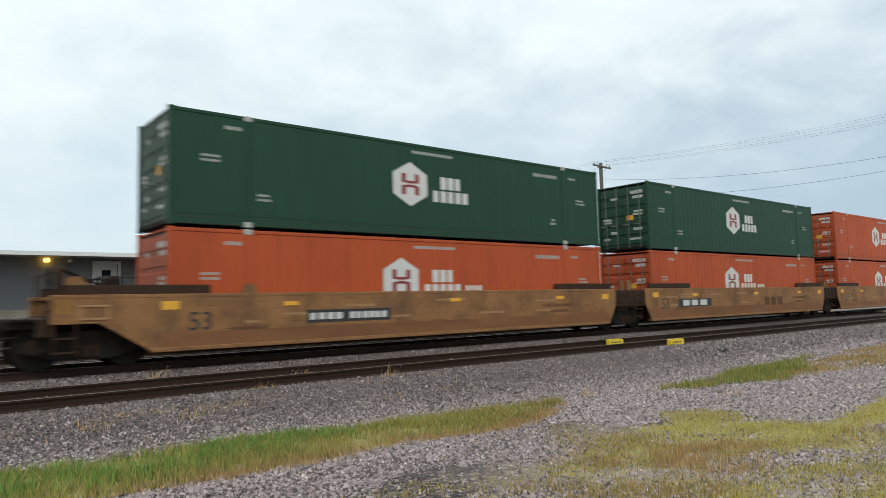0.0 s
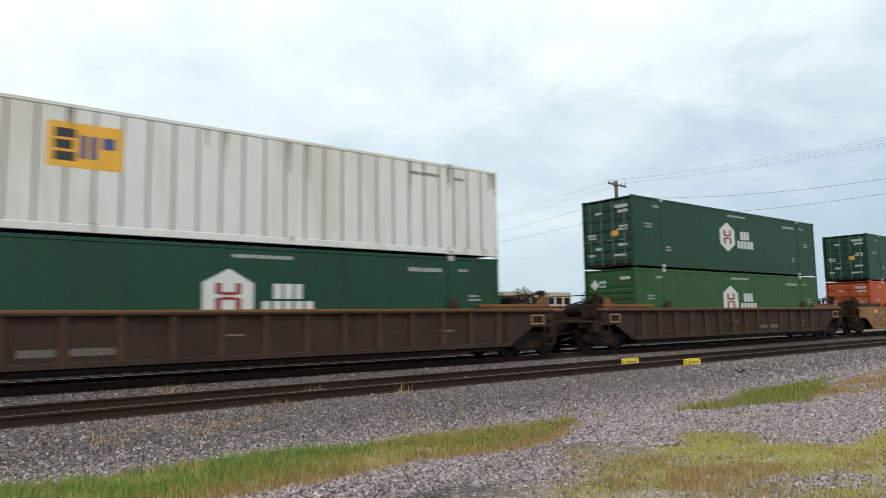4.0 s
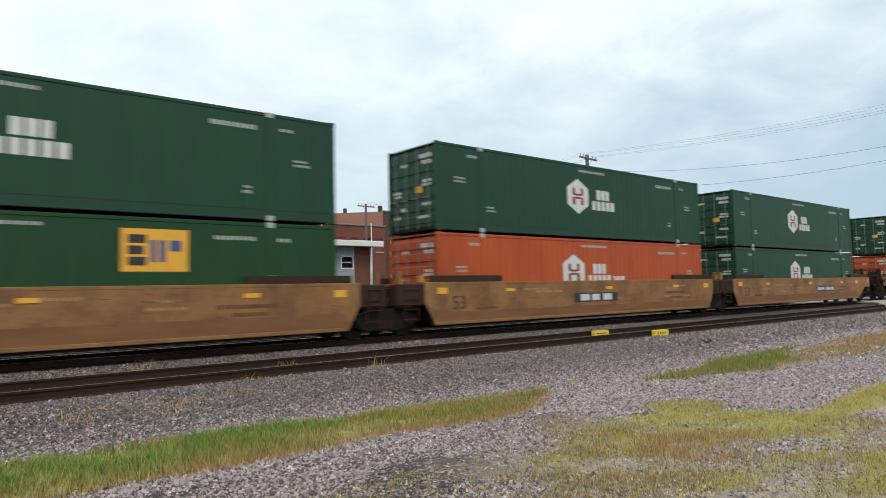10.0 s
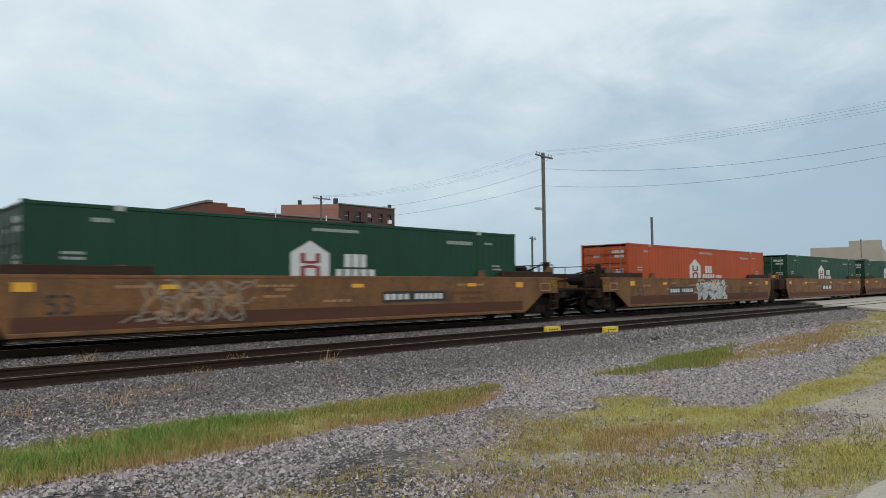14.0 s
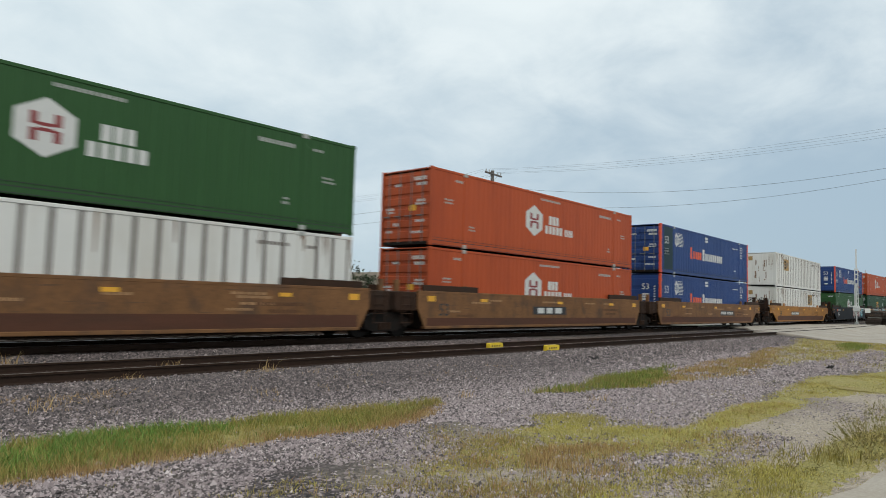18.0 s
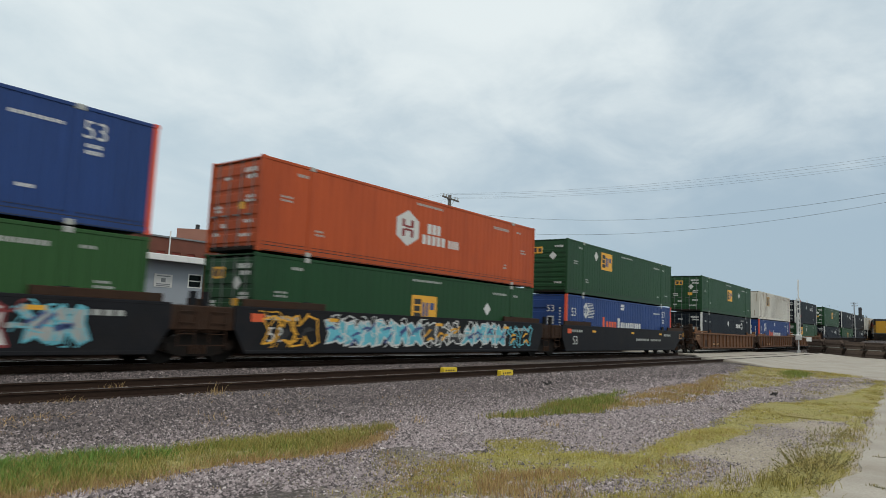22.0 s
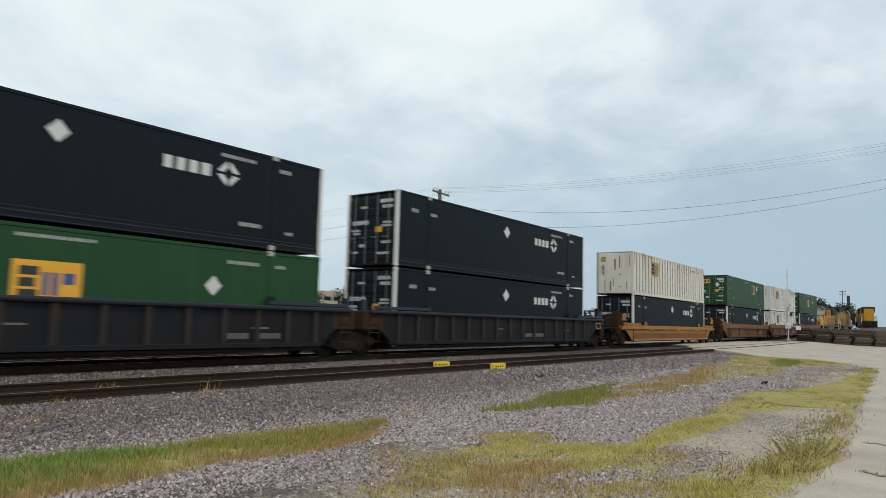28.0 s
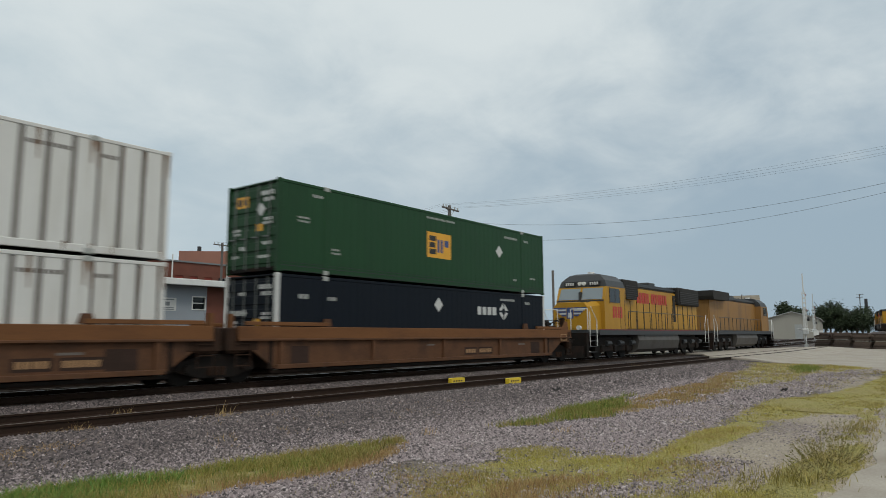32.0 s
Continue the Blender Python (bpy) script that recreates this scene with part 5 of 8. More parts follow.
            part("brake_pipe", tubes(((xe - sgn * 0.6, -0.6, 1.9), (xe - sgn * 0.6, 0.9, 1.5), 0.07), ((sgn * 8.5, -0.9, 1.25), (xe, -0.9, 1.25), 0.05), n=8), "iron", platform)
            part("end_light_plate", boxes((*sorted((xe - sgn * 0.05, xe - sgn * 0.4)), -1.44, -1.40, 1.2, 1.5)), "mark_yellow" if kind == "smooth" else "brown_iron", platform)
        else:
            part("articulation", boxes(tuple(sorted((xe, sgn * 9.8))) + (-0.45, 0.45, 0.78, 1.1)), "iron", c)
            if sgn > 0:
                truck(c, 9.8)
            for ya, yb in ((-1.36, -0.9), (0.9, 1.36)):
                part("end_frame", rounded(*sorted((sgn * 8.7, sgn * 9.74)), ya, yb, 0.9, 1.56, 0.03), "brown_iron", platform)
            part("ladder", tubes(*[((sgn * 9.0, -1.4, z), (sgn * 9.5, -1.4, z), 0.014) for z in (0.5, 0.8, 1.1, 1.4)], ((sgn * 9.0, -1.4, 0.45), (sgn * 9.0, -1.4, 1.6), 0.016), ((sgn * 9.5, -1.4, 0.45), (sgn * 9.5, -1.4, 1.6), 0.016), n=6), "brown_iron", platform)
            part("side_bearing", rounded(*sorted((sgn * 9.1, sgn * 9.7)), -1.30, -0.95, 0.84, 0.98, 0.03), "brown_iron", platform)
            part("end_post", boxes((*sorted((sgn * 9.45, sgn * 9.6)), -1.2, -1.05, 1.5, 1.95)), body if kind == "smooth" else chord, platform)
    return c


CARS = {
    "tan": ("smooth", "tan_car", "tan_car", "tan smooth-sided well car streaked with grime"),
    "umber": ("smooth", "umber_car", "umber_car", "brown smooth-sided well car caked with grime"),
    "yellow": ("smooth", "yellow_car", "yellow_car", "yellow-orange well car fairly clean"),
    "black": ("smooth", "dark_car", "dark_car", "black smooth-sided well car"),
    "ribbed": ("ribbed", "dark_brown", "brown_chord", "dark brown well car with ribbed sides"),
    "rust": ("ribbed", "brown_car", "brown_chord", "rust-brown well car with ribbed sides"),
    "dark_ribbed": ("ribbed", "dark_car", "dark_chord", "black ribbed well car with dark blue top chord"),
    "deep": ("deep", "brown_car", "brown_chord", "rust-brown well car with deep orange-brown top chord"),
    "low": ("low", "yellow_car", "yellow_car", "yellow-orange low-sided well car"),
}


def scuffs(c, seed, Y, low):
    """Two-tone side: red-brown below, chalky remains of lettering, scratches."""
    r = random.Random(seed * 7)
    part("lower_panel", bars([(-8.28, 8.28, 0.375, 0.66 + 0.05 * (seed % 3))], Y + 0.0045), low, c, "red-brown lower side panel")
    rows = []
    for _ in range(9):
        x, z = r.uniform(-7.5, 6.5), r.choice((0.86, 1.02, 1.2, 1.3))
        rows += word(x, x + r.uniform(0.4, 1.3), z, z + 0.07, r.randint(4, 9), seed)
    part("faded_lettering", bars(rows, Y + 0.002), "tan_pale", c, "chalky faded lettering")
    bm = bmesh.new()
    for _ in range(34):
        x, z, w = r.uniform(-7.9, 7.9), r.uniform(0.72, 1.46), r.uniform(0.05, 0.5)
        prism_y([(x - w, z), (x, z - 0.008), (x + w, z + r.uniform(-0.02, 0.02)), (x, z + 0.01)], Y + 0.001, Y + 0.004, bm)
    part("scratch", bm, "grime_run", c, "dark scratches")


def car_marks(c, kind, seed, ends):
    """Stencilled plates and numbers of one car."""
    r = random.Random(seed)
    Y = -1.442 if kind in ("tan", "umber", "black", "yellow") else -1.353
    if kind in ("tan", "umber", "yellow"):
        x = {"sa": -3.2, "aa": -0.2, "as": 2.9, "ss": -2.6}[ends] if seed != 101 else -5.0
        big = ends == "aa"
        if seed == 101:
            part("faded_lettering", bars(word(1.5, 3.6, 0.72, 1.12, 3, seed), Y), "brown_car", c, "large faded brown lettering")
        plate = part("name_plate", bars([(x - 1.35, x + 1.35, 0.80, 1.14)], Y), "mark_black", c, "black reporting-mark panel")
        part("plate_lettering", bars(word(x - 1.0, x + 1.1, 0.85, 1.09, 3, seed) if big else word(x - 1.25, x - 0.2, 0.88, 1.06, 4, seed) + word(x - 0.02, x + 1.25, 0.88, 1.06, 6, seed + 1), Y - 0.003), "mark", plate)
        scuffs(c, seed, Y, "tan_mid" if kind == "tan" else "tan_low")
        lettering("53", 0.62, "mark_black", c, pose(-7.35, Y - 0.004, 0.93, 90, 0, 0))
        part("stencil", bars(word(-6.6, -5.6, 0.7, 0.78, 7, seed) + word(4.6, 6.2, 1.0, 1.1, 9, seed + 2) + word(5.0, 6.0, 0.8, 0.9, 6, seed + 3), Y), "brown_car", c)
        part("corner_patch", bars([(-8.25, -7.85, 1.24, 1.44), (7.9, 8.3, 1.22, 1.42)], Y - 0.002), "mark_yellow", c, "amber corner panel")
    elif kind == "black":
        lettering("53", 0.62, "mark", c, pose(-7.3, Y - 0.003, 0.8, 90, 0, 0))
        part("stencil", bars(word(1.2, 3.4, 0.86, 1.0, 10, seed) + word(3.7, 5.6, 0.86, 0.98, 9, seed + 1) + word(-8.2, -6.4, 1.25, 1.38, 7, seed + 2) + word(6.2, 7.6, 1.2, 1.34, 5, seed + 3), Y), "mark_dim", c)
        part("corner_patch", bars([(-8.2, -7.75, 1.18, 1.42)], Y - 0.002), "mark_orange", c)
    else:
        x = r.choice((-5.4, -4.4, 1.4, 4.6))
        pl = part("name_plate", bars([(x, x + 0.85, 0.55, 0.85), (x + 0.98, x + 2.0, 0.55, 0.85)], Y), "dark_brown" if kind in ("rust", "deep") else "dark_car" if kind == "dark_ribbed" else "dark_brown" if kind == "ribbed" else "brown_chord", c)
        part("plate_lettering", bars(word(x + 0.08, x + 0.8, 0.62, 0.78, 4, seed) + word(x + 1.05, x + 1.95, 0.62, 0.78, 6, seed + 1), Y - 0.003), "tan_pale" if kind in ("rust", "deep") else "mark_red" if kind == "low" else "groove", pl)
        if kind in ("rust", "deep"):
            part("end_panel", bars([(-7.5, -6.8, 0.5, 1.02), (6.6, 7.4, 0.5, 1.02)], Y + 0.003), "dark_brown", c, "black marking panels")
        part("stencil", bars([(-1.0, -0.55, 0.95, 1.0), (5.5, 6.1, 0.9, 0.96)], Y), "groove", c)
        if kind == "low":
            part("lower_panel", bars([(-8.3, 8.3, 0.42, 0.80)], Y + 0.004), "brown_chord", c, "rusty brown lower side panel")


def graffiti(c, seed, x0, x1, mats, fill=True, scribble=0):
    """Spray-painted letters: jagged overlapping fills, angular outlines, inner strokes and scribble."""
    r = random.Random(seed)
    y = -1.4425
    n = max(2, round((x1 - x0) / 0.8))
    step = (x1 - x0) / n
    body, line, inner = bmesh.new(), bmesh.new(), bmesh.new()

    def stroke(bm, pts, w, dy):
        for (ax, az), (bx, bz) in zip(pts, pts[1:]):
            l = math.hypot(bx - ax, bz - az) + 1e-6
            nx_, nz_ = -(bz - az) / l * w / 2, (bx - ax) / l * w / 2
            ex, ez = (bx - ax) / l * w * 0.3, (bz - az) / l * w * 0.3
            prism_y([(ax - nx_ - ex, az - nz_ - ez), (bx - nx_ + ex, bz - nz_ + ez), (bx + nx_ + ex, bz + nz_ + ez), (ax + nx_ - ex, az + nz_ - ez)], y - dy - 0.0015, y - dy, bm)

    lo, hi = 0.46, 1.50
    for i in range(n):
        cx = x0 + (i + 0.5) * step
        lean = r.uniform(-0.22, 0.22)
        q = lambda v: v + r.uniform(-0.10, 0.10)
        w = step * 0.58
        top, bot = hi - r.uniform(0, 0.18), lo + r.uniform(0, 0.14)
        mid = (top + bot) / 2
        ring = [(q(cx - w), bot), (q(cx - w * 0.3), bot + 0.05), (q(cx), q(mid - 0.2)), (q(cx + w * 0.5), bot), (q(cx + w), q(bot + 0.08)), (q(cx + w * 0.8), q(mid)), (q(cx + w + lean), q(top - 0.1)),
                (q(cx + w * 0.4 + lean), top), (q(cx + lean), q(mid + 0.18)), (q(cx - w * 0.5 + lean), top), (q(cx - w + lean), q(top - 0.15)), (q(cx - w * 0.7), q(mid))]
        ring = [(px, min(max(pz, lo), hi)) for px, pz in ring]
        if fill:
            prism_y(ring, y - 0.001 - 0.0003 * (i % 3), y, body)
        stroke(line, ring + ring[:1], 0.055, 0.003)
        for _ in range(2):
            sx, sz = cx + r.uniform(-0.2, 0.2), r.uniform(bot + 0.2, top - 0.2)
            stroke(inner, [(sx - 0.16, sz - r.uniform(0.05, 0.2)), (sx + 0.02, sz), (sx + 0.18, sz + r.uniform(-0.15, 0.2))], 0.08, 0.005)
    for _ in range(scribble):
        px, pz = r.uniform(x0, x1), r.uniform(lo + 0.06, hi - 0.06)
        pts = [(px, pz)]
        a = r.uniform(0, 6.28)
        for _k in range(5):
            a += r.uniform(-0.9, 0.9)
            px, pz = px + math.cos(a) * 0.13, min(max(pz + math.sin(a) * 0.17, lo), hi)
            pts.append((px, pz))
        stroke(line, pts, r.uniform(0.025, 0.05), 0.004)
    if fill:
        part("graffiti_fill", body, mats[0], c, "spray-painted graffiti fill")
    part("graffiti_outline", line, mats[1], c, "spray-painted graffiti outline")
    part("graffiti_stroke", inner, mats[2], c, "spray-painted graffiti strokes")


# front end of the train at 0 s: right-hand end of each container, car type, coupler ends, upper and lower container
TRAIN = [
    ("A", 21.12, "tan", "sa", "hub_green", "orange"), ("B", 40.62, "tan", "aa", "hub_green", "orange"), ("C", 60.08, "tan", "as", "orange", "orange"),
    ("D", 83.46, "ribbed", "ss", "hub_green", "hub_green"), ("E", 107.11, "ribbed", "ss", "white:", "hub_green"), ("F", 130.59, "ribbed", "ss", "hub_green", "lime"),
    ("G", 154.14, "tan", "sa", "hub_green:d", "orange"), ("H", 173.49, "tan", "aa", "hub_green:inc", "hub_green"), ("I", 193.07, "tan", "as", "hub_green:d", "orange"),
    ("J", 216.81, "ribbed", "ss", "emp:r", "white:j"), ("K", 240.41, "tan", "sa", "hub_green", "emp:hr"), ("L", 260.27, "tan", "aa", "hub_green", "orange"),
    ("M", 279.83, "tan", "as", "hub_green", "hub_green"), ("N", 303.82, "umber", "sa", "hub_green:inc", "orange"), ("O", 323.85, "umber", "aa", "", "hub_green"),
    ("P", 343.08, "umber", "as", "", "hub_green"), ("Q", 367.34, "umber", "sa", "", "orange"), ("R", 387.74, "umber", "aa", "", "hub_green"),
    ("S", 406.62, "umber", "as", "", "hub_green"), ("T", 431.33, "umber", "sa", "lime", "white:t"), ("U", 451.11, "umber", "aa", "orange", "orange"),
    ("V", 471.1, "umber", "as", "pac:dark", "pac:plain"), ("W", 494.92, "yellow", "ss", "white:fw", "white:fr"), ("X", 518.22, "black", "sa", "pac:plain", "lime"),
    ("Y", 537.65, "black", "aa", "orange", "emp:m"), ("Z", 557.28, "black", "as", "emp:l", "pac:plain"), ("a", 580.81, "rust", "sa", "emp:d", "navy"),
    ("b", 600.62, "rust", "aa", "cream:fl", "pac:plain"), ("c", 620.41, "rust", "as", "navy", "emp:ll"), ("d", 643.87, "dark_ribbed", "sa", "emp:d", "navy"),
    ("e", 663.82, "dark_ribbed", "aa", "navy", "emp:m"), ("f", 683.71, "dark_ribbed", "as", "navy", "navy"), ("g", 707.41, "low", "ss", "cream:fl", "navy"),
    ("h", 731.19, "deep", "sa", "emp:rf", "navy"), ("i", 751.06, "deep", "aa", "white:fl", "white:fl"), ("j", 770.74, "deep", "as", "emp:m", "navy"),
]
FLOOR_Z = 0.335
MOVERS = []          # (thing, distance along the train, height)
pool = {}


def from_pool(key, make):
    if key not in pool:
        pool[key] = make()
        return pool[key]
    return copy_thing(pool[key], Matrix())


for i, (tag, right_end, car, ends, upper, lower) in enumerate(TRAIN):
    mid = right_end - HX
    kind, body, chord, label = CARS[car]
    unit = from_pool(("car", car, ends), lambda: well_car(kind, ends, body, chord, label))
    MOVERS.append((unit, mid, 0.0))
    for level, kindname in ((0, lower), (1, upper)):
        if kindname:
            MOVERS.append((from_pool(kindname, lambda: make_container(kindname)), mid, FLOOR_Z + level * (HGT + 0.045)))
for i, (tag, right_end, car, *_rest) in enumerate(TRAIN):
    unit = [m for m in MOVERS if abs(m[1] - (right_end - HX)) < 0.01][0][0]
    car_marks(unit, car, 100 + i, _rest[0])
    if tag == "Y":
        graffiti(unit, 5, -5.3, -0.4, ("spray_cyan", "mark", "mark_blue"), scribble=22)
        graffiti(unit, 11, -0.3, 2.0, ("mark_black", "mark", "mark_yellow"), scribble=5)
        graffiti(unit, 6, 2.2, 5.4, ("spray_cyan", "mark", "mark_blue"), scribble=14)
        graffiti(unit, 14, 5.8, 7.6, ("mark_black", "spray_cyan", "mark_yellow"), False, 6)
        graffiti(unit, 12, -7.6, -5.6, ("mark_yellow", "mark_yellow", "mark_black"), False, 10)
    if tag == "X":
        graffiti(unit, 7, 0.8, 5.0, ("mark", "mark_red", "mark_red"), scribble=8)
        graffiti(unit, 13, 5.3, 6.6, ("mark_dim", "spray_cyan", "mark_blue"), scribble=8)
    if tag == "Q":
        graffiti(unit, 8, -1.4, 2.0, ("mark_dim", "mark", "groove"), scribble=60)
    if tag == "O":
        graffiti(unit, 9, -7.3, -4.4, ("mark_dim", "spray_faint", "tan_pale"), False, 26)
    if tag == "P":
        graffiti(unit, 10, -5.6, -3.2, ("mark_dim", "spray_faint", "tan_pale"), False, 20)

# ---- locomotives ----


def loco(name, label, paint, kind):
    """Six-axle road locomotive, cab towards -x."""
    c = thing(name, label, "locomotive")
    deck = part("deck", rounded(-10.7, 10.7, -1.5, 1.5, 1.42, 1.62, 0.02), "loco_grey", c)
    part("side_sill", boxes((-9.4, 9.4, -1.53, -1.49, 1.34, 1.66), (-9.4, 9.4, 1.49, 1.53, 1.34, 1.66)), "loco_grey", c)
    part("sill_stripe", boxes((-9.4, 9.4, -1.535, -1.531, 1.60, 1.64)), "mark_red", c)
    tank = bmesh.new()
    prism = [(-1.4, 1.34), (-1.5, 1.0), (-1.35, 0.45), (-1.0, 0.25), (1.0, 0.25), (1.35, 0.45), (1.5, 1.0), (1.4, 1.34)]
    for x0, x1 in ((-3.7, 3.7),):
        a = [tank.verts.new((x0, y, z)) for y, z in prism]
        b = [tank.verts.new((x1, y, z)) for y, z in prism]
        tank.faces.new(a)
        tank.faces.new(b[::-1])
        for i in range(8):
            tank.faces.new((a[i], b[i], b[(i + 1) % 8], a[(i + 1) % 8]))
    part("fuel_tank", tank, "tank_grey", c, "grimy grey fuel tank")
    part("air_reservoir", tubes(((-2.6, -1.3, 1.28), (2.6, -1.3, 1.28), 0.14), n=12), "loco_grey", c)
    for tx in (-6.6, 6.6):
        tr = part("truck_frame", boxes((tx - 2.6, tx + 2.6, -1.14, -0.98, 0.42, 1.16), (tx - 2.6, tx + 2.6, 0.98, 1.14, 0.42, 1.16), (tx - 2.3, tx + 2.3, -0.98, 0.98, 0.75, 1.3)), "iron", c)
        for a in (-1.75, 0, 1.75):
            bm = tubes(((tx + a, -1.0, 0.53), (tx + a, 1.0, 0.53), 0.09), n=8)
            for s in (-1, 1):
                tube(bm, (tx + a, s * 0.70, 0.53), (tx + a, s * 0.84, 0.53), 0.53, 22)
            part("wheelset", bm, "wheel", tr)
            for s in (-1, 1):
                part("axle_box", rounded(tx + a - 0.2, tx + a + 0.2, *sorted((s * 1.08, s * 1.26)), 0.35, 0.75, 0.04), "iron", tr)
                part("brake_cylinder", tubes(((tx + a + 0.4, s * 1.2, 0.86), (tx + a + 1.0, s * 1.2, 0.86), 0.15), n=10), "loco_grey", tr)
    for sx in (-1, 1):
        part("pilot", prism_y([(-0.15, 0.15), (0.12, 0.15), (0.12, 1.45), (-0.15, 1.45)], -1.45, 1.45), "iron", c).location.x = sx * 10.75
        part("coupler", rounded(*sorted((sx * 10.8, sx * 11.35)), -0.16, 0.16, 0.72, 1.0, 0.05), "brown_iron", c)
        for s in (-1, 1):
            steps = part("step_well", boxes(*[(*sorted((sx * 9.75, sx * 10.6)), *sorted((s * 1.25, s * 1.5)), z, z + 0.04) for z in (0.4, 0.7, 1.0, 1.3)]), "loco_grey", c)
            part("grab_rail", tubes(((sx * 9.7, s * 1.5, 0.75), (sx * 9.7, s * 1.5, 2.1), 0.022), ((sx * 9.7, s * 1.5, 2.1), (sx * 10.3, s * 1.45, 2.75), 0.022), ((sx * 10.55, s * 1.5, 0.75), (sx * 10.55, s * 1.5, 2.5), 0.022), n=6), "trim_white", steps, "white grab rail")
    cab_x0, cab_x1 = -8.2, -5.6
    nose = bmesh.new()
    sec = [(-1.2, 1.62), (1.2, 1.62), (1.2, 2.9), (0.95, 3.12), (-0.95, 3.12), (-1.2, 2.9)]
    a = [nose.verts.new((-9.85, y * 0.86, z - (0.12 if z > 2 else 0))) for y, z in sec]
    b = [nose.verts.new((-8.2, y * 1.12, z)) for y, z in sec]
    nose.faces.new(a[::-1])
    nose.faces.new(b)
    for i in range(6):
        nose.faces.new((a[i], a[(i + 1) % 6], b[(i + 1) % 6], b[i]))
    nose_ob = part("nose", nose, paint, c, "yellow short hood")
    part("nose_door", boxes((-9.875, -9.845, -0.35, 0.35, 1.7, 2.75)), paint, nose_ob)
    for s in (-1, 1):
        for k, mat in enumerate(("mark_blue", "mark", "mark_blue", "mark", "mark_blue")):
            part("wing_stripe", boxes((-9.882, -9.85, *sorted((s * 0.24, s * (1.0 - 0.12 * k))), 2.68 - k * 0.09, 2.76 - k * 0.09)), mat, nose_ob)
    part("nose_shield", boxes((-9.89, -9.86, -0.2, 0.2, 2.2, 2.76)), "mark_blue", nose_ob)
    part("nose_shield", boxes((-9.895, -9.89, -0.12, 0.12, 2.25, 2.5)), "mark", nose_ob)

    def shell(rows, mat, name, under, label=""):
        """Lofted box: rows of (front x, half width, z)."""
        bm = bmesh.new()
        rings = [[bm.verts.new(p) for p in ((fx, -hw, z), (fx, hw, z), (cab_x1, hw, z), (cab_x1, -hw, z))] for fx, hw, z in rows]
        for lo_, hi_ in zip(rings, rings[1:]):
            for i in range(4):
                j = (i + 1) % 4
                bm.faces.new((lo_[j], lo_[i], hi_[i], hi_[j]))
        bm.faces.new(rings[0])
        bm.faces.new(rings[-1][::-1])
        return part(name, bm, mat, under, label)

    cab_ob = shell(((cab_x0 - 0.4, 1.5, 1.62), (cab_x0 - 0.4, 1.5, 3.12), (cab_x0 - 0.05, 1.5, 3.86)), paint, "cab", c)
    shell(((cab_x0 - 0.05, 1.5, 3.864), (cab_x0 + 0.05, 1.36, 4.2), (cab_x0 + 0.3, 0.95, 4.52), (cab_x0 + 0.5, 0.6, 4.6)), "loco_grey", "cab_roof", cab_ob, "dark grey cab roof")
    for s in (-1, 1):
        bm = bmesh.new()
        q = [bm.verts.new((cab_x0 - 0.40 + 0.35 * (z - 3.12) / 0.74 - dx, s * y, z)) for dx in (0.03, 0.005) for y, z in ((0.08, 3.2), (1.36, 3.2), (1.3, 3.8), (0.08, 3.8))]
        for f in ((0, 1, 2, 3), (7, 6, 5, 4), (0, 4, 5, 1), (1, 5, 6, 2), (2, 6, 7, 3), (3, 7, 4, 0)):
            bm.faces.new([q[i] for i in f])
        part("windscreen", bm, "windscreen", cab_ob)
        w = part("side_window", boxes((cab_x0 + 0.35, cab_x0 + 1.65, *sorted((s * 1.44, s * 1.53)), 3.05, 3.78)), "glass", cab_ob)
        part("window_frame", boxes((cab_x0 + 1.0, cab_x0 + 1.08, *sorted((s * 1.44, s * 1.535)), 3.03, 3.8), (cab_x0 + 0.27, cab_x0 + 0.35, *sorted((s * 1.44, s * 1.535)), 3.0, 3.82)), "loco_grey", w)
        part("number_board", boxes((cab_x0 - 0.10, cab_x0 + 0.1, *sorted((s * 0.42, s * 1.1)), 3.93, 4.16)), "mark_black", cab_ob)
        part("number_bars", boxes(*[(cab_x0 - 0.105, cab_x0 - 0.10, *sorted((s * (0.5 + 0.14 * i), s * (0.59 + 0.14 * i))), 3.97, 4.12) for i in range(4)]), "mark", cab_ob)
    part("windscreen_band", boxes((cab_x0 - 0.42, cab_x0 - 0.2, -0.06, 0.06, 3.15, 3.6), (cab_x0 - 0.42, cab_x0 - 0.3, -1.45, 1.45, 3.10, 3.17)), "loco_grey", cab_ob, "dark windscreen surround")
    part("headlight", tubes(((cab_x0 - 0.15, -0.13, 4.05), (cab_x0 + 0.1, -0.13, 4.05), 0.1), ((cab_x0 - 0.15, 0.13, 4.05), (cab_x0 + 0.1, 0.13, 4.05), 0.1), n=12), "lens", cab_ob)
    part("side_number", boxes(*[(cab_x0 + 0.7 + i * 0.36, cab_x0 + 0.95 + i * 0.36, -1.508, -1.5, 2.25, 2.85) for i in range(4)]), "loco_red", cab_ob)
    w = 0.95
    hood = part("hood", rounded(cab_x1, 9.7, -w, w, 1.62, 4.1, 0.08, 2), paint, c, "yellow engine hood")
    part("hood_roof", rounded(cab_x1, 9.75, -w - 0.02, w + 0.02, 4.06, 4.35, 0.1, 2), "loco_grey", c, "grey hood roof")
    for i in range(12):
        x = cab_x1 + 0.9 + i * 1.1
        part("hood_door", boxes((x, x + 0.98, -w - 0.025, -w - 0.0, 1.75, 3.25)), paint, hood)
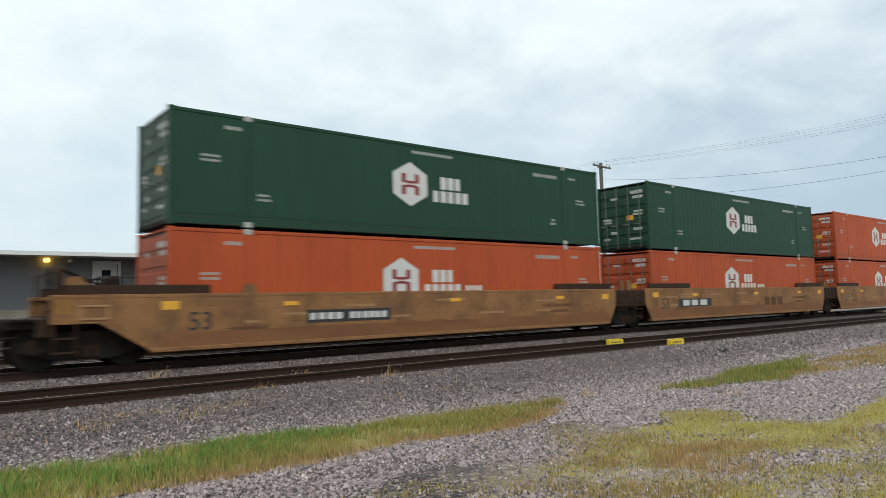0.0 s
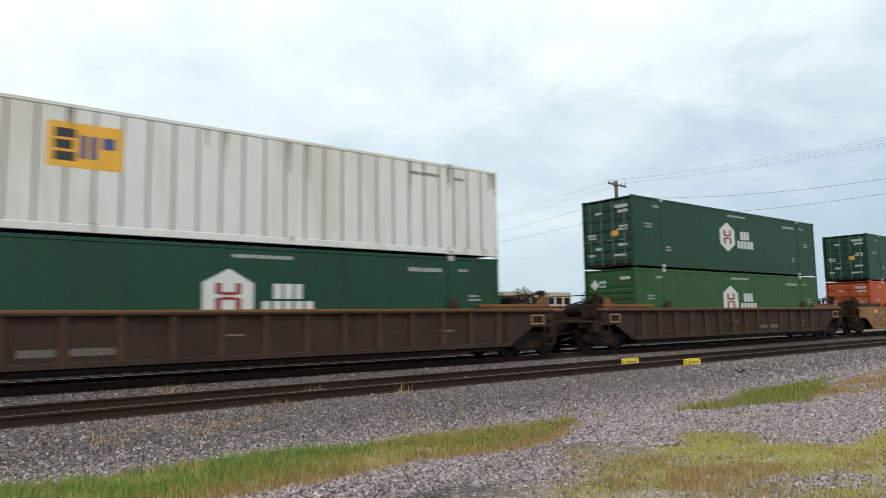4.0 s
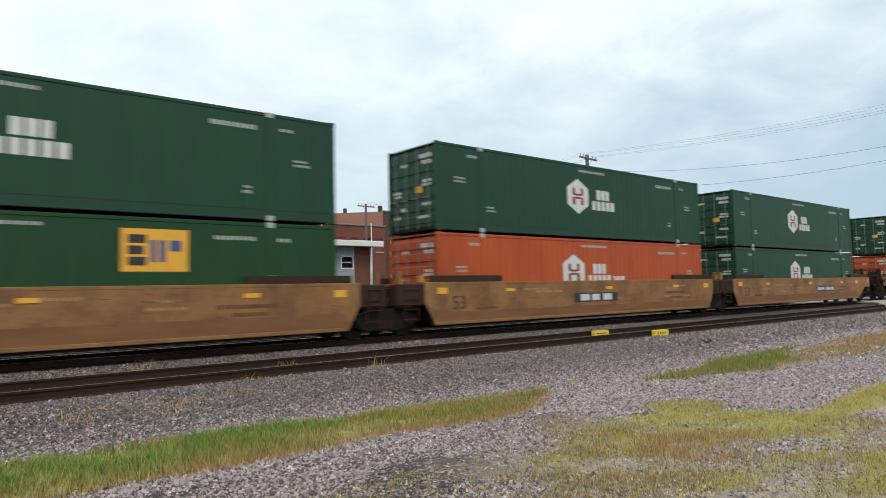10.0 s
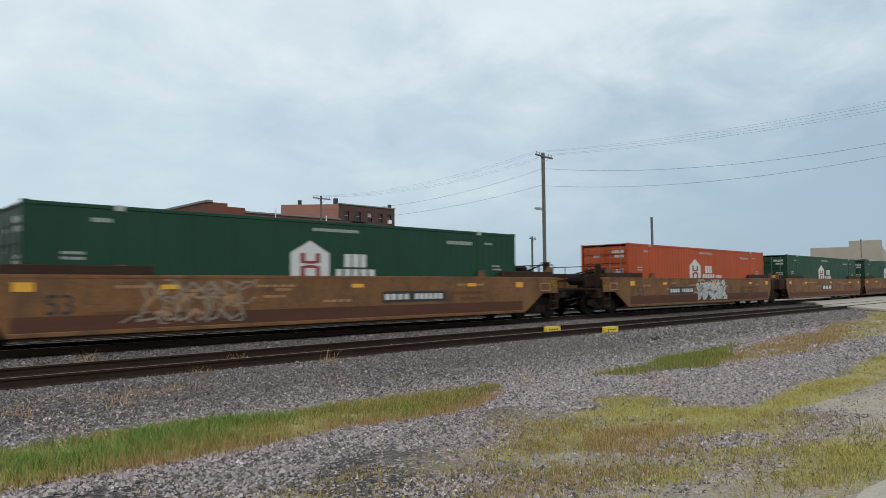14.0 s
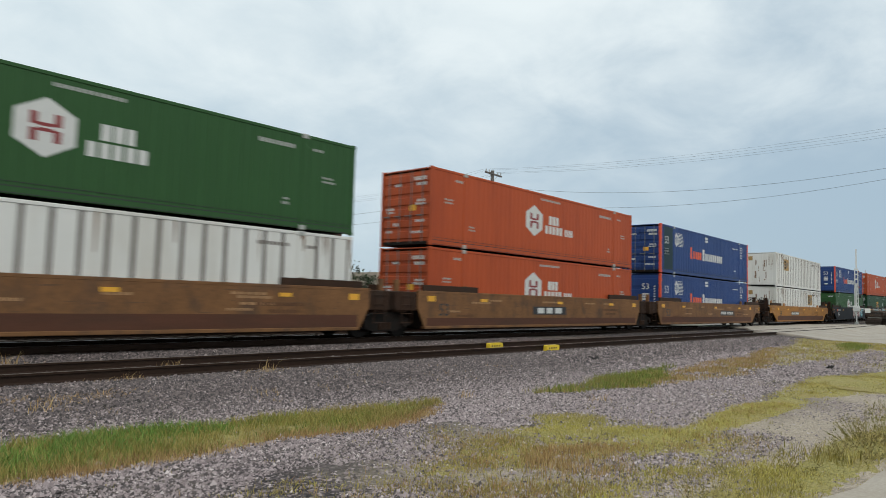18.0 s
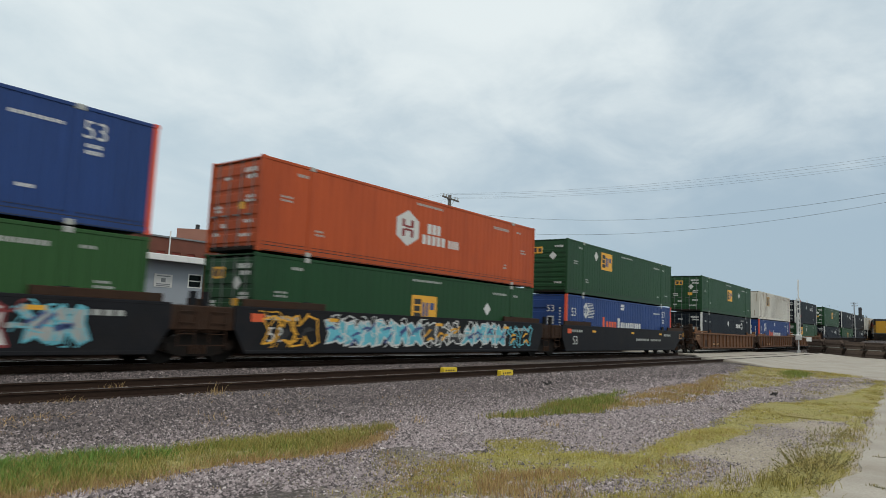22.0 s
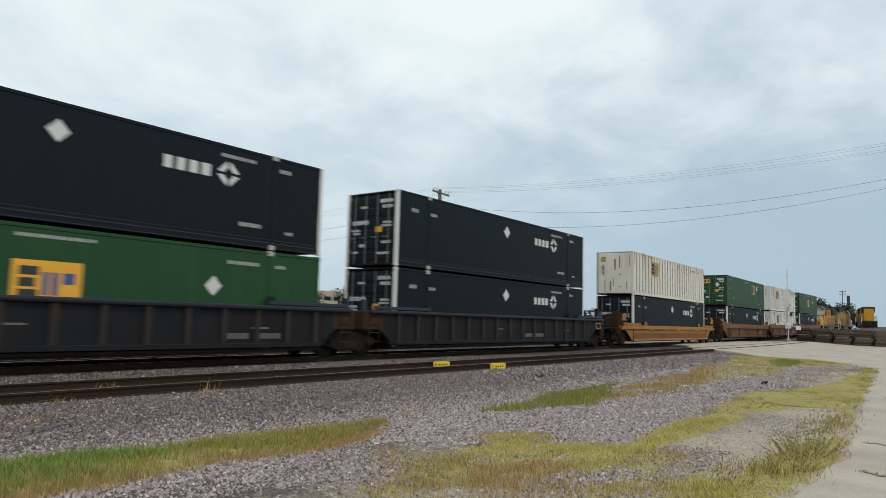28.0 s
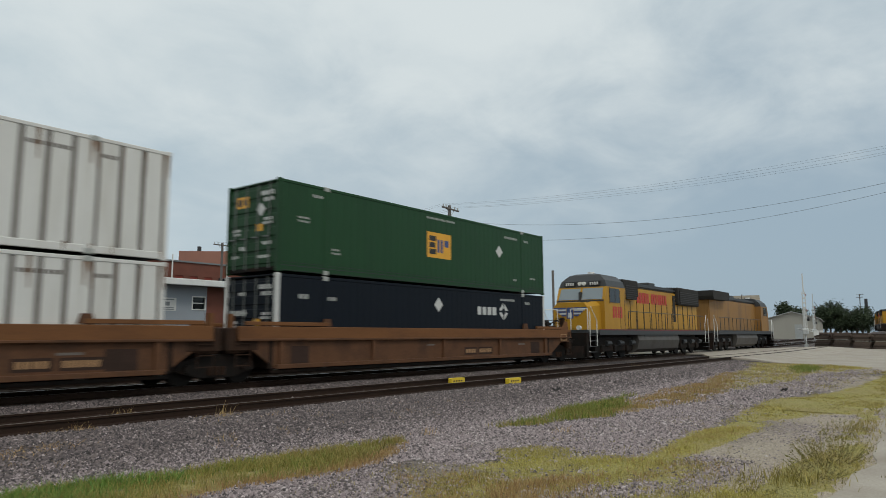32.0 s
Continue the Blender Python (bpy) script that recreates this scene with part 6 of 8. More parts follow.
    if kind == "emd":
        grilles = ((-4.9, -3.2, 3.35, 4.2), (5.0, 9.2, 3.4, 4.25))
        part("dynamic_brake", rounded(-5.2, -2.9, -1.25, 1.25, 3.5, 4.42, 0.06), "debris", c)
        part("radiator_housing", rounded(4.8, 9.5, -1.2, 1.2, 3.3, 4.45, 0.06), "debris", c)
        part("exhaust", rounded(1.2, 2.4, -0.4, 0.4, 4.3, 4.62, 0.05), "loco_grey", c)
    else:
        grilles = ((6.2, 9.6, 3.0, 3.7), (-4.8, -3.0, 3.3, 4.0))
        part("radiator_wings", prism_y([(5.8, 3.95), (10.1, 3.95), (10.3, 4.2), (10.3, 4.6), (5.6, 4.6)], -1.5, 1.5), "debris", c, "overhanging dark radiator wings")
        part("exhaust", rounded(0.2, 1.6, -0.5, 0.5, 4.3, 4.6, 0.05), "loco_grey", c)
    for x0, x1, z0, z1 in grilles:
        g = part("grille", boxes((x0, x1, -1.265, -0.9, z0, z1)), "debris", c, "black air intake grille")
        part("grille_slats", boxes(*[(x0, x1, -1.275, -1.265, z0 + i * 0.12, z0 + i * 0.12 + 0.03) for i in range(int((z1 - z0) / 0.12))]), "mark_black", g)
    part("name_lettering", boxes(*[(a, b, -w - 0.032, -w - 0.026, z0, z1) for a, b, z0, z1 in word(-2.5, -0.3, 3.2, 3.82, 5, 21) + word(0.0, 3.0, 3.2, 3.82, 7, 22)]), "loco_red", hood, "red painted company name")
    for s in (-1, 1):
        rows = [((cab_x1 + 0.4, s * 1.48, 2.65), (9.4, s * 1.48, 2.65), 0.02)]
        hr = part("handrail", tubes(*rows, n=6), "loco_grey", c)
        post = None
        for i in range(12):
            x = cab_x1 + 0.4 + i * 1.26
            if post is None:
                post = part("handrail_post", tubes(((0, s * 1.48, 1.62), (0, s * 1.48, 2.65), 0.02), n=6), "loco_grey", hr)
                post.location.x = x
            else:
                again(post, pose(x, 0, 0), hr)
    part("hood_seam", boxes(*[(cab_x1 + 0.87 + i * 1.1, cab_x1 + 0.91 + i * 1.1, -w - 0.03, -w - 0.002, 1.72, 3.28) for i in range(13)]), "mark_black", hood)
    part("hood_vent", boxes((cab_x1 + 0.2, cab_x1 + 0.75, -w - 0.03, -w, 3.0, 4.0), (4.2, 4.7, -w - 0.03, -w, 2.2, 3.9)), "debris", hood, "black hood vent")
    part("sand_filler", boxes((-9.6, -9.2, -0.9, -0.5, 2.95, 3.12)), "loco_grey", nose_ob)
    part("ditch_light", tubes(((-10.85, -0.95, 1.72), (-10.65, -0.95, 1.72), 0.12), n=12), "lens", c)
    part("ditch_light", tubes(((-10.85, 0.95, 1.72), (-10.65, 0.95, 1.72), 0.12), n=12), "lens", c)
    part("front_handrail", tubes(((-10.6, -1.4, 2.65), (-10.6, -0.4, 2.65), 0.022), ((-10.6, 0.4, 2.65), (-10.6, 1.4, 2.65), 0.022), *[((-10.6, y_, 1.62), (-10.6, y_, 2.65), 0.022) for y_ in (-1.4, -0.4, 0.4, 1.4)], n=6), "trim_white", c, "white front handrail")
    part("plow", prism_y([(-11.15, 0.12), (-10.85, 0.12), (-10.85, 0.75), (-10.95, 0.75)], -1.3, 1.3), "iron", c)
    part("cab_door_line", boxes((cab_x0 + 1.75, cab_x0 + 1.8, -1.508, -1.499, 1.7, 3.7), (cab_x0 + 2.4, cab_x0 + 2.45, -1.508, -1.499, 1.7, 3.7)), "mark_black", cab_ob)
    part("antenna_dome", tubes(((cab_x0 + 1.2, 0, 4.55), (cab_x0 + 1.2, 0, 4.75), 0.2), n=12), "trim_white", cab_ob)
    part("fan", tubes(*[((x, 0, 4.3), (x, 0, 4.5), 0.55) for x in (5.6, 6.9, 8.2)], n=16), "loco_grey", c)
    part("horn", tubes(((-4.2, 0.3, 4.4), (-4.6, 0.3, 4.6), 0.05), ((-4.2, -0.3, 4.4), (-4.6, -0.3, 4.6), 0.05), n=8), "loco_grey", c)
    return c


lead = loco("locomotive", "yellow and grey road locomotive with red lettering", "loco_yellow", "emd")
second = loco("locomotive", "weathered yellow locomotive with overhanging radiator wings", "loco_dull", "ge")
for o in {o.data for top in (lead, second) for o in top.children_recursive if o.type == "MESH"}:
    for v in o.vertices:                       # full loading-gauge height
        if v.co.z > 1.8:
            v.co.z = 1.8 + (v.co.z - 1.8) * 1.10
parked = copy_thing(lead, pose(187.0, 17.4, 2.05, 0, 0, 189))
tagged(parked, "parked yellow locomotive on a distant yard track", "locomotive")

# ---- buildings ----


def wall(x0, x1, z0, z1, y0, y1, holes=()):
    """A wall with openings that go through it; holes: x0, x1, z0, z1."""
    bm = bmesh.new()
    xs_ = sorted({x0, x1, *[h[0] for h in holes], *[h[1] for h in holes]})
    for a, b in zip(xs_, xs_[1:]):
        cuts = sorted((h[2], h[3]) for h in holes if h[0] < (a + b) / 2 < h[1])
        z = z0
        for lo, hi in cuts:
            if lo > z:
                box(bm, a, b, y0, y1, z, lo)
            z = hi
        if z < z1:
            box(bm, a, b, y0, y1, z, z1)
    return bm


def window(parent, x0, x1, z0, z1, y, frame_mat="trim_white", bar=0.07, mid=True):
    w = part("window", boxes((x0, x1, y + 0.1, y + 0.13, z0, z1)), "glass", parent)
    rows = [(x0 - bar, x1 + bar, y - 0.03, y + 0.1, z0 - bar, z0), (x0 - bar, x1 + bar, y - 0.03, y + 0.1, z1, z1 + bar), (x0 - bar, x0, y - 0.03, y + 0.1, z0, z1), (x1, x1 + bar, y - 0.03, y + 0.1, z0, z1)]
    if mid:
        rows.append((x0, x1, y, y + 0.09, (z0 + z1) / 2 - 0.03, (z0 + z1) / 2 + 0.03))
    part("window_frame", boxes(*rows), frame_mat, w)
    return w


def depot():
    Y = 40.0
    d = thing("freight_depot", "long low grey freight depot with white fascia", "building")
    eave, Y = Y, Y + 1.5
    doors = ((8.66, 9.80, 1.56, 3.80),)
    part("wall", wall(-22, 16.2, -0.4, 4.1, Y, Y + 0.3, doors), "depot_grey", d)
    part("wall", boxes((-22, 27, Y + 9, Y + 9.3, -0.4, 4.1), (-22.3, -22, Y, Y + 9.3, -0.4, 4.1)), "depot_grey", d)
    part("roof", prism_z([(-23, eave - 0.9), (17.0, eave - 0.9), (17.0, Y + 9.6), (-23, Y + 9.6)], 4.12, 4.22), "roof_grey", d)
    part("fascia", boxes((-23, 17.0, eave - 0.95, eave - 0.9, 4.06, 4.27)), "trim_white", d, "white roof edge")
    for k in range(10):
        part("roof_bracket", boxes((0, 0.09, eave - 0.7, Y, 4.0, 4.11), (0, 0.09, Y - 0.1, Y, 3.1, 4.0)), "depot_grey", d).location.x = -18 + k * 3.6
    dr = part("door", boxes((8.66, 9.80, Y + 0.12, Y + 0.18, 1.56, 3.80)), "trim_white", d, "white door with small window")
    part("door_window", boxes((9.0, 9.46, Y + 0.10, Y + 0.12, 2.8, 3.47)), "glass", dr)
    part("door_frame", boxes((8.50, 8.66, Y - 0.04, Y + 0.2, 1.5, 3.96), (9.80, 9.96, Y - 0.04, Y + 0.2, 1.5, 3.96), (8.66, 9.80, Y - 0.04, Y + 0.2, 3.80, 3.96)), "trim_white", dr)
    part("wall_lamp", rounded(6.12, 6.38, Y - 0.35, Y - 0.02, 3.86, 4.06, 0.04), "amber", d, "lit amber wall lamp")
    part("wall_lamp", rounded(7.26, 7.46, Y - 0.3, Y - 0.02, 3.86, 4.03, 0.04), "trim_white", d)
    part("wall_lamp", rounded(14.3, 14.5, Y - 0.3, Y - 0.02, 3.55, 3.75, 0.04), "trim_white", d)
    part("dock_skirt", boxes((-22, 15.5, Y - 0.12, Y - 0.004, -0.4, 1.35)), "concrete", d)
    part("parapet", prism_y([(11.8, 4.25), (17.0, 4.25), (17.0, 5.0), (16.0, 5.0), (16.0, 5.25), (14.2, 5.25), (14.2, 4.95), (13.0, 4.95), (13.0, 4.6), (11.8, 4.6)], Y + 0.1, Y + 0.4), "trim_white", d, "stepped white parapet")
    part("roof_vent", boxes((4.0, 4.6, Y + 3, Y + 3.5, 4.22, 4.5), (10.2, 10.6, Y + 3, Y + 3.4, 4.22, 4.55)), "galv", d)
    # office end
    o = thing("depot_office", "grey and brick office wing with white overhanging roof", "building")
    E = 39.4
    holes = ((19.9, 20.8, 3.35, 3.75), (24.2, 25.05, 3.1, 3.85))
    part("wall", wall(18.4, 25.2, -0.4, 4.55, E, E + 0.3, holes), "depot_light", o)
    part("wall", boxes((25.2, 26.6, E, E + 0.3, -0.4, 4.55), (26.3, 26.6, E + 0.3, E + 9, -0.4, 4.55)), "brick_wall", o, "brick corner")
    part("wall", boxes((16.2, 18.4, E + 1.9, E + 2.1, -0.4, 4.55), (18.4, 18.6, E + 0.3, E + 1.9, -0.4, 4.55)), "depot_grey", o, "recessed entrance")
    part("roof", prism_z([(15.6, E - 0.8), (27.0, E - 0.8), (27.0, E + 9.6), (15.6, E + 9.6)], 4.6, 4.78), "roof_grey", o)
    part("fascia", rounded(15.6, 27.05, E - 0.9, E - 0.78, 4.52, 4.92, 0.03), "trim_white", o, "white roof edge")
    part("downspout", tubes(((26.5, E - 0.08, 4.5), (26.5, E - 0.08, 0.2), 0.06), n=8), "trim_white", o)
    window(o, 19.9, 20.8, 3.35, 3.75, E)
    window(o, 24.2, 25.05, 3.1, 3.85, E)
    sg = part("wall_sign", boxes((21.85, 23.05, E - 0.04, E - 0.004, 2.95, 3.75)), "mark", o, "white notice sign")
    part("sign_bars", boxes(*[(22.0, 22.9, E - 0.045, E - 0.04, z, z + 0.06) for z in (3.6, 3.1, 3.0)], (22.3, 22.6, E - 0.045, E - 0.04, 3.25, 3.5)), "depot_grey", sg)
    dr = part("door", boxes((16.75, 17.7, E + 1.84, E + 1.9, 1.5, 3.62)), "car_dark", o, "dark glazed entrance door")
    part("door_glass", boxes((16.9, 17.55, E + 1.82, E + 1.84, 2.3, 3.4)), "glass", dr)
    part("porch", boxes((15.8, 18.4, E + 0.2, E + 1.9, 1.3, 1.5)), "concrete", o)
    st = part("steps", boxes(*[(14.2 + i * 0.3, 15.8, E + 0.4, E + 1.6, -0.3 + i * 0.3, 0.0 + i * 0.3) for i in range(5)]), "concrete", o)
    part("railing", tubes(((14.4, E + 0.35, 0.6), (15.8, E + 0.35, 2.4), 0.025), ((15.8, E + 0.25, 2.4), (18.3, E + 0.25, 2.4), 0.025), *[((15.8 + i * 0.6, E + 0.25, 1.5), (15.8 + i * 0.6, E + 0.25, 2.4), 0.02) for i in range(5)], n=6), "trim_white", st, "white pipe railing")
    part("utility_box", rounded(23.2, 23.9, E - 0.4, E - 0.01, 0.9, 1.7, 0.03), "galv", o)


depot()


def brick_block():
    b = thing("brick_building", "old red brick commercial building with parapet and bricked-up windows", "building")
    Y, X0, X1, top = 80.0, 36.7, 56.5, 10.9
    cols = [38.1 + i * 2.1 for i in range(9)]
    holes = [(x, x + 1.15, z, z + 1.9) for z in (2.0, 7.3) for x in cols if x < 55]
    part("wall", wall(X0, X1, -0.4, top, Y, Y + 0.5, holes), "brick_wall", b)
    part("side_wall", boxes((X0, X0 + 0.5, Y + 0.5, Y + 17, -0.4, top + 1.0), (X1 - 0.5, X1, Y + 0.5, Y + 17, -0.4, top)), "brick_wall", b)
    part("coping", boxes((X0 + 5.0, X1, Y - 0.15, Y + 0.55, top, top + 0.2), (X0 - 0.15, X0 + 0.6, Y - 0.15, Y + 17, top + 1.0, top + 1.25)), "depot_grey", b)
    part("parapet", boxes((X0, X0 + 5.0, Y, Y + 0.5, top, top + 0.6)), "brick_wall", b)
    part("parapet", boxes((X0, X0 + 2.6, Y, Y + 0.5, top + 0.6, top + 1.0)), "brick_wall", b)
    part("roof", boxes((X0 + 0.5, X1 - 0.5, Y + 0.5, Y + 17, top - 0.6, top - 0.3)), "roof_grey", b)
    for i, (x0, x1, z0, z1) in enumerate(holes):
        if i % 9 in (2, 7):
            window(b, x0, x1, z0, z1, Y + 0.1, "trim_white")
        else:
            part("bricked_window", boxes((x0, x1, Y + 0.12, Y + 0.4, z0, z1)), "brick_red", b)
        part("window_sill", boxes((x0 - 0.1, x1 + 0.1, Y - 0.08, Y + 0.1, z0 - 0.18, z0 - 0.02)), "stone", b)
    for i in range(4):
        y0 = Y + 2.2 + i * 3.6
        part("side_window", boxes((X0 - 0.02, X0 + 0.02, y0, y0 + 1.1, 8.4, 10.6)), "stone", b)
    part("chimney", boxes((43.0, 43.9, Y + 4, Y + 4.9, top - 0.4, top + 0.8), (50.0, 50.6, Y + 5, Y + 5.6, top - 0.4, top + 0.7)), "brick_dark", b)
    part("downpipe", tubes(((46.0, Y - 0.12, 0), (46.0, Y - 0.12, top + 0.9), 0.09), ((54.0, Y - 0.12, 0), (54.0, Y - 0.12, top + 0.4), 0.09), n=8), "trim_white", b)


brick_block()


def hotel():
    b = thing("brick_apartment_building", "five-storey dark brick building with window air conditioners", "building")
    Y, X0, X1, top = 100.0, 70.2, 83.2, 16.1
    cols = [71.5, 74.1, 76.7, 79.2, 81.3]
    rows = [0.8, 4.0, 7.2, 10.4, 13.3]
    holes = [(x, x + 1.05, z, z + 1.7) for z in rows for x in cols]
    part("wall", wall(X0, X1, -0.4, top, Y, Y + 0.5, holes), "brick_dark", b)
    side = prism_z([(X0, Y), (X0 + 0.5, Y + 0.5), (63.5, Y + 8.1), (63.0, Y + 7.5)], -0.4, top - 4.2)
    part("side_wall", side, "brick_dark", b)
    part("side_wall", prism_z([(X0, Y), (X0 + 0.5, Y + 0.5), (63.5, Y + 8.1), (63.0, Y + 7.5)], top - 4.2, top), "brick_pink", b, "pink rendered upper wall")
    part("back_wall", prism_z([(63.0, Y + 7.5), (63.5, Y + 8.1), (X1, Y + 22), (X1, Y + 21.4)], -0.4, top), "brick_dark", b)
    part("roof", prism_z([(X0, Y + 0.4), (X1 - 0.2, Y + 0.4), (X1 - 0.2, Y + 20), (64.0, Y + 8)], top - 0.7, top - 0.5), "roof_grey", b)
    part("side_wall", boxes((X1 - 0.5, X1, Y + 0.5, Y + 21, -0.4, top)), "brick_dark", b)
    part("coping", boxes((X0, X1 + 0.1, Y - 0.15, Y + 0.55, top, top + 0.2)), "depot_grey", b)
    r = random.Random(3)
    for x0, x1, z0, z1 in holes:
        w = window(b, x0, x1, z0, z1, Y + 0.12, "stone", 0.08)
        if r.random() < 0.6:
            part("air_conditioner", rounded(x0 + 0.15, x1 - 0.1, Y - 0.35, Y + 0.1, z0 - 0.1, z0 + 0.62, 0.04), "trim_white", w, "white window air conditioner")
        if r.random() < 0.55:
            part("blind", boxes((x0, x1, Y + 0.2, Y + 0.215, z0 + (z1 - z0) * r.uniform(0.2, 0.6), z1)), "stone", w)
    for z in (7.0, 10.2, 13.1):
        es = part("fire_escape", boxes((73.0, 76.0, Y - 1.0, Y - 0.02, z, z + 0.08)), "wire", b, "black iron fire escape landing")
        part("railing", tubes(((73.0, Y - 1.0, z + 1.0), (76.0, Y - 1.0, z + 1.0), 0.03), *[((73 + i * 0.75, Y - 1.0, z), (73 + i * 0.75, Y - 1.0, z + 1.0), 0.025) for i in range(5)], ((73.4, Y - 0.8, z), (75.2, Y - 0.8, z - 3.0), 0.05), n=5), "wire", es)
    part("roof_fan", boxes((69.9, 70.5, Y + 0.6, Y + 1.2, top, top + 1.1), (82.4, 82.9, Y + 0.6, Y + 1.1, top, top + 0.9), (65.6, 66.1, Y + 5.6, Y + 6.1, top, top + 0.9)), "wire", b)


hotel()


def shed(name, label, at, l, w, h, ridge, mat, roof_mat="roof_grey"):
    b = thing(name, label, "building", at=at)
    part("wall", boxes((0, l, 0, 0.25, -0.6, h), (0, l, w - 0.25, w, -0.6, h), (l - 0.25, l, 0.25, w - 0.25, -0.6, h)), mat, b)
    bm = bmesh.new()
    for x in (0.0, ):
        vs = [bm.verts.new((x, y, z)) for y, z in ((0.25, -0.6), (w - 0.25, -0.6), (w - 0.25, h), (w / 2, h + ridge), (0.25, h))]
        ws = [bm.verts.new((x + 0.25, v.co.y, v.co.z)) for v in vs]
        bm.faces.new(vs)
        bm.faces.new(ws[::-1])
        for i in range(5):
            bm.faces.new((vs[i], ws[i], ws[(i + 1) % 5], vs[(i + 1) % 5]))
    part("gable_wall", bm, mat, b)
    part("roof", prism_y([(0, 0), (1, 0), (1, 0.1), (0, 0.1)], 0, 0.1), roof_mat, b).hide_render = False
    rf = bmesh.new()
    for y0, z0, y1, z1 in ((-0.4, h - 0.1, w / 2, h + ridge), (w / 2, h + ridge, w + 0.4, h - 0.1)):
        v = [rf.verts.new(p) for p in ((-0.4, y0, z0), (l + 0.4, y0, z0), (l + 0.4, y1, z1), (-0.4, y1, z1), (-0.4, y0, z0 + 0.15), (l + 0.4, y0, z0 + 0.15), (l + 0.4, y1, z1 + 0.15), (-0.4, y1, z1 + 0.15))]
        for f in ((0, 3, 2, 1), (4, 5, 6, 7), (0, 1, 5, 4), (1, 2, 6, 5), (2, 3, 7, 6), (3, 0, 4, 7)):
            rf.faces.new([v[i] for i in f])
    ro = [o for o in b.children if o.name.startswith("roof")][0]
    rf.to_mesh(ro.data)
    rf.free()
    part("shed_door", boxes((-0.04, 0.0, w * 0.3, w * 0.45, -0.3, h * 0.7)), "galv", b)
    return b


shed("warehouse", "tan sheet-metal warehouse with gabled roof", pose(150, 25.0, 0.6, 0, 0, 8), 40, 9, 3.9, 1.3, "metal_shed")
shed("warehouse", "tan sheet-metal warehouse with gabled roof", pose(152, 34.5, 0.6, 0, 0, 8), 40, 9, 4.0, 1.4, "metal_shed")


def office_block(name, label, at, l, w, h, floors, cols, mat, glass_h=1.7, extra=None):
    b = thing(name, label, "building", at=at)
    fl = h / max(floors, 1)
    cw = l / cols
    holes = [(i * cw + cw * 0.13, (i + 1) * cw - cw * 0.13, k * fl + 0.9, k * fl + 0.9 + glass_h) for i in range(cols) for k in range(floors)] if floors else []
    part("wall", wall(0, l, -4, h, 0, 0.5, holes), mat, b)
    part("side_wall", boxes((0, 0.5, 0.5, w, -4, h), (l - 0.5, l, 0.5, w, -4, h), (0.5, l - 0.5, w - 0.5, w, -4, h)), mat, b)
    part("roof", boxes((0.5, l - 0.5, 0.5, w - 0.5, h - 0.8, h - 0.5)), "roof_grey", b)
    for x0, x1, z0, z1 in holes:
        part("window", boxes((x0, x1, 0.3, 0.35, z0, z1)), "glass", b)
    if extra:
        part("penthouse", boxes(extra), mat, b)
    return b


# east and north-east distance
office_block("mill_building", "windowless pale masonry mill building with a raised stair tower", pose(247, 58, 1.5, 0, 0, -78 + 90), 52, 20, 11.3, 0, 1, "stone", extra=(0.2, 7.5, 0.2, 9, 10.2, 13.2))
office_block("parking_structure", "white concrete multi-storey parking building with a roof tower", pose(309, 21.3, 4.2, 0, 0, -85), 12.8, 25, 7.8, 4, 9, "far_white", 1.4, (0.9, 3.3, 2, 5, 7.3, 12.2))
office_block("office_building", "grey-beige office block with small windows", pose(262, 6.9, 2.6, 0, 0, -87), 30, 20, 10.7, 4, 14, "far_beige", 1.3)
office_block("low_house", "low tan building behind the crossing", pose(66.5, 78, -0.3, 0, 0, 0), 9, 8, 4.2, 1, 4, "stone", 1.4)
office_block("brick_storefront", "distant tan brick storefront", pose(104, 112, -0.3, 0, 0, 0), 22, 12, 7.5, 2, 8, "stone", 1.6)
chim = thing("smokestack", "tall dark brick smokestack", "chimney", at=pose(298, 33.1, 2))
part("shaft", tubes(((0, 0, -1), (0, 0, 12.6), 0.55), n=16), "wire", chim)

# ---- poles and wires ----


def utility_pole(at, h, label, arms=(0.35,), r=0.135, lamp=False):
    p = thing("utility_pole", label, "utility pole", "utility poles along the road", at=at)
    part("pole", tubes(((0, 0, -0.5), (0, 0, h), r, ), n=10), "pole_wood", p)
    for dz in arms:
        part("crossarm", rounded(-1.25, 1.25, -0.16, -0.05, h - dz - 0.06, h - dz + 0.06, 0.01), "pole_wood", p)
        part("brace", tubes(((-0.6, -0.1, h - dz), (0, -0.1, h - dz - 0.6), 0.02), ((0.6, -0.1, h - dz), (0, -0.1, h - dz - 0.6), 0.02), n=5), "galv", p)
        for x in (-1.1, -0.65, 0.65, 1.1):
            part("insulator", tubes(((x, -0.1, h - dz + 0.06), (x, -0.1, h - dz + 0.26), 0.05), n=7), "galv", p)
    if lamp:
        arm = part("lamp_arm", tubes(((0, 0, h - 4.9), (-0.9, -0.3, h - 4.5), 0.035), ((-0.9, -0.3, h - 4.5), (-1.7, -0.6, h - 4.55), 0.035), n=6), "galv", p)
        part("lamp_head", rounded(-2.2, -1.65, -0.85, -0.5, h - 4.68, h - 4.52, 0.04), "galv", arm)
    return p


